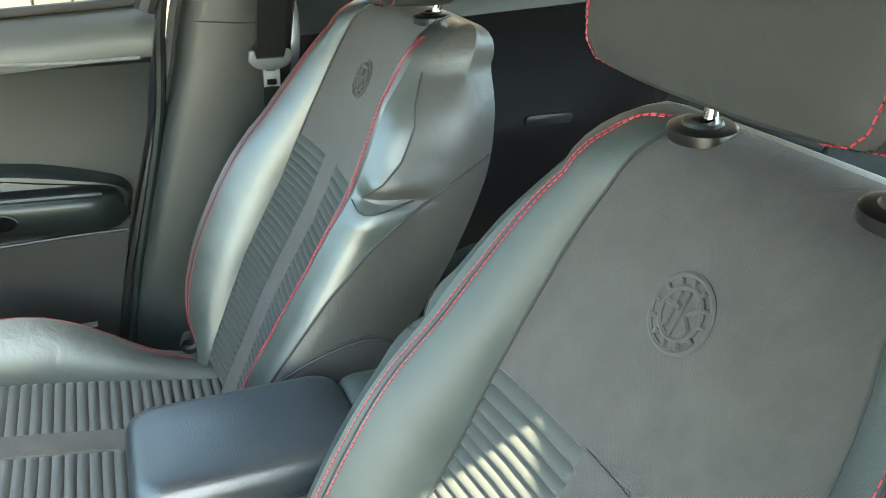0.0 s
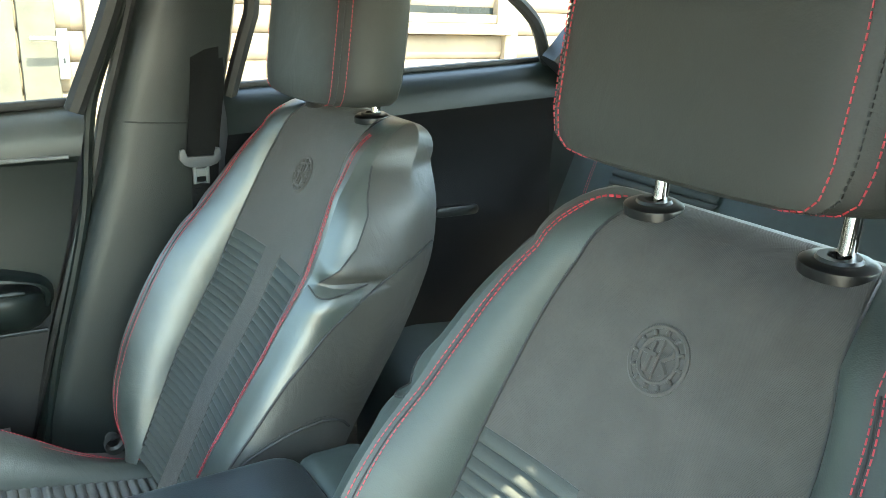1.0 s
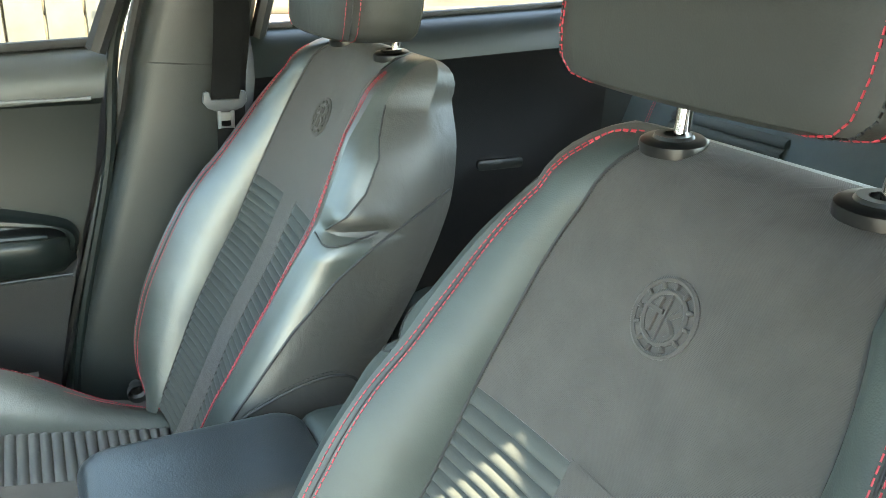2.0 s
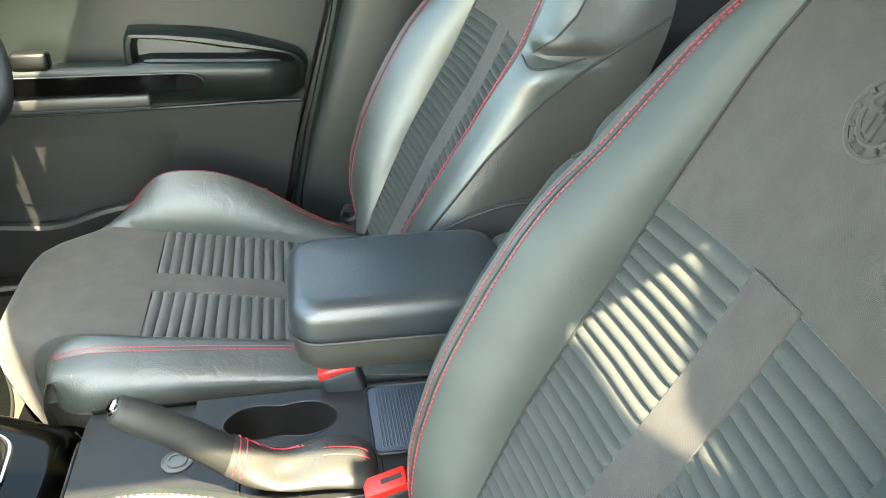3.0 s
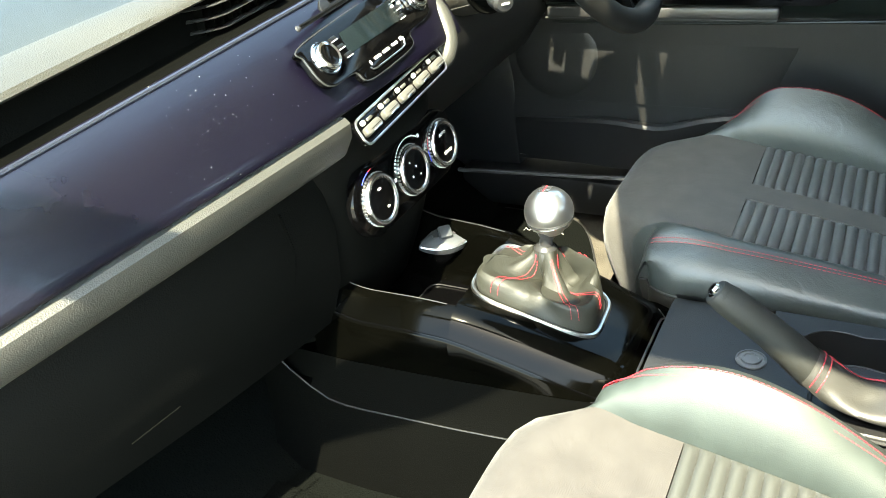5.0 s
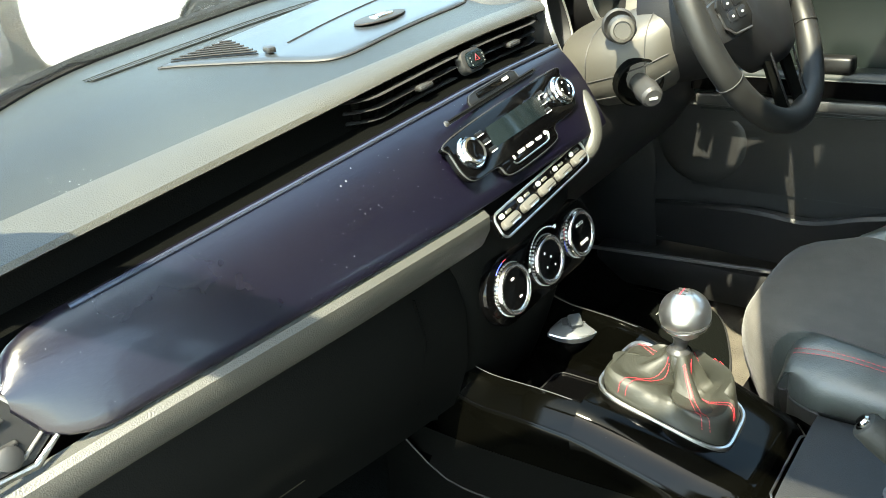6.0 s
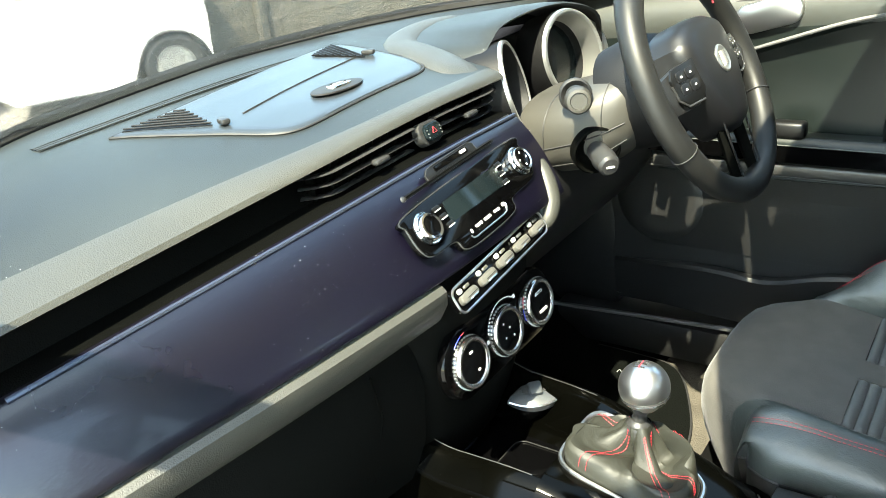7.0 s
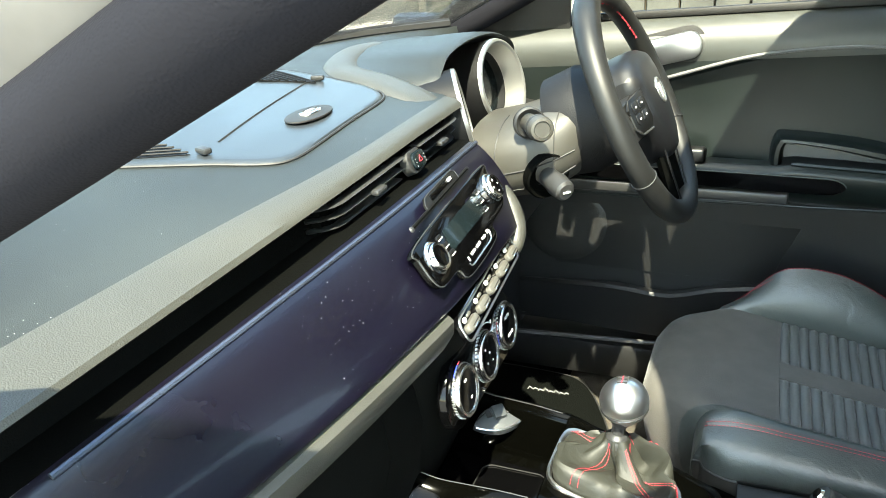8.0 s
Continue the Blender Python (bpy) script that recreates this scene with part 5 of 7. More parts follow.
def build_vents(root):
    for k, (dz, dy) in enumerate(((-0.010, 0.000), (-0.024, 0.002), (-0.038, 0.005))):
        for x0, x1 in ((-0.190 + 0.004 * k, -0.022), (0.022, 0.185)):
            ps = []
            for x in np.linspace(x0, x1, 16):
                p = soft_at("l2", x) + Vector((0, dy + 0.004, dz))
                edge = min(abs(x - x0) / 0.03, 1) if x0 < 0 else min(abs(x1 - x) / 0.03, 1)
                ps.append(p + Vector((0, 0.02 * (1 - edge) ** 2, 0.003 * (1 - edge))))
            part("louvre", tube(ps, 0.0085, 8, flat=0.17, up=(0, 0.10, 1)), LOUVRE, root, "dark grey air louvre")
    for x in (-0.088, 0.098):
        p = soft_at("l2", x) + Vector((0, -0.004, -0.024))
        part("slider", rbox((0, 0, 0), (0.026, 0.012, 0.007), 0.003, 2, m=Matrix.Translation(p)), LOUVRE, root, "grey vent slider")
    for x in np.linspace(-0.17, 0.17, 26):
        if abs(x) > 0.025:
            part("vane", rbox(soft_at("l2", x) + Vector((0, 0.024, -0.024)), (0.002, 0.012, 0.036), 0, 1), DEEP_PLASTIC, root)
    c = Vector((0.004, 0.632, 0.944))
    m = Matrix.Translation(c) @ Matrix.Rotation(radians(68), 4, "X")
    part("hazard_housing", slab(rounded(0.044, 0.030, 0.012), 0.012, m @ Matrix.Translation((0, 0, -0.010)), 0.003), RUBBER, root, "rubber hazard switch housing")
    part("hazard_switch", slab(rounded(0.034, 0.022, 0.008), 0.004, m @ Matrix.Translation((0, 0, 0.004)), 0.003), SCREEN, root, "black hazard warning switch")
    part("warning_triangle", tube([m @ Vector((0.005 * math.sin(a), 0.005 * math.cos(a), 0.0085)) for a in (0, 2.094, 4.189)], 0.00045, 5, True), THREAD, root, "red warning triangle")
    for s in (-1, 1):
        part("indicator_dots", stitches([[m @ Vector((s * 0.013, v, 0.0082)) for v in np.linspace(-0.007, 0.007, 5)]], 0.0008, 0.0016, 0.0030), GREY_PLASTIC, root)


rooted("centre_air_vents", "black centre air vents with louvres and hazard switch", "air vent", (0, 0.66, 0.93), build_vents)


def build_radio(root):
    face = 0.003
    out = [(-0.140, 0.010), (-0.140, -0.016), (-0.128, -0.030), (-0.084, -0.033), (-0.068, -0.050), (0.036, -0.050), (0.054, -0.034), (0.110, -0.030), (0.128, -0.014), (0.128, 0.016), (0.112, 0.030), (-0.122, 0.026)]
    pts = [(p.x, p.y) for p in spline([(*p, 0) for p in out + out[:1]], 73)][:-1]
    part("fascia", slab(pts, 0.010, on_stack(0, 0, face - 0.006), 0.003), GLOSS, root, "gloss black radio fascia")
    part("fascia_edge", tube([on_stack(x, v, face + 0.0016).translation for x, v in pts], 0.0011, 5, True), LOUVRE, root)
    part("display", slab([(-0.066, 0.0135), (0.058, 0.0135), (0.052, -0.0145), (-0.072, -0.0125)][::-1], 0.0012, on_stack(0, 0, face + 0.0042), 0.0004), SCREEN, root, "dark glass display")
    for x in (-0.112, 0.106):
        m = on_stack(x, -0.001, face + 0.004)
        k = part("knob", lathe([(0.0205, -0.002), (0.0205, 0.002), (0.0190, 0.0035), (0.0172, 0.0035), (0.0172, 0.008), (0.0158, 0.010), (0.0126, 0.0096)], 48, m), CHROME, root, "chrome ringed rotary knob")
        part("knob_face", lathe([(0.0128, 0.0095), (0.010, 0.0088), (0.0, 0.0086)], 32, m), GLOSS, k)
        if x > 0:
            for a in range(4):
                part("arrow_mark", lathe([(0, 0.001), (0.0020, 0.0006), (0.0020, 0)], 3, m @ Matrix.Rotation(a * 1.571, 4, "Z") @ Matrix.Translation((0.0085, 0, 0.0087))), WHITE_MARK, k)
    for s in (-1, 1):
        for k in range(3):
            m = on_stack(s * 0.072 - 0.010 + 0.003 * k * (1 if s < 0 else -1), 0.012 - 0.012 * k, face + 0.004)
            key = part("button", slab(rounded(0.013, 0.0058, 0.0022), 0.0026, m, 0.0010), COLLAR, root, "small black key with a bright edge")
            part("key_edge", tube([m @ Vector((-0.006, -0.0026, 0.0024)), m @ Vector((0.006, -0.0026, 0.0024))], 0.0006, 5), WHITE_MARK, key)
    part("button_bar", tube([on_stack(x, v, face + 0.005).translation for x, v in ((-0.058, -0.039), (-0.056, -0.0425), (-0.050, -0.0440), (0.016, -0.0440), (0.024, -0.0425), (0.029, -0.037), (0.030, -0.033))], 0.0011, 6), SATIN, root, "thin silver line under the keys")
    for text, x in (("MENU", -0.034), ("MEDIA", -0.013), ("FOLD", 0.009)):
        lettering(text, 0.0056, on_stack(x, -0.034, face + 0.0046), WHITE_MARK, root)
    part("icon", rbox((0, 0, 0), (0.003, 0.005, 0.0006), 0, 1, m=on_stack(-0.052, -0.035, face + 0.0045)), WHITE_MARK, root)
    part("icon", rbox((0, 0, 0), (0.006, 0.0045, 0.0006), 0, 1, m=on_stack(0.026, -0.033, face + 0.0045)), WHITE_MARK, root)
    # disc slot above, with its stepped key
    part("disc_slot", slab(rounded(0.204, 0.0052, 0.0025), 0.003, on_stack(-0.018, 0.0420, face + 0.0035), 0.001), COLLAR, root, "long black disc slot")
    part("slot_gap", rbox((0, 0, 0), (0.190, 0.0016, 0.001), 0, 1, m=on_stack(-0.018, 0.0420, face + 0.0068)), DEEP_PLASTIC, root)
    tab = [(-0.066, 0.044), (-0.066, 0.050), (-0.058, 0.0565), (-0.046, 0.0575), (0.034, 0.0575), (0.043, 0.053), (0.044, 0.044)]
    part("slot_tab", slab(tab[::-1], 0.0034, on_stack(0, 0, face + 0.0035), 0.001), COLLAR, root, "black stepped key plate")
    part("tab_edge", tube([on_stack(x, v, face + 0.0068).translation for x, v in tab], 0.0007, 5), LOUVRE, root)
    part("slot_key", slab(rounded(0.074, 0.0072, 0.003), 0.002, on_stack(-0.010, 0.0510, face + 0.0062), 0.0008), GLOSS, root)
    part("slot_light", slab(rounded(0.014, 0.0046, 0.002), 0.0010, on_stack(0.016, 0.0512, face + 0.0082), 0.0004), PALE_MARK, root)
    part("slot_end", lathe([(0, 0.003), (0.003, 0.002), (0.004, 0)], 12, on_stack(-0.118, 0.0420, face + 0.005)), LOUVRE, root)


rooted("car_radio", "gloss black car radio with chrome knobs and dark display", "car radio", (0, 0.58, 0.82), build_radio)


SWITCH_GREY = material("pale_satin_plastic", (0.13, 0.125, 0.11), 0.35, metal=0.5, mottle=0.04)


def build_switches(root):
    m0 = Matrix.Translation((-0.006, 0.537, 0.787)) @ Matrix.Rotation(radians(63), 4, "X") @ Matrix.Rotation(radians(4.5), 4, "Z")
    part("frame", tube([m0 @ Vector((p[0], p[1], 0.004)) for p in rounded(0.224, 0.032, 0.010)], 0.0016, 6, True), SATIN, root, "satin silver frame")
    part("bed", slab(rounded(0.222, 0.032, 0.009), 0.006, m0 @ Matrix.Translation((0, 0, -0.004)), 0.001), GLOSS, root)
    for k in range(5):
        m = m0 @ Matrix.Translation((-0.088 + 0.0445 * k, -0.003, 0.001)) @ Matrix.Rotation(radians(-12), 4, "X")
        key = part("toggle", slab(rounded(0.034, 0.0115, 0.0045, 4), 0.009, m, 0.0032), SWITCH_GREY, root, "silver toggle switch")
        part("toggle_edge", rbox((0.003, -0.0045, 0.0080), (0.020, 0.0026, 0.003), 0.001, 1, m=m), CHROME, key, "bright lower edge")
        part("toggle_slot", rbox((0.003, -0.0012, 0.0090), (0.022, 0.0010, 0.001), 0, 1, m=m), RUBBER, key)
        part("mark", slab(rounded(0.0085, 0.0065, 0.003, 3), 0.003, m0 @ Matrix.Translation((-0.098 + 0.0445 * k, 0.0085, 0.003)), 0.001), PALE_MARK, root)
        part("mark_step", rbox((0, 0, 0), (0.012, 0.004, 0.003), 0.001, 1, m=m0 @ Matrix.Translation((-0.082 + 0.0445 * k, 0.0078, 0.003))), SWITCH_GREY, root)


rooted("switch_row", "row of silver toggle switches in a silver frame", "switch panel", (0, 0.545, 0.77), build_switches)


def build_fascia(root):
    # lower centre panel that carries the heater dials
    rows = []
    for x in np.linspace(-0.150, 0.150, 21):
        c = 0.05 * (abs(x) / 0.15) ** 4
        rows.append([Vector((x, 0.565 + c, 0.805)), Vector((x, 0.553 + c, 0.770)), Vector((x, 0.556 + c, 0.73)), Vector((x, 0.562 + c, 0.66)), Vector((x, 0.575 + c, 0.60)), Vector((x, 0.60 + c, 0.53)), Vector((x, 0.63 + c, 0.46))])
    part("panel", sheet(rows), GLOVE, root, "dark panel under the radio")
    m = Matrix.Translation((0.004, 0.558, 0.674)) @ Matrix.Rotation(radians(83), 4, "X")
    part("dial_plate", slab(rounded(0.270, 0.098, 0.0485, 9), 0.012, m @ Matrix.Translation((0, 0, -0.004)), 0.006), GLOSS, root, "gloss black dial plate")
    # curl that joins the lower band to the column surround
    ps = spline([(0.108, 0.540, 0.785), (0.126, 0.540, 0.792), (0.143, 0.545, 0.812), (0.155, 0.560, 0.840), (0.168, 0.585, 0.862), (0.190, 0.605, 0.872)], 24)
    part("band_curl", tube(ps, [0.009 + 0.006 * math.sin(math.pi * i / 23) for i in range(24)], 10), DASH_BAND, root)


rooted("centre_fascia", "dark lower centre panel of the dashboard", "dash panel", (0, 0.60, 0.46), build_fascia)


DIAL_RING = material("bright_dial_ring", (0.70, 0.70, 0.69), 0.20, metal=1.0, mottle=0.03)


def build_dial(root, x, k):
    m = Matrix.Translation((x, 0.553, 0.674)) @ Matrix.Rotation(radians(80), 4, "X")
    ring = part("ring", lathe([(0.0360, 0), (0.0360, 0.003), (0.0345, 0.004), (0.0345, 0.008), (0.0342, 0.0108), (0.0325, 0.0130), (0.0300, 0.0134), (0.0280, 0.0124), (0.0268, 0.0106)], 56, m), DIAL_RING, root, "broad bright dial ring")
    bm = bmesh.new()
    for a in np.arange(40) * (2 * math.pi / 40):
        rbox((0.0350, 0, 0.0045), (0.0010, 0.0024, 0.0045), 0, 1, bm, m @ Matrix.Rotation(a, 4, "Z"))
    part("knurl", bm, SATIN, ring)["kind"] = "stuff"
    part("face", lathe([(0.0270, 0.0108), (0.024, 0.0102), (0.0, 0.0098)], 40, m), GLOSS, root, "gloss black dial face")
    spots = {0: [(0.000, 0.014, 0.008), (0.008, -0.014, 0.006)], 1: [(-0.008, 0.013, 0.003), (0.004, 0.003, 0.003), (-0.009, -0.007, 0.003), (0.010, -0.011, 0.003)], 2: [(0, 0.014, 0.007), (0.004, -0.014, 0.009)]}[k]
    if k == 2:
        lettering("AUTO", 0.0068, m @ Matrix.Translation((0, 0.014, 0.0104)), WHITE_MARK, root)
        lettering("MONO", 0.0068, m @ Matrix.Translation((0.003, -0.014, 0.0104)), WHITE_MARK, root)
    for px_, py_, w in spots if k != 2 else ():
        part("mark", rbox((px_, py_, 0.0104), (w * 0.8, 0.0026, 0.0006), 0, 1, m=m), WHITE_MARK, root)
    if k != 1:
        for a0, a1, mat in (((104, 130, BLUE), (92, 102, THREAD)) if k == 0 else ((170, 192, BLUE), (146, 168, THREAD))):
            part("temperature_arc", tube([m @ Vector((0.043 * math.cos(radians(a)), 0.043 * math.sin(radians(a)), 0.009)) for a in np.linspace(a0, a1, 8)], 0.0006, 5), mat, root)
    else:
        dots = [[m @ Vector((0.045 * math.cos(radians(a)), 0.045 * math.sin(radians(a)), 0.009)) for a in np.linspace(55, 165, 20)]]
        part("fan_scale", stitches(dots, 0.0009, 0.0028, 0.0022), WHITE_MARK, root)
        for a in (50, 172):
            part("mark", rbox((0.047 * math.cos(radians(a)), 0.047 * math.sin(radians(a)), 0.009), (0.005, 0.005, 0.0006), 0, 1, m=m), WHITE_MARK, root)


BLUE = material("blue_print", (0.02, 0.05, 0.6), 0.4)
for k, x in enumerate((-0.080, 0.006, 0.093)):
    rooted("heater_dial", ("temperature dial with chrome ring and black face", "fan dial with chrome ring and dotted scale", "mode dial with chrome ring and black face")[k],
           "dial", (x, 0.55, 0.645), lambda r, x=x, k=k: build_dial(r, x, k), "heater dials")


def build_pod(root):
    outline = [(-0.228, 0.953), (-0.200, 0.880), (-0.173, 0.806), (-0.150, 0.748), (-0.128, 0.727), (-0.087, 0.721), (0.0, 0.722), (0.100, 0.727), (0.140, 0.738), (0.163, 0.765), (0.175, 0.800), (0.186, 0.860), (0.200, 0.955), (0.10, 0.963), (-0.02, 0.955), (-0.12, 0.953)]
    pts = spline([(*p, 0) for p in outline + outline[:1]], 85)[:-1]
    top = lambda x, y: dash_top_at(x, y).z
    bm = bmesh.new()
    c = Vector((0, 0.86, 0))
    rings = []
    for sc, dz in ((1.0, -0.004), (1.0, 0.0012), (0.988, 0.0032), (0.95, 0.004), (0.9, 0.004), (0.8, 0.004), (0.7, 0.004), (0.6, 0.004), (0.5, 0.004), (0.4, 0.004), (0.3, 0.004), (0.2, 0.004), (0.1, 0.004)):
        rings.append([Vector((c.x + (p.x - c.x) * sc, c.y + (p.y - c.y) * sc, 0)) for p in pts])
        for q in rings[-1]:
            q.z = top(q.x, q.y) + dz
    sheet(rings, bm, close_u=True)
    bm.faces.new([v for v in list(bm.verts)[-len(pts):]])
    part("lid", bm, POD_LID, root, "raised lid on the dashboard top")
    part("lid_joint", tube([Vector((p.x * 1.012, 0.86 + (p.y - 0.86) * 1.02, top(p.x, p.y) + 0.0010)) for p in pts], 0.0018, 6, True), RUBBER, root)
    ln = [Vector((x, 0.842 + 0.115 * x, top(x, 0.842 + 0.115 * x) + 0.0043)) for x in np.linspace(-0.119, 0.154, 16)]
    part("lid_gap", tube(ln, 0.0014, 5), RUBBER, root)
    for s in (-1, 1):
        # small corner grilles
        tri_ = [(-0.216, 0.948), (-0.163, 0.836), (-0.134, 0.930)] if s < 0 else [(0.186, 0.950), (0.140, 0.842), (0.122, 0.934)]
        at = lambda p, dz: Vector((p[0], p[1], top(p[0], p[1]) + dz))
        # flat plate on the lid; its black stands in for a recess's shade
        well = bmesh.new()
        well.faces.new([well.verts.new(at(p, 0.0052)) for p in tri_])
        bmesh.ops.subdivide_edges(well, edges=well.edges[:], cuts=3, use_grid_fill=True)
        bmesh.ops.solidify(well, geom=well.faces[:], thickness=0.002)
        part("grille_well", well, REAR_CARD, root, "black corner grille")
        for k in range(7):
            f = (k + 0.2) / 7.2
            a = Vector((*tri_[0], 0)).lerp(Vector((*tri_[2], 0)), f)
            b = Vector((*tri_[1], 0)).lerp(Vector((*tri_[2], 0)), f)
            part("grille_bar", tube([at(a.lerp(b, u), 0.0074) for u in (0, 0.5, 1)], 0.0012, 6), REAR_CARD, root)
        part("thumb_wheel", rbox((0, 0, 0), (0.012, 0.020, 0.008), 0.003, 2, m=Matrix.Translation(at((s * 0.156, 0.822 + (s > 0) * 0.026), 0.009)) @ Matrix.Rotation(radians(s * 20), 4, "Z")), LOUVRE, root, "grey grille thumb wheel")
    cup = [Vector((0.045 * math.cos(a), 0.774 + 0.024 * math.sin(a), 0)) for a in np.linspace(0, 2 * math.pi, 33)[:-1]]
    part("button_cup", slab([(p.x, p.y) for p in cup], 0.0022, Matrix.Translation((0, 0, top(0, 0.778) + 0.0040)), 0.0008), RUBBER, root, "dark recess round the button")
    btn = part("lid_button", slab(rounded(0.040, 0.018, 0.008), 0.004, Matrix.Translation((0.004, 0.774, top(0, 0.778) + 0.0050)), 0.0018), CHROME, root, "chrome framed lid button")
    part("button_mark", slab(rounded(0.020, 0.008, 0.003), 0.0010, Matrix.Translation((0.004, 0.774, top(0, 0.778) + 0.0088)), 0.0004), GREY_PLASTIC, btn, "small grey mark")


rooted("dash_pod", "raised lidded pod on the dashboard with corner grilles", "storage pod", (0, 0.85, 0.99), build_pod)


GAUGE_RIM = material("dull_silver_rim", (0.40, 0.40, 0.38), 0.35, metal=0.9, mottle=0.05)


def build_cluster(root):
    rim = spline([(0.212, 0.690, 0.965), (0.228, 0.686, 0.990), (0.251, 0.688, 1.004), (0.292, 0.690, 1.021), (0.392, 0.690, 1.027), (0.512, 0.690, 1.015), (0.620, 0.690, 0.980), (0.655, 0.700, 0.920)], 41)
    rows = []
    for i, p in enumerate(rim):
        t = i / 40
        q = dash_top_at(float(np.interp(t, [0, 0.08, 0.16, 0.5, 0.85, 1], [0.178, 0.200, 0.232, 0.38, 0.55, 0.64])), float(np.interp(t, [0, 0.08, 0.16, 0.5, 0.85, 1], [0.770, 0.850, 0.915, 0.975, 0.890, 0.800]))) - Vector((0, 0, 0.003))
        row = [p + Vector((0, 0.004, -0.004)), p, p + Vector((0, 0.006, 0.003))]
        for f in (0.12, 0.25, 0.4, 0.55, 0.7, 0.85, 1.0):
            g = p.lerp(q, f)
            g.z = p.z + 0.004 + (q.z - p.z - 0.004) * (3 * f * f - 2 * f ** 3)
            row.append(g)
        rows.append(row)
    # the padded band turns back beside the lid and runs up under the hood
    way = spline([(0.150, 0.664, 0.968), (0.164, 0.695, 0.984), (0.186, 0.745, 0.995), (0.210, 0.800, 1.002), (0.236, 0.848, 1.005), (0.282, 0.874, 1.009), (0.36, 0.886, 1.012), (0.44, 0.884, 1.006)], 30)
    ridge = []
    for i, q in enumerate(way):
        t = (way[min(i + 1, 29)] - way[max(i - 1, 0)]).normalized()
        side = Vector((t.y, -t.x, 0)).normalized()
        w = float(np.interp(i, [0, 10, 20, 29], [0.030, 0.029, 0.024, 0.018]))
        ridge.append([q - side * (w + 0.008) + Vector((0, 0, -0.016)), q - side * (w + 0.003) + Vector((0, 0, -0.004)), q - side * (w - 0.003) + Vector((0, 0, 0.0025)), q - side * w * 0.4 + Vector((0, 0, 0.005)), q + side * w * 0.4 + Vector((0, 0, 0.004)), q + side * (w - 0.002) + Vector((0, 0, 0.0005)), q + side * (w + 0.006) + Vector((0, 0, -0.008)), q + side * (w + 0.012) + Vector((0, 0, -0.020))])
    part("hood_ridge", sheet(ridge), DASH_BAND, root, "grained padded ridge beside the hood")
    part("hood", sheet(rows), SOFT_DASH, root, "soft hood over the instruments")
    inner = [[r[0], Vector((r[0].x * 0.98 + 0.0075, r[0].y + 0.05, r[0].z - 0.004)), Vector((r[0].x * 0.96 + 0.015, r[0].y + 0.10, r[0].z - 0.010))] for r in rows]
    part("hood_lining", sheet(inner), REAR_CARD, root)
    part("cluster_back", rbox((0.42, 0.772, 0.875), (0.34, 0.01, 0.20), 0), RUBBER, root)
    for x, z, r in ((0.266, 0.932, 0.067), (0.462, 0.938, 0.072)):
        m = Matrix.Translation((x, 0.664, z)) @ Matrix.Rotation(radians(22 if x < 0.37 else -10), 4, "Z") @ Matrix.Rotation(radians(76), 4, "X")
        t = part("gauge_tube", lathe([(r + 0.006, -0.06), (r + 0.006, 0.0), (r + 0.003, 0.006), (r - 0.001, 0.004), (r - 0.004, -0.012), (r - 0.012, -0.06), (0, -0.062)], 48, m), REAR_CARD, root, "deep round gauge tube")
        part("gauge_ring", lathe([(r + 0.0064, 0.001), (r + 0.0050, 0.0065), (r + 0.0025, 0.0075), (r + 0.0005, 0.005), (r + 0.0005, 0.0)] if x < 0.37 else [(r + 0.0064, 0.001), (r + 0.004, 0.0065), (r + 0.0005, 0.0075), (r - 0.003, 0.005), (r - 0.008, -0.030)], 48, m), GAUGE_RIM, t, "satin silver gauge ring")
        part("gauge_glass", lathe([(r - 0.009, -0.045), (0, -0.046)], 40, m), SCREEN, t)
    # right-hand end vent
    m = Matrix.Translation((0.610, 0.700, 0.915)) @ Matrix.Rotation(radians(75), 4, "X")
    part("end_vent", lathe([(0.055, -0.02), (0.055, 0.004), (0.050, 0.008), (0.045, 0.004), (0.044, -0.01), (0, -0.012)], 40, m), SATIN, root, "round end air vent")


rooted("instrument_cluster", "hooded instrument cluster with two deep silver-ringed gauges", "instruments", (0.372, 0.72, 0.80), build_cluster)


SHROUD = material("dark_grey_shroud", (0.034, 0.032, 0.027), 0.48, grain=0.12, grain_size=0.0015)


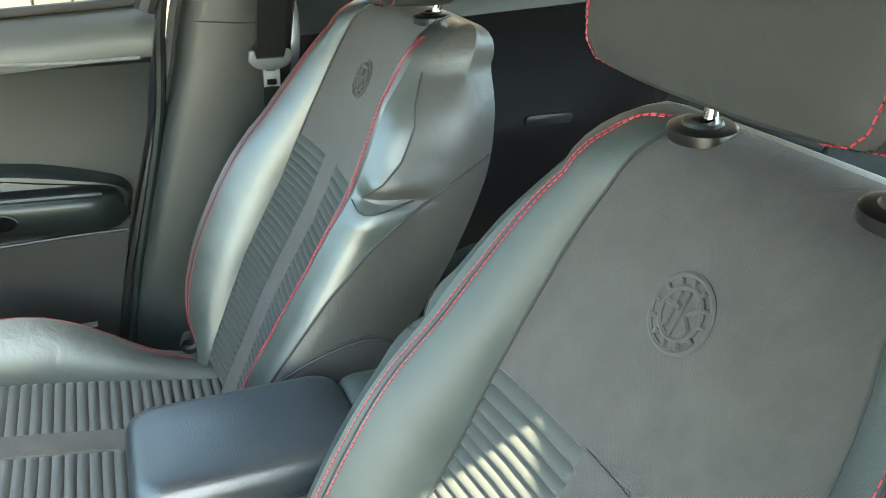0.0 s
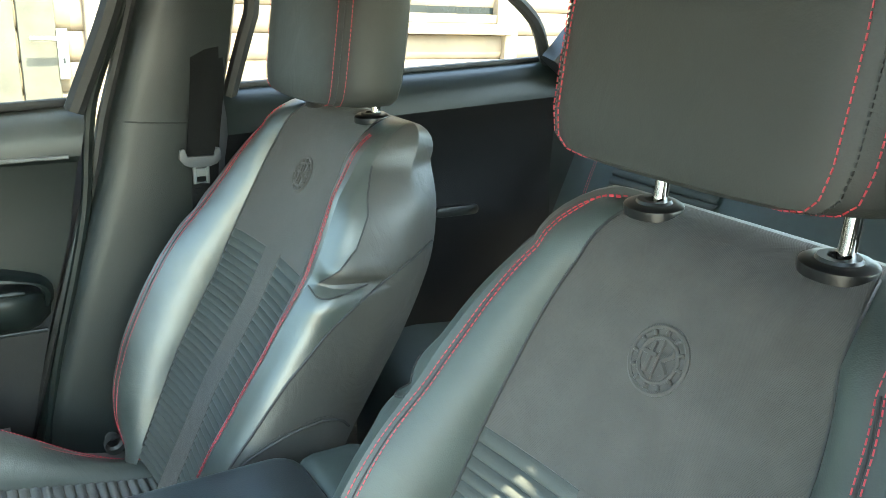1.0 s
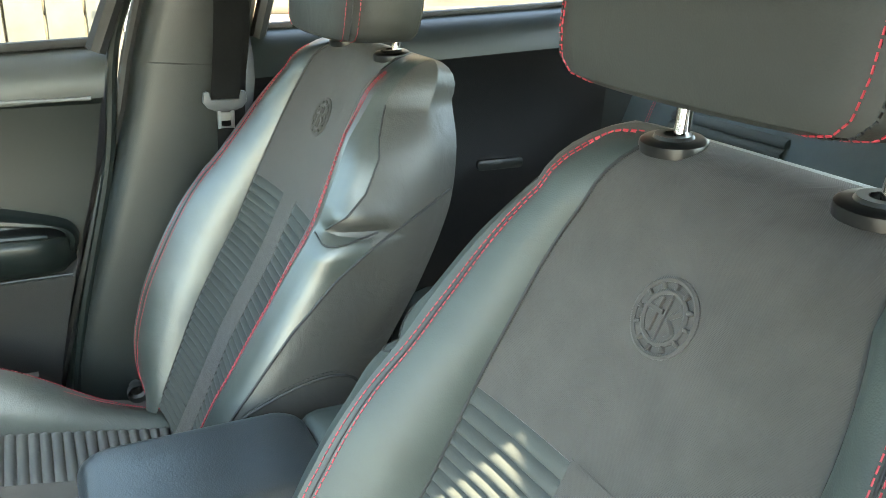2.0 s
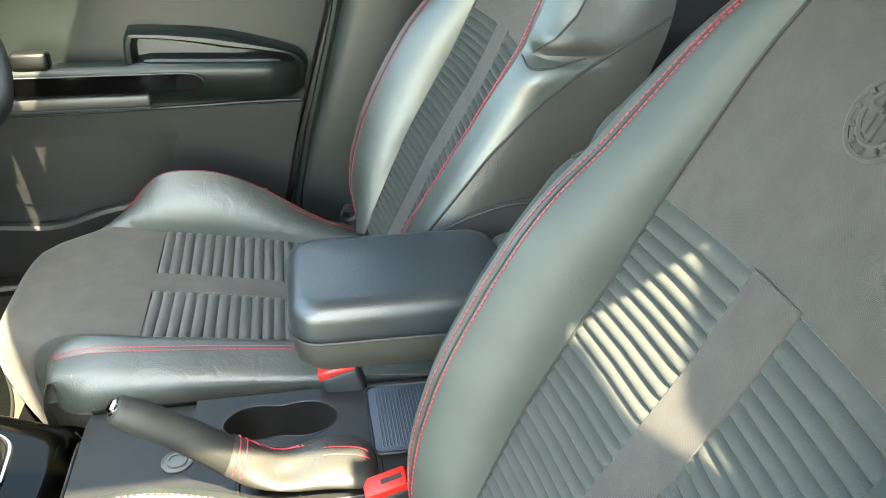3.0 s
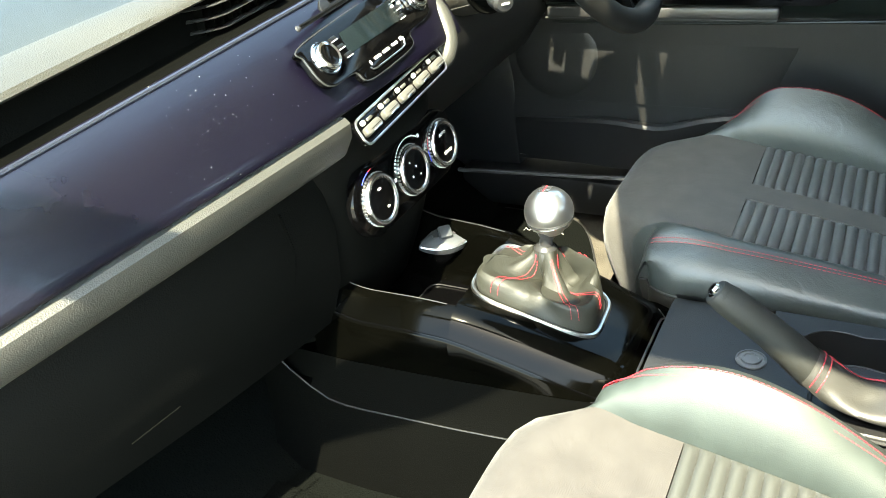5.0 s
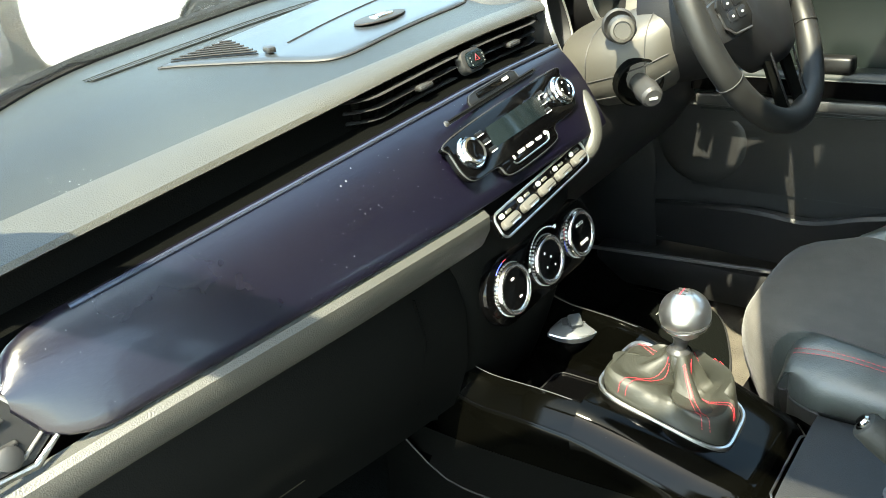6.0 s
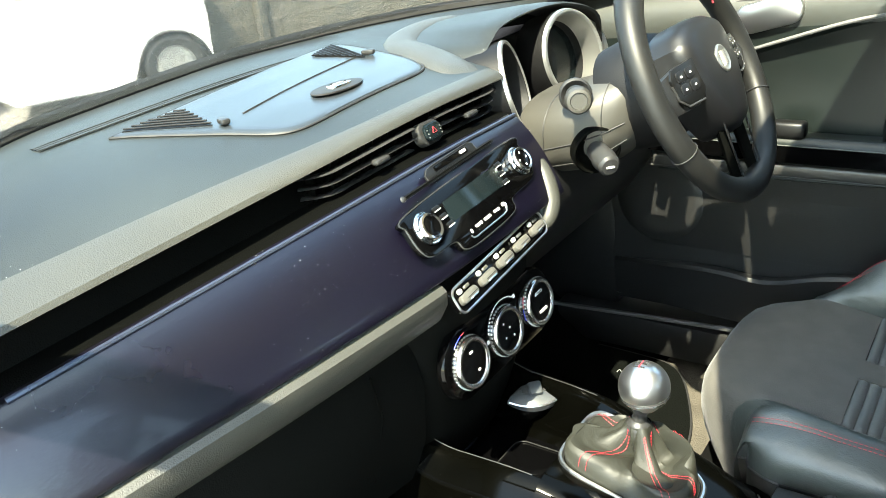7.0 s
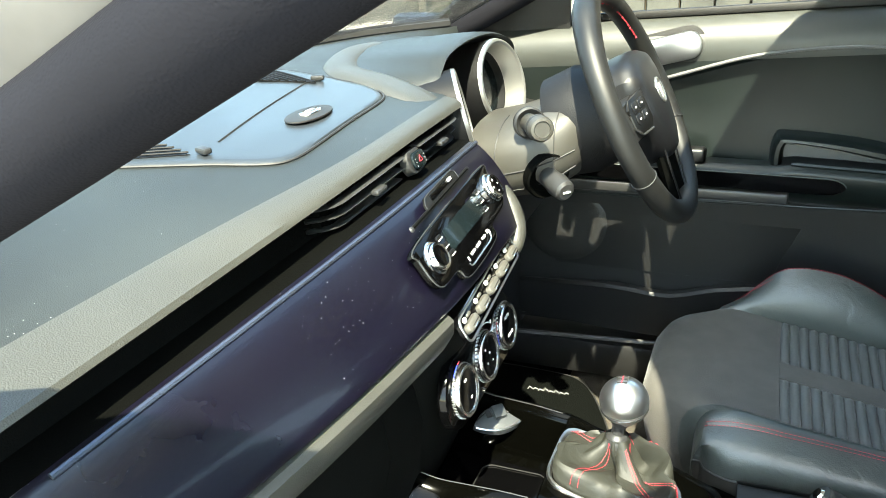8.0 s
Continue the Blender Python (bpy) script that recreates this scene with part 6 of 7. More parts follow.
def build_column(root):
    # knee panel and surround behind the column
    rows = []
    for x in np.linspace(0.165, 0.70, 22):
        rows.append([Vector((x, 0.720, 0.865)), Vector((x, 0.655, 0.855)), Vector((x, 0.605, 0.825)), Vector((x, 0.590, 0.77)), Vector((x, 0.610, 0.70)), Vector((x, 0.66, 0.63)), Vector((x, 0.80, 0.58))])
    part("knee_panel", sheet(rows), HARD_DARK, root, "dark panel below the instruments")
    rows = []
    for y, zc, w, h in ((0.660, 0.845, 0.110, 0.062), (0.610, 0.852, 0.118, 0.066), (0.560, 0.866, 0.118, 0.070), (0.520, 0.880, 0.106, 0.068), (0.492, 0.892, 0.088, 0.058), (0.478, 0.898, 0.066, 0.046), (0.474, 0.900, 0.0, 0.0)):
        rows.append([Vector((0.366 + w * math.copysign(abs(math.cos(a)) ** 0.7, math.cos(a)), y, zc + h * math.copysign(abs(math.sin(a)) ** 0.75, math.sin(a)))) for a in np.linspace(0, 2 * math.pi, 37)[:-1]])
    part("shroud", sheet(rows, close_u=True), SHROUD, root, "grey plastic column shroud")
    ps = [(r[18] + r[19]) / 2 + Vector((-0.0005, 0, 0)) for r in rows[:5]]
    part("shroud_joint", tube(ps, 0.0012, 5), RUBBER, root)
    # panel joints of the shroud
    for k in (1, 3):
        part("panel_joint", tube([rows[k][i] + (rows[k][i] - Vector((0.366, rows[k][i].y, 0.86))).normalized() * 0.0004 for i in range(10, 27)], 0.0010, 5), RUBBER, root)
    part("lower_cheek", tube([rows[k].copy()[21] + Vector((-0.001, 0, 0)) for k in range(5)], 0.0009, 5), RUBBER, root)
    # ignition barrel and key
    m = look((0.262, 0.530, 0.846), (0.10, 0.36, 0.80)) @ Matrix.Rotation(math.pi, 4, "X")
    part("key_recess", lathe([(0.037, -0.010), (0.037, 0.004), (0.0345, 0.006), (0.032, 0.002), (0.029, -0.006), (0, -0.008)], 32, m), DEEP_PLASTIC, root, "black ignition recess")
    m2 = m @ Matrix.Translation((0, 0, 0.0))
    part("ignition_barrel", lathe([(0.015, 0), (0.016, 0.02), (0.018, 0.028), (0.016, 0.05), (0.012, 0.054), (0, 0.055)], 24, m2), LOUVRE, root, "grey ignition barrel")
    part("key_slot", rbox((0, 0, 0.0555), (0.012, 0.003, 0.001), 0, 1, m=m2), WHITE_MARK, root)
    # stalks
    m = look((0.262, 0.560, 0.928), (0.06, 0.44, 0.955)) @ Matrix.Rotation(math.pi, 4, "X")
    st = part("wiper_stalk", lathe([(0.013, 0), (0.013, 0.045), (0.017, 0.048), (0.0185, 0.054), (0.0185, 0.074), (0.016, 0.079), (0.012, 0.080), (0.011, 0.078), (0, 0.078)], 28, m), SHROUD, root, "grey control stalk")
    part("stalk_recess", lathe([(0.024, 0.004), (0.024, 0.012), (0.021, 0.015), (0.018, 0.012), (0.014, 0.008)], 28, m), RUBBER, root, "dark ring round the stalk")
    part("stalk_band", lathe([(0.0187, 0.058), (0.0192, 0.060), (0.0192, 0.064), (0.0187, 0.066)], 28, m), RUBBER, st)
    ps = spline([(0.47, 0.55, 0.93), (0.53, 0.53, 0.945), (0.585, 0.51, 0.955)], 8)
    part("light_stalk", tube(ps, 0.012, 10), GREY_PLASTIC, root)


rooted("steering_column", "grey steering column shroud with stalks and ignition", "steering column", (0.366, 0.6, 0.58), build_column)


WHEEL = Matrix.Translation((0.370, 0.412, 0.938)) @ Matrix.Rotation(radians(64), 4, "X")   # local z towards the driver


def build_wheel(root):
    R = 0.178
    at = lambda a, r=R, h=0.0: WHEEL @ Vector((r * math.cos(a), r * math.sin(a), h))
    n = 96
    rad = [0.0185 + 0.0025 * math.exp(-((((i / n * 360) - 60) % 360 - 0) / 22) ** 2) + 0.0025 * math.exp(-(((i / n * 360) - 120) / 22) ** 2) for i in range(n)]
    part("rim", tube([at(2 * math.pi * i / n) for i in range(n)], rad, 12, True, up=tuple(WHEEL.to_3x3() @ Vector((0, 0, 1))), flat=0.95), GRIP, root, "leather rim")
    for a in (205, 335):
        ps = [at(radians(a), R, 0) + (at(radians(a), R + 0.0186 * math.cos(w), 0.0178 * math.sin(w)) - at(radians(a), R, 0)) * 1.04 for w in np.linspace(0, 2 * math.pi, 17)[:-1]]
        part("rim_joint", tube(ps, 0.0010, 5, True), RUBBER, root)
    # inner red stitching near the top of the rim
    ps = [[at(radians(a), R - 0.0192 + 0.004 * (k % 2), 0.004)for k, a in enumerate(np.linspace(30, 150, 90))]]
    part("red_stitching", stitches(ps, 0.0016, 0.006, 0.0005), THREAD, root, "red thread on the rim")["kind"] = "stuff"
    # hub and airbag cover
    outline = [(-0.082, 0.048), (-0.056, 0.070), (0, 0.078), (0.056, 0.070), (0.082, 0.048), (0.080, -0.01), (0.062, -0.052), (0.036, -0.086), (0, -0.096), (-0.036, -0.086), (-0.062, -0.052), (-0.080, -0.01)]
    pts = [(p.x, p.y) for p in spline([(*p, 0) for p in outline + outline[:1]], 49)][:-1]
    bm = bmesh.new()
    rings = []
    for sc, z in ((1.0, -0.03), (1.0, 0.004), (0.97, 0.016), (0.88, 0.026), (0.7, 0.031), (0.4, 0.034), (0.15, 0.035)):
        rings.append([WHEEL @ Vector((x * sc, y * sc, z)) for x, y in pts])
    sheet(rings, bm, close_u=True)
    bm.faces.new(list(bm.verts)[-len(pts):])
    part("airbag_cover", bm, HUB, root, "smooth black airbag cover")
    m = WHEEL @ Matrix.Translation((0, 0.006, 0.034))
    b = part("badge", lathe([(0.0205, -0.002), (0.0205, 0.002), (0.018, 0.0032), (0.0165, 0.0022), (0, 0.0024)], 32, m), GAUGE_RIM, root, "round chrome badge")
    part("badge_mark", rbox((-0.006, 0, 0.003), (0.008, 0.022, 0.0012), 0, 1, m=m), PALE_MARK, b)
    part("badge_mark", rbox((0.006, 0, 0.003), (0.006, 0.020, 0.0012), 0, 1, m=m), GREY_PLASTIC, b)
    # spokes with their keys
    for s in (-1, 1):
        rows = []
        for u in np.linspace(0, 1, 9):
            x = s * (0.060 + (R - 0.014 - 0.060) * u)
            top, low = 0.030 - 0.014 * u, -0.032 + 0.006 * u
            z = 0.010 - 0.010 * u ** 2
            rows.append([WHEEL @ Vector((x, top, z - 0.016)), WHEEL @ Vector((x, top + 0.002, z)), WHEEL @ Vector((x, (top + low) / 2, z + 0.006)), WHEEL @ Vector((x, low - 0.002, z)), WHEEL @ Vector((x, low, z - 0.016))])
        part("spoke", sheet(rows, close_u=True), HARD_DARK, root, "black side spoke")
        m = WHEEL @ Matrix.Translation((s * 0.100, 0.004, 0.0150)) @ Matrix.Rotation(s * 0.22, 4, "Y")
        shape = [(-0.030, 0.026), (0.022, 0.024), (0.032, 0.012), (0.030, -0.016), (0.016, -0.028), (-0.020, -0.030), (-0.032, -0.018)]
        pad = part("key_pad", slab([(x * s, y) for x, y in (shape if s < 0 else shape[::-1])], 0.004, m, 0.002), COLLAR, root, "black key pad on the spoke")
        for k in range(4):
            part("key", slab(rounded(0.019, 0.015, 0.004), 0.0022, m @ Matrix.Translation((s * (-0.011 + 0.022 * (k % 2)), 0.010 - 0.018 * (k // 2), 0.0034)), 0.001), HUB, pad)
            part("mark", rbox((s * (-0.011 + 0.022 * (k % 2)), 0.010 - 0.018 * (k // 2), 0.0058), (0.0036, 0.0024, 0.0005), 0, 1, m=m), WHITE_MARK, pad)
        part("pad_trim", tube([m @ Vector((s * x, y, 0.003)) for x, y in ((0.034, 0.004), (0.032, -0.017), (0.017, -0.030), (-0.020, -0.032))], 0.0018, 6), LOUVRE, pad, "dark grey lower trim")
    for s in (-1, 1):
        rows = []
        for u in np.linspace(0, 1, 8):
            y = -0.070 - (R - 0.012 - 0.070) * u
            x = s * (0.030 + 0.004 * u)
            rows.append([WHEEL @ Vector((x - 0.010, y, 0.004 - 0.012 * u)), WHEEL @ Vector((x, y, 0.014 - 0.012 * u)), WHEEL @ Vector((x + 0.010, y, 0.004 - 0.012 * u)), WHEEL @ Vector((x, y, -0.006 - 0.008 * u))])
        part("lower_spoke", sheet(rows, close_u=True), DEEP_PLASTIC, root)
        part("spoke_trim", tube([WHEEL @ Vector((s * (0.044 - 0.006 * u), -0.066 - 0.090 * u, 0.016 - 0.010 * u)) for u in np.linspace(0, 1, 8)], 0.0016, 6), HUB, root, "slim black spoke trim")
    ps = [(0.366, 0.535, 0.893), (0.367, 0.49, 0.910), tuple(WHEEL @ Vector((0, 0, -0.03)))]
    part("hub_boss", tube(ps, [0.080, 0.086, 0.070], 28), REAR_CARD, root, "dark boss behind the wheel")


rooted("steering_wheel", "black leather steering wheel with red stitching and badge", "steering wheel", tuple(WHEEL.translation), build_wheel)


# ---------------------------------------------------------------- centre console
def ring_plate(outer, inner, bm):
    """A flat plate with a hole: outer and inner loops with equal counts."""
    return sheet([outer, inner], bm, close_u=True)


def build_console(root):
    # gloss front part: falls towards the rear, and runs on as two rails to the dashboard
    top_z = smooth_table([0.205, 0.215, 0.225, 0.245, 0.285, 0.35, 0.445, 0.50, 0.58, 0.62, 0.655, 0.70], [0.425, 0.437, 0.462, 0.474, 0.486, 0.508, 0.538, 0.543, 0.545, 0.556, 0.585, 0.60], 0.010)
    half = table([0.215, 0.24, 0.30, 0.45, 0.60], [0.088, 0.100, 0.108, 0.122, 0.132])
    def flank(s, y):
        """The outer side of the gloss part from its foot over the lip to the shoulder."""
        z, w, lo = top_z(y), half(y), 0.44
        ps = [(w + 0.012, lo), (w + 0.0065, max(z - 0.036, lo)), (w + 0.0055, max(z - 0.0335, lo)), (w + 0.0035, max(z - 0.031, lo)), (w - 0.003, max(z - 0.0215, lo)), (w - 0.010, max(z - 0.0115, lo)), (w - 0.0185, z - 0.004), (w - 0.028, z)]
        return [Vector((s * x, y, zz)) for x, zz in ps]
    rows = []
    for y in (0.213, 0.217, 0.225, 0.24, 0.255, 0.27, 0.29, 0.31, 0.335, 0.36, 0.385, 0.41, 0.43, 0.450):
        rows.append(flank(-1, y) + [Vector((x * (half(y) - 0.04), y, top_z(y) + 0.001)) for x in np.linspace(-1, 1, 7)] + flank(1, y)[::-1])
    part("gloss_top", sheet(rows), CONSOLE_GLOSS, root, "gloss black gear surround")
    near, rim = rows[3], rows[2]
    part("chrome_edge", tube([near[1] + Vector((-0.001, 0, 0)), rim[5] + Vector((0, -0.006, 0.001)), rim[7] + Vector((0, -0.006, 0.001)), *[r + Vector((0, 0, 0.001)) for r in rim[8:15]], rim[15], rim[17], near[21]], 0.0016, 6), SATIN, root, "thin silver edge")
    for s in (-1, 1):
        rr = []
        for y in np.linspace(0.450, 0.655, 18):
            w, z = half(y), top_z(y)
            rr.append(flank(s, y) + [Vector((s * (w - 0.033), y, z - 0.003)), Vector((s * (w - 0.037), y, z - 0.012)), Vector((s * (w - 0.042), y, z - 0.040)), Vector((s * (w - 0.052), y, 0.462)), Vector((s * (w - 0.070), y, 0.456))])
        part("rail", sheet(rr), CONSOLE_GLOSS, root, "gloss black console rail")
        part("rail_edge", tube([r[7] + Vector((0, 0, 0.0004)) for r in rr[1:]], 0.0008, 6), LOUVRE, root, "pale inner edge of the rail")
        part("lip_line", tube([rows[k][3 if s < 0 else -4] + Vector((s * 0.0006, 0, 0)) for k in range(4, 14)] + [r[3] + Vector((s * 0.0006, 0, 0)) for r in rr[1:]], 0.0013, 6), GLOSS, root, "rounded lip along the console")
    part("pocket_floor", rbox((0, 0.55, 0.452), (0.20, 0.22, 0.01), 0.002, 1), GLOSS, root)
    well = rounded(0.112, 0.098, 0.016)
    part("pocket_mat", slab(well, 0.004, Matrix.Translation((-0.012, 0.520, 0.4575)), 0.001), GLOSS, root, "black mat in the console pocket")
    part("mat_outline", tube([Vector((x - 0.012, y + 0.520, 0.462)) for x, y in well], 0.0011, 6, True), HARD_DARK, root)
    part("pocket_wall", sheet([[Vector((x, 0.4495, top_z(0.4495) + 0.0005)), Vector((x, 0.453, 0.536)), Vector((x, 0.458, 0.52)), Vector((x, 0.466, 0.455))] for x in np.linspace(-0.095, 0.095, 6)]), CONSOLE_GLOSS, root)
    for s in (-1, 1):
        rr = []
        for y in np.linspace(0.215, 0.76, 20):
            w = half(y) + 0.012
            rr.append([Vector((s * w, y, 0.447)), Vector((s * (w + 0.004), y, 0.40)), Vector((s * (w + 0.012), y, 0.372 + 0.10 * max((y - 0.63) / 0.13, 0) ** 1.5)), Vector((s * (w + 0.016), y, 0.34)), Vector((s * (w + 0.035), y, 0.225))])
        # both strips are coloured near black in place of the footwell shade
        part("side_panel", sheet([r[:3] for r in rr]), DEEP_PLASTIC, root, "matt console side, near-black to hold its shade")
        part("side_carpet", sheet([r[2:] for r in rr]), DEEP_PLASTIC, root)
        part("side_line", tube([r[2] + Vector((s * 0.001, 0, 0)) for r in rr], 0.0013, 6), HARD_DARK, root, "raised edge line")
    # rear tunnel top, with cup holes and tray let in
    zt = 0.478
    stad = []
    for a in np.linspace(0, 2 * math.pi, 49)[:-1]:
        cy = -0.020
        x, y = 0.036 * math.cos(a), 0.070 * math.sin(a)
        waist = 1 - 0.14 * math.exp(-(y / 0.016) ** 2)
        sq = (abs(math.cos(a)) ** 4 + abs(math.sin(a)) ** 4) ** 0.25
        stad.append((0.042 + x * waist / max(sq, 0.6) * 0.92, cy + y))
    outer = []
    for a, p in zip(np.linspace(0, 2 * math.pi, 49)[:-1], stad):
        c, s_ = math.cos(a), math.sin(a)
        k = 1 / max(abs(c) / 1.0, abs(s_) / 1.0)
        outer.append((min(max(c * k, -1), 1) * 0.0975 + 0.0, -0.020 + min(max(s_ * k, -1), 1) * 0.105))
    bm = ring_plate([Vector((x, y, zt)) for x, y in outer], [Vector((x, y, zt)) for x, y in stad], bmesh.new())
    bm.verts.ensure_lookup_table()
    sheet([[Vector((x, y, zt)) for x, y in stad], [Vector((0.042 + (x - 0.042) * 0.94, -0.02 + (y + 0.02) * 0.96, zt - 0.055)) for x, y in stad]], bm, close_u=True)
    bm.faces.new([bm.verts.new(Vector((0.042 + (x - 0.042) * 0.94, -0.02 + (y + 0.02) * 0.96, zt - 0.055))) for x, y in stad])
    part("cup_tray", bm, HARD_DARK, root, "dark console top with two cup holes")
    part("cup_rim", tube([Vector((x, y, zt + 0.0004)) for x, y in stad], 0.0010, 6, True), LOUVRE, root, "thin grey rim")
    rows = [[Vector((x, y, zt - 0.006 * (abs(x) / 0.0975) ** 6)) for x in np.linspace(-0.0975, 0.0975, 9)] for y in np.linspace(0.085, 0.214, 5)]
    part("front_deck", sheet(rows), HARD_DARK, root)
    rows = [[Vector((x, y, zt)) for x in np.linspace(-0.0975, 0.0975, 9)] for y in np.linspace(-0.42, -0.125, 6)]
    part("rear_deck", sheet(rows), HARD_DARK, root)
    for s in (-1, 1):
        part("tunnel_side", sheet([[Vector((s * 0.0975, y, zt)), Vector((s * 0.108, y, zt - 0.012)), Vector((s * 0.120, y, 0.40)), Vector((s * 0.15, y, 0.225))] for y in np.linspace(-0.42, 0.215, 12)]), HARD_DARK, root)
    tray = part("rear_tray", slab(rounded(0.122, 0.086, 0.010), 0.004, Matrix.Translation((0.022, -0.172, zt)), 0.001), DASH_BLUE, root, "blue-grey ribbed tray mat")
    for k in range(17):
        part("mat_rib", rbox((0.022, -0.206 + 0.0042 * k, zt + 0.005), (0.108, 0.0018, 0.0016), 0.0004, 1), DASH_BLUE, tray)
    part("tray_lip", tube([Vector((0.022 + x, -0.172 + y, zt + 0.004)) for x, y in rounded(0.126, 0.090, 0.011)], 0.0022, 6, True), HARD_DARK, root)
    part("socket_cap", lathe([(0.018, 0), (0.018, 0.002), (0.0155, 0.003), (0.0150, 0.0015), (0.0120, 0.0015), (0.0115, 0.004), (0.0085, 0.0045), (0.0080, 0.003), (0, 0.0035)], 28, Matrix.Translation((-0.012, 0.098, zt))), GREY_PLASTIC, root, "round ringed socket cap")
    # shell-shaped ashtray lid in the pocket
    m = Matrix.Translation((0.082, 0.556, 0.512)) @ Matrix.Rotation(radians(-48), 4, "Z") @ Matrix.Rotation(radians(26), 4, "X")
    leaf = [(0.044 * t, 0.024 * (1 - t * t) ** 0.9) for t in np.linspace(-1, 1, 17)] + [(0.044 * t, -0.020 * (1 - t * t) ** 0.9) for t in np.linspace(1, -1, 17)[1:-1]]
    lid = part("ashtray_lid", slab(leaf, 0.013, m @ Matrix.Translation((0, 0, 0.001)), 0.004), ASH_GREY, root, "pale grey leaf-shaped ashtray lid")
    part("lid_groove", tube([m @ Vector((0.040 * t, 0.004 + 0.013 * (1 - t * t), 0.0140)) for t in np.linspace(-1, 1, 15)], 0.0011, 6), RUBBER, lid)
    part("lid_rim", tube([m @ Vector((0.042 * t, -0.004 - 0.014 * (1 - t * t), 0.0125)) for t in np.linspace(-1, 1, 15)], 0.0014, 6), SATIN, lid, "bright rim")
    part("lid_grip", rbox((0.0, 0.010, 0.017), (0.020, 0.022, 0.008), 0.003, 2, m=m), ASH_GREY, lid, "raised sliding grip")
    for x in (-0.016, 0.016):
        part("lid_notch", rbox((x, 0.012, 0.0142), (0.009, 0.014, 0.003), 0.001, 1, m=m), RUBBER, lid)
    part("lid_base", rbox((0, 0, -0.030), (0.060, 0.026, 0.060), 0.008, 2, m=m), GLOSS, root, "black foot under the ashtray lid")


ASH_GREY = material("grey_metal_lid", (0.050, 0.054, 0.057), 0.38, metal=0.3)
DASH_BLUE = material("blue_grey_mat", (0.045, 0.055, 0.075), 0.6, grain=0.3, grain_size=0.002)
rooted("centre_console", "gloss black and matt centre console with cup holes", "console", (0, 0.1, 0.23), build_console)

GEAR_RING = [Vector(p) for p in ((-0.062, 0.448, 0.537), (0.064, 0.444, 0.541), (0.050, 0.290, 0.485), (-0.048, 0.284, 0.485))]


def build_gear(root):
    n = 64
    c = sum(GEAR_RING, Vector()) / 4
    def edge(a):
        """The rounded frame round the boot."""
        d = Vector((math.cos(a), math.sin(a)))
        k = (abs(d.x) ** 5 + abs(d.y) ** 5) ** -0.2
        u, v = (d.x * k + 1) / 2, (d.y * k + 1) / 2
        rear, front = GEAR_RING[3].lerp(GEAR_RING[2], u), GEAR_RING[0].lerp(GEAR_RING[1], u)
        return rear.lerp(front, v)
    ang = [2 * math.pi * i / n for i in range(n)]
    mid = lambda a, g: c + (edge(a) - c) * g
    part("boot_frame", sheet([[mid(a, g) + Vector((0, 0, dz)) for a in ang] for g, dz in ((1.075, -0.002), (1.075, 0.004), (1.06, 0.0065), (1.025, 0.0065), (1.00, 0.004), (0.99, -0.002))], close_u=True), SATIN, root, "satin silver boot frame")
    tip = Vector((0.029, 0.372, 0.566))
    rows = []
    for k in range(25):
        f = k / 24
        # leather stands up from the frame, slumps, then gathers to the collar
        inward = float(np.interp(f, [0, 0.08, 0.18, 0.30, 0.50, 0.70, 0.86, 1.0], [0.02, 0.0, 0.02, 0.11, 0.38, 0.66, 0.86, 1.0]))
        rise = float(np.interp(f, [0, 0.08, 0.18, 0.30, 0.50, 0.70, 0.86, 1.0], [0.0, 0.26, 0.46, 0.50, 0.36, 0.38, 0.66, 1.0]))
        amp = math.sin(math.pi * f) ** 0.8
        row = []
        for a in ang:
            e = edge(a)
            # the forward and far sides stand higher than the slumped near side
            tall = 1 + 0.75 * max(math.cos(a - 2.2), 0) ** 2 * math.sin(math.pi * min(f / 0.62, 1)) + 0.85 * max(math.cos(a + 0.5), 0) ** 4 * math.sin(math.pi * min(f / 0.62, 1))
            p = e.lerp(tip + Vector((0.016 * math.cos(a), 0.016 * math.sin(a), 0)), inward)
            crease = 0.009 * math.sin(3 * a + 0.6 + 3.2 * f) + 0.008 * math.sin(4 * a + 1.9 - 4.5 * f) + 0.004 * math.sin(7 * a + 6 * f)
            crease = crease * 0.85 - 0.013 * max(math.sin(2 * a + 0.9 + 1.8 * f), 0) ** 7 - 0.010 * max(math.sin(3 * a - 0.6 - 1.2 * f), 0) ** 9
            if f < 0.35:
                crease = min(crease, 0.0015)
            out = Vector((math.cos(a), math.sin(a), 0.35))
            row.append(Vector((p.x, p.y, e.z + 0.002 + (tip.z - e.z) * min(rise * tall, 1.0))) + out * (crease * amp - 0.003 * amp))
        rows.append(row)
    part("boot", sheet(rows, close_u=True), BOOT, root, "creased leather gear boot")
    lines = []
    for i in (8, 26, 38, 46, 57):
        for d in (0, 1):
            lines.append([rows[k][(i + d) % n].lerp(rows[k][(i + d + 1) % n], 0.3) + Vector((0.001 * math.cos(ang[i]), 0.001 * math.sin(ang[i]), 0.0014)) for k in range(2, 24)])
    part("red_stitching", stitches(lines, 0.0005, 0.0030, 0.0014), THREAD, root, "double rows of red thread")["kind"] = "stuff"
    d = (Vector((0.034, 0.366, 0.619)) - tip).normalized()
    m = Matrix.Translation(tip) @ d.to_track_quat("Z", "Y").to_matrix().to_4x4()
    part("collar", lathe([(0.0165, -0.012), (0.0165, -0.002), (0.0140, 0.003), (0.0095, 0.006), (0.0090, 0.016), (0.0115, 0.020), (0.0150, 0.027), (0.0140, 0.034)], 28, m), LOUVRE, root, "dark gear lever collar")
    R = 0.0325
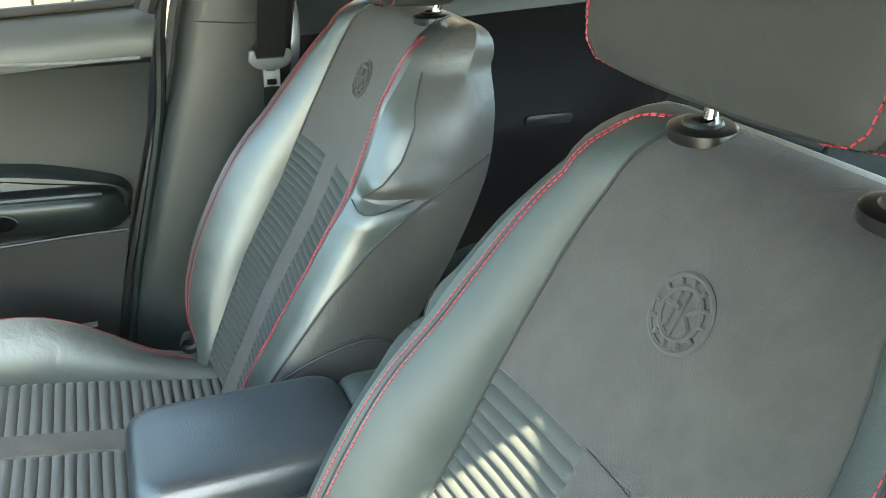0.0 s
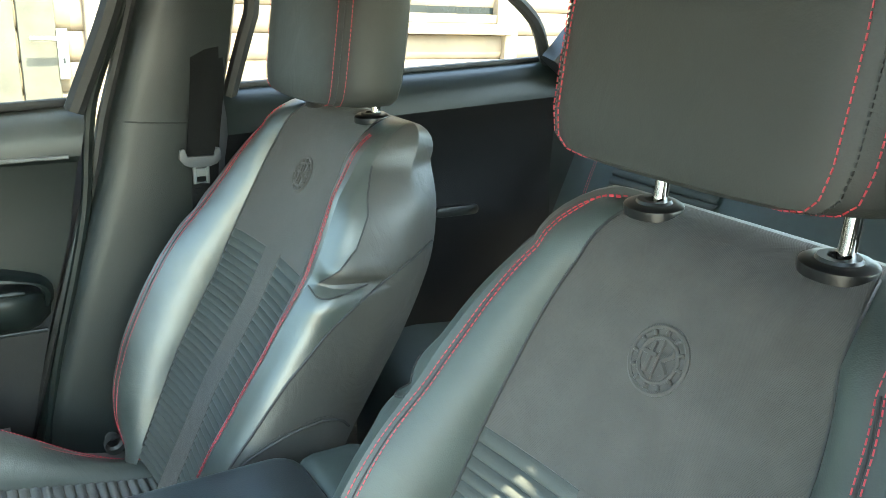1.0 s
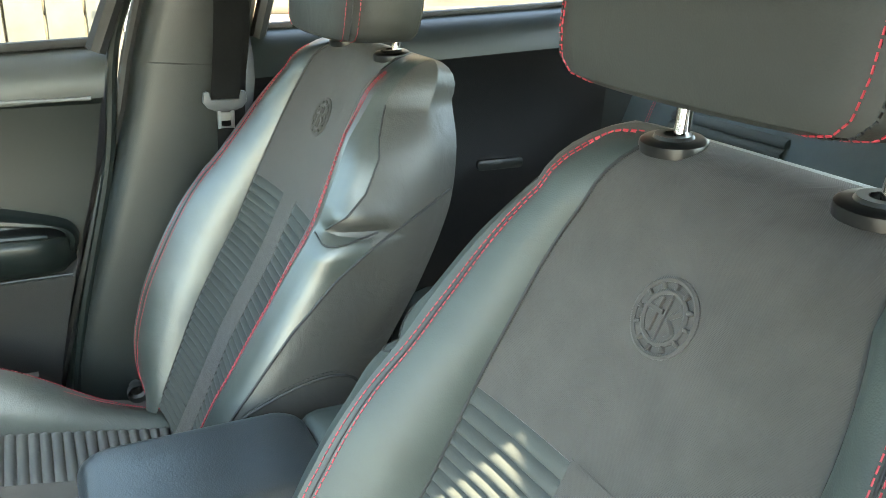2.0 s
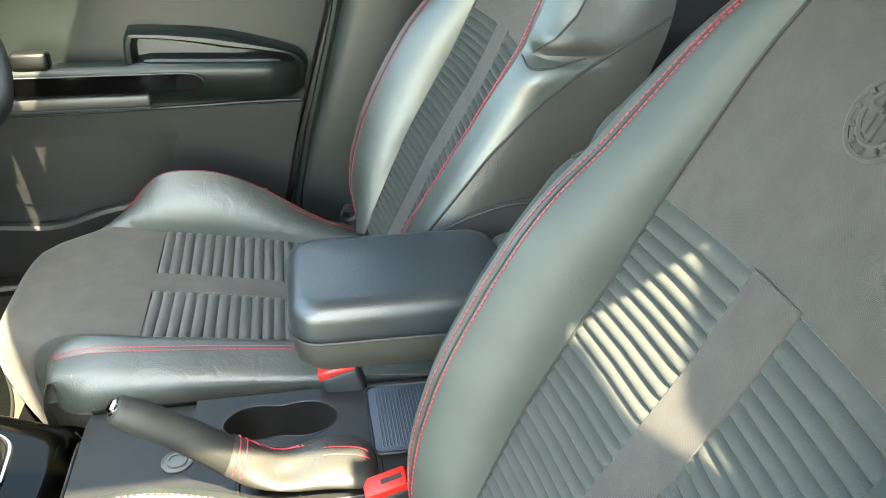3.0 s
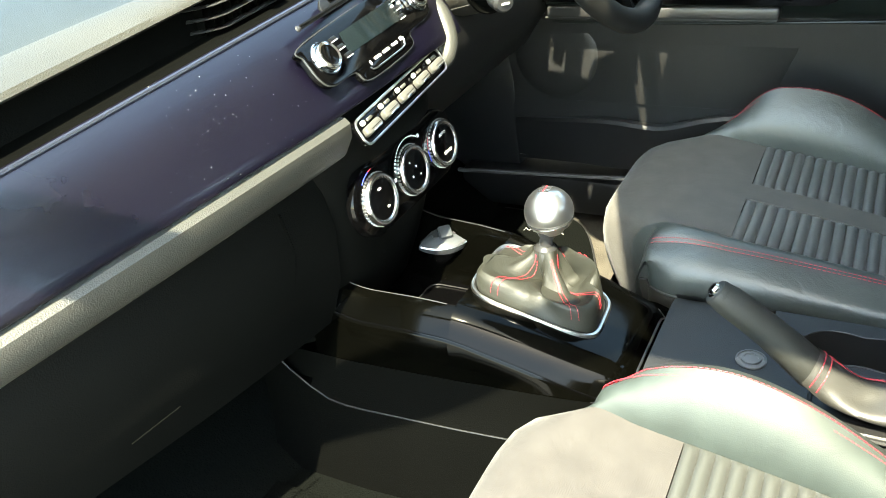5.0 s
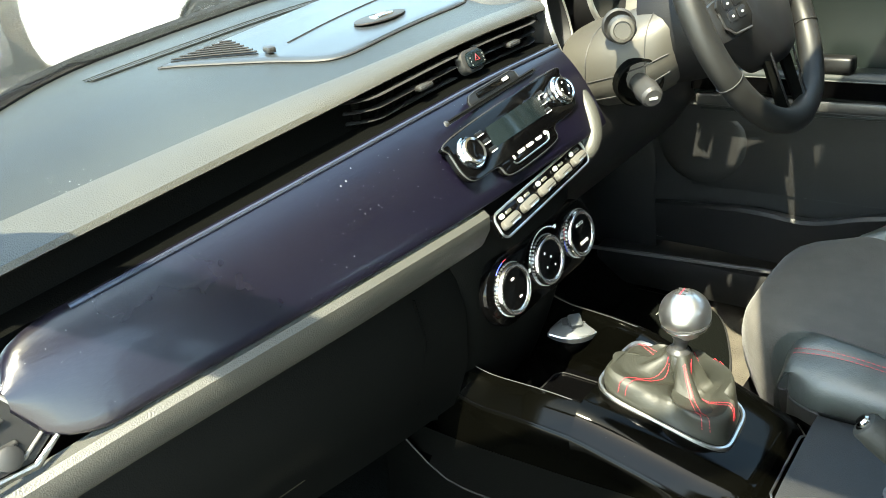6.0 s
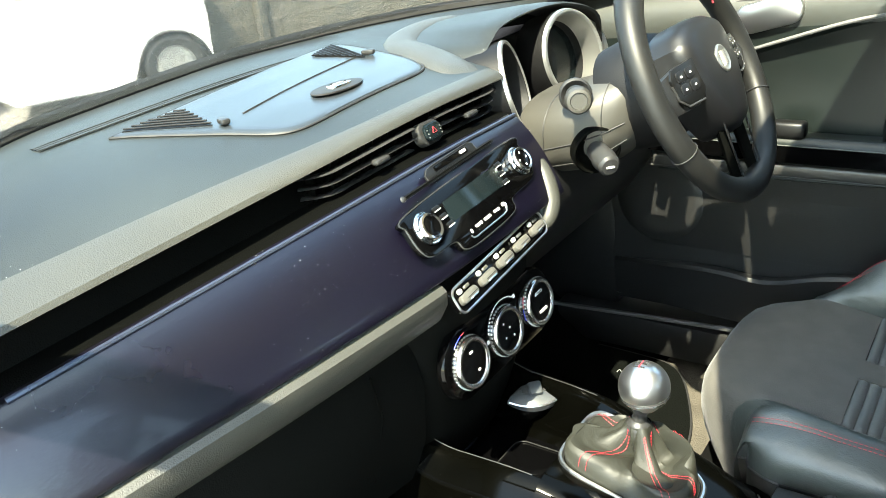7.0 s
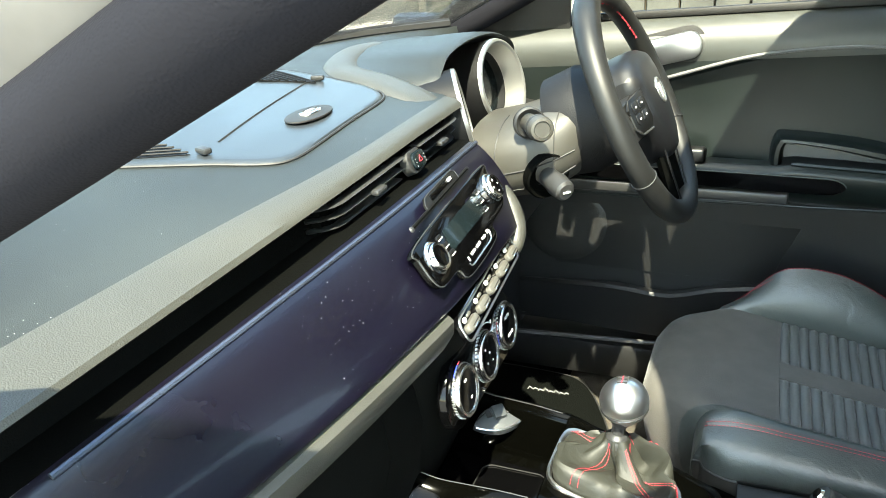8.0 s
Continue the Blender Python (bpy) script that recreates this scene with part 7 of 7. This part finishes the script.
    mk = Matrix.Translation((0.034, 0.366, 0.6215)) @ Matrix.Rotation(radians(-6), 4, "X")
    prof = [(R * math.sin(a), R * math.cos(a)) for a in np.linspace(0.02, 1.93, 22)]
    knob = part("knob", lathe(prof[::-1], 48, mk), SATIN, root, "satin aluminium ball knob")
    part("knob_base", lathe([(R * 0.935, -R * 0.36), (R * 0.90, -R * 0.40), (R * 0.92, -R * 0.44), (R * 0.80, -R * 0.62), (R * 0.55, -R * 0.80), (R * 0.45, -R * 0.95)], 48, mk), SATIN, root, "lower half of the ball knob")
    part("knob_groove", tube([mk @ Vector((R * 0.925 * math.cos(a), R * 0.925 * math.sin(a), -R * 0.385)) for a in np.linspace(0, 2 * math.pi, 49)[:-1]], 0.0012, 6, True), RUBBER, knob)
    part("knob_groove", tube([mk @ Vector((R * 0.945 * math.cos(a), R * 0.945 * math.sin(a), -R * 0.31)) for a in np.linspace(0, 2 * math.pi, 49)[:-1]], 0.0009, 6, True), RUBBER, knob)
    for x in (-0.007, 0, 0.007):
        part("pattern_bar", rbox((x, 0, R * 0.985), (0.0012, 0.014, 0.0016), 0, 1, m=mk), RUBBER, knob)
    part("pattern_bar", rbox((0, 0, R * 0.99), (0.016, 0.0012, 0.0016), 0, 1, m=mk), THREAD, knob)


rooted("gear_lever", "gear lever with silver ball knob and stitched leather boot", "gear lever", (0.01, 0.37, 0.50), build_gear)


def build_brake(root):
    a, b = Vector((-0.078, 0.128, 0.612)), Vector((-0.066, 0.026, 0.522))
    ps = [a.lerp(b, t) + Vector((0, 0, 0.004 * math.sin(math.pi * t))) for t in np.linspace(0, 1, 12)]
    part("grip", tube(ps, [0.0155, 0.0175, 0.0180, 0.0182, 0.0182, 0.0185, 0.0190, 0.0195, 0.0200, 0.0205, 0.021, 0.0215], 16), HEAD_LEATHER, root, "black leather handbrake grip")
    d = (a - b).normalized()
    m = Matrix.Translation(a) @ d.to_track_quat("Z", "Y").to_matrix().to_4x4()
    part("end_cap", lathe([(0.0158, -0.002), (0.0158, 0.003), (0.0140, 0.006), (0.009, 0.007)], 24, m), HEAD_LEATHER, root, "leather end of the grip")
    part("release_button", lathe([(0.0080, 0.0), (0.0080, 0.010), (0.006, 0.0125), (0, 0.013)], 20, m @ Matrix.Translation((0.001, 0.002, 0))), CHROME, root, "chrome release button")
    # stitched gaiter lying back to the console
    rows = []
    spine = spline([tuple(b + d * 0.010), (-0.0655, 0.004, 0.508), (-0.064, -0.030, 0.497), (-0.062, -0.070, 0.499), (-0.060, -0.108, 0.492), (-0.059, -0.128, 0.478)], 22)
    for k, c in enumerate(spine):
        f = k / 21
        w = float(np.interp(f, [0, 0.25, 0.5, 0.75, 0.92, 1], [0.023, 0.030, 0.038, 0.042, 0.036, 0.020]))
        h = float(np.interp(f, [0, 0.18, 0.32, 0.6, 0.9, 1], [0.022, 0.020, 0.012, 0.015, 0.012, 0.002]))
        row = []
        for t in np.linspace(-0.35, math.pi + 0.35, 25):
            pleat = 0.0035 * math.sin(4 * t + 7 * f) * math.exp(-((f - 0.3) / 0.18) ** 2)
            row.append(Vector((c.x + (w + pleat) * math.cos(t), c.y - 0.010 * math.sin(t) * (1 - f), max(c.z + (h + pleat) * math.sin(t), 0.476))))
        rows.append(row)
    part("gaiter", sheet(rows), SIDE_LEATHER, root, "creased leather gaiter")
    lines = [[p + Vector((0, 0, 0.0014)) for p in rows[1]], [p + Vector((0, 0, 0.0014)) for p in rows[2]]]
    for i in (8, 9):
        lines.append([r[i] + Vector((0, 0, 0.0014)) for r in rows[2:11]])
    for i in (11, 13):
        lines.append([r[i] + Vector((0, 0, 0.0014)) for r in rows[12:20]])
    part("red_stitching", stitches(lines, 0.0008, 0.0036, 0.0014), THREAD, root, "red thread")["kind"] = "stuff"
    part("gaiter_frame", tube([Vector((-0.061 + x, -0.052 + y, 0.479)) for x, y in rounded(0.092, 0.160, 0.036)], 0.003, 6, True), RUBBER, root)


rooted("handbrake", "black leather handbrake with chrome button and stitched gaiter", "handbrake", (-0.066, 0.0, 0.478), build_brake)


def build_armrest(root):
    # soft lid over a base
    rows = []
    for inset, z in [(0.003, 0.660), (0.0005, 0.663), (0, 0.668)] + [(0.020 * (1 - math.cos(w)), 0.6835 + 0.020 * math.sin(w)) for w in np.linspace(0, math.pi / 2, 9)] + [(0.050, 0.705)]:
        rows.append([Vector((0.016 + x, -0.165 + y, z + 0.004 * (y + 0.12))) for x, y in rounded(0.166 - 2 * inset, 0.245 - 2 * inset, max(0.034 - inset * 0.6, 0.012), 7)])
    bm = sheet(rows, close_u=True)
    bm.faces.new([v for v in list(bm.verts)[-len(rows[0]):]])
    part("lid", bm, ARM_LEATHER, root, "smooth leather armrest lid")
    rows = [[Vector((0.016 + x * k, -0.165 + y * k, z)) for x, y in rounded(0.162, 0.240, 0.034, 7)] for z, k in ((0.662, 0.985), (0.657, 0.998), (0.642, 0.995), (0.630, 0.97), (0.623, 0.92), (0.621, 0.3))]
    part("base", sheet(rows, close_u=True), HEAD_LEATHER, root, "armrest base with stitched edge")
    part("piping", tube([Vector((0.016 + x, -0.165 + y, 0.660 + 0.004 * (y + 0.12))) for x, y in rounded(0.165, 0.243, 0.034, 7)], 0.0018, 6, True), RUBBER, root)
    part("support", rbox((0.016, -0.275, 0.57), (0.13, 0.08, 0.19), 0.02, 3), HARD_DARK, root, "dark armrest support")
    part("rear_hinge", rbox((0.030, -0.330, 0.655), (0.13, 0.10, 0.09), 0.025, 3), LEATHER, root)


rooted("armrest", "black leather centre armrest with rounded edges", "armrest", (0.016, -0.2, 0.478), build_armrest)


def build_buckle(root, x, s):
    m = Matrix.Translation((x, -0.100 if s > 0 else -0.140, 0.487 if s > 0 else 0.480)) @ Matrix.Rotation(radians(-18), 4, "X") @ Matrix.Rotation(radians(s * 10), 4, "Y")
    part("stalk", rbox((0, 0, -0.085), (0.022, 0.030, 0.12), 0.006, 2, m=m), RUBBER, root)
    part("housing", rbox((0, 0, -0.012), (0.030, 0.054, 0.056), 0.008, 3, m=m), RUBBER, root, "black buckle housing")
    part("release", rbox((0, 0.002, 0.016), (0.026, 0.050, 0.014), 0.004, 2, m=m), BUCKLE_RED, root, "bright red release button")
    part("slot", rbox((0, -0.006, 0.0232), (0.006, 0.024, 0.001), 0, 1, m=m), RUBBER, root)


for x, s in ((0.103, 1), (-0.100, -1)):
    rooted("seat_belt_buckle", "seat belt buckle with bright red release button", "belt buckle", (x, -0.12, 0.35), lambda r, x=x, s=s: build_buckle(r, x, s), "belt buckles")


SHROUD_GREY = material("grey_tongue_plastic", (0.055, 0.058, 0.062), 0.45)


def build_belt(root):
    WEB = material("belt_webbing", (0.007, 0.007, 0.007), 0.8, weave=0.5, weave_size=0.0012, spec=0.1)
    for off, w, lo in ((0.0, 0.024, 0.955), (0.013, 0.023, 0.30)):
        ps = spline([(0.648 + off * 0.3, -0.355, 1.185), (0.640 + off * 0.5, -0.350 - off, 1.10), (0.640 + off, -0.338 - off, 0.98)] + ([(0.642, -0.332, 0.955)] if lo > 0.5 else [(0.652, -0.345, 0.80), (0.665, -0.37, 0.45)]), 14)
        rows = []
        for p in ps:
            rows.append([p + Vector((-0.001, -w, 0)), p + Vector((-0.002, 0, 0)), p + Vector((-0.001, w, 0)), p + Vector((0.0005, w, 0)), p + Vector((0.0, 0, 0)), p + Vector((0.0005, -w, 0))])
        part("webbing", sheet(rows, close_u=True), WEB, root, "black belt webbing")
    part("guide_slot", slab(rounded(0.065, 0.14, 0.02), 0.006, Matrix.Translation((0.655, -0.352, 1.17)) @ Matrix.Rotation(-math.pi / 2, 4, "Y") @ Matrix.Rotation(math.pi / 2, 4, "Z"), 0.002), RUBBER, root, "black belt guide")
    m = Matrix.Translation((0.634, -0.334, 0.965)) @ Matrix.Rotation(-math.pi / 2, 4, "Y") @ Matrix.Rotation(-math.pi / 2, 4, "Z")
    ton = part("tongue", slab([(-0.034, 0.016), (-0.036, 0.0), (-0.028, -0.010), (-0.012, -0.016), (0.012, -0.016), (0.028, -0.010), (0.036, 0.0), (0.034, 0.016), (0.028, 0.018), (0.024, 0.004), (-0.024, 0.004), (-0.028, 0.018)][::-1], 0.008, m, 0.002), SHROUD_GREY, root, "grey plastic tongue loop")
    part("tongue_plate", tube([m @ Vector(p) for p in ((-0.011, -0.014, 0.005), (-0.011, -0.042, 0.005), (0.011, -0.042, 0.005), (0.011, -0.014, 0.005))], 0.0038, 6), SATIN, ton, "bright steel tongue plate")
    part("tongue_bar", rbox((0, -0.024, 0.005), (0.020, 0.014, 0.003), 0.001, 1, m=m), SATIN, ton)


rooted("seat_belt", "black seat belt with hanging tongue on the door pillar", "seat belt", (0.66, -0.35, 0.45), build_belt)


def build_mat(root):
    edge = [(p.x, p.y) for p in spline([(0.21, 0.430, 0), (0.34, 0.432, 0), (0.44, 0.448, 0), (0.52, 0.478, 0), (0.60, 0.520, 0), (0.640, 0.560, 0), (0.652, 0.62, 0), (0.655, 0.80, 0), (0.640, 0.96, 0), (0.42, 0.975, 0), (0.22, 0.96, 0), (0.205, 0.70, 0), (0.21, 0.430, 0)], 61)][:-1]
    part("mat", slab(edge, 0.008, Matrix.Translation((0, 0, 0.236)), 0.003), CARPET, root, "black floor mat")
    part("mat_binding", tube([Vector((x, y, 0.2415)) for x, y in edge], 0.0028, 6, True), RUBBER, root, "bound edge")
    for k in range(8):
        lean = Matrix.Translation((0.573 + 0.002 * (k % 2), 0.648 - 0.0115 * k, 0.2447)) @ Matrix.Rotation(0.35, 4, "Z")
        tall = 0.011 if k in (0, 3, 5) else 0.006
        part("mark", tube([lean @ Vector((tall * (1 - abs(2 * u - 1)) - 0.004, 0.010 * (u - 0.5), 0)) for u in np.linspace(0, 1, 5)], 0.0009, 5), PALE_MARK, root)


rooted("floor_mat", "black floor mat with pale script in the driver's footwell", "floor mat", (0.40, 0.55, 0.23), build_mat)
rooted("floor_mat", "black floor mat in the passenger footwell", "floor mat", (-0.40, 0.56, 0.23),
       lambda r: part("mat", slab(rounded(0.40, 0.46, 0.05), 0.008, Matrix.Translation((-0.42, 0.58, 0.232)), 0.003), CARPET, r))


def build_end_vent(root):
    at = lambda x, z, d: Vector((x, 0.664 + 0.5 * (z - 0.757) - 0.12 * (x + 0.6) - 0.006 + d, z))
    edge = [(-0.597, 0.782), (-0.614, 0.815), (-0.632, 0.845), (-0.700, 0.850), (-0.700, 0.768), (-0.630, 0.764)]
    part("frame", tube([at(x, z, -0.002) for x, z in edge], 0.0036, 8, True), SATIN, root, "silver vent frame")
    part("inner_frame", tube([at(-0.655 + (x + 0.655) * 0.84, 0.807 + (z - 0.807) * 0.84, 0.004) for x, z in edge], 0.0022, 6, True), GREY_PLASTIC, root)
    bm = bmesh.new()
    bm.faces.new([bm.verts.new(at(x, z, 0.006)) for x, z in edge])
    bmesh.ops.solidify(bm, geom=bm.faces[:], thickness=0.004)
    part("well", bm, RUBBER, root, "black vent well")
    for z in (0.785, 0.805, 0.825):
        part("louvre", rbox(at(-0.662, z, 0.002), (0.060, 0.010, 0.003), 0.001, 1), LOUVRE, root)
    part("thumb_wheel", lathe([(0.011, 0), (0.011, 0.008), (0.008, 0.010), (0, 0.010)], 20, Matrix.Translation(at(-0.645, 0.778, 0.002)) @ Matrix.Rotation(radians(70), 4, "X")), RUBBER, root)


rooted("end_air_vent", "passenger end air vent with silver edge", "air vent", (-0.66, 0.67, 0.77), build_end_vent)
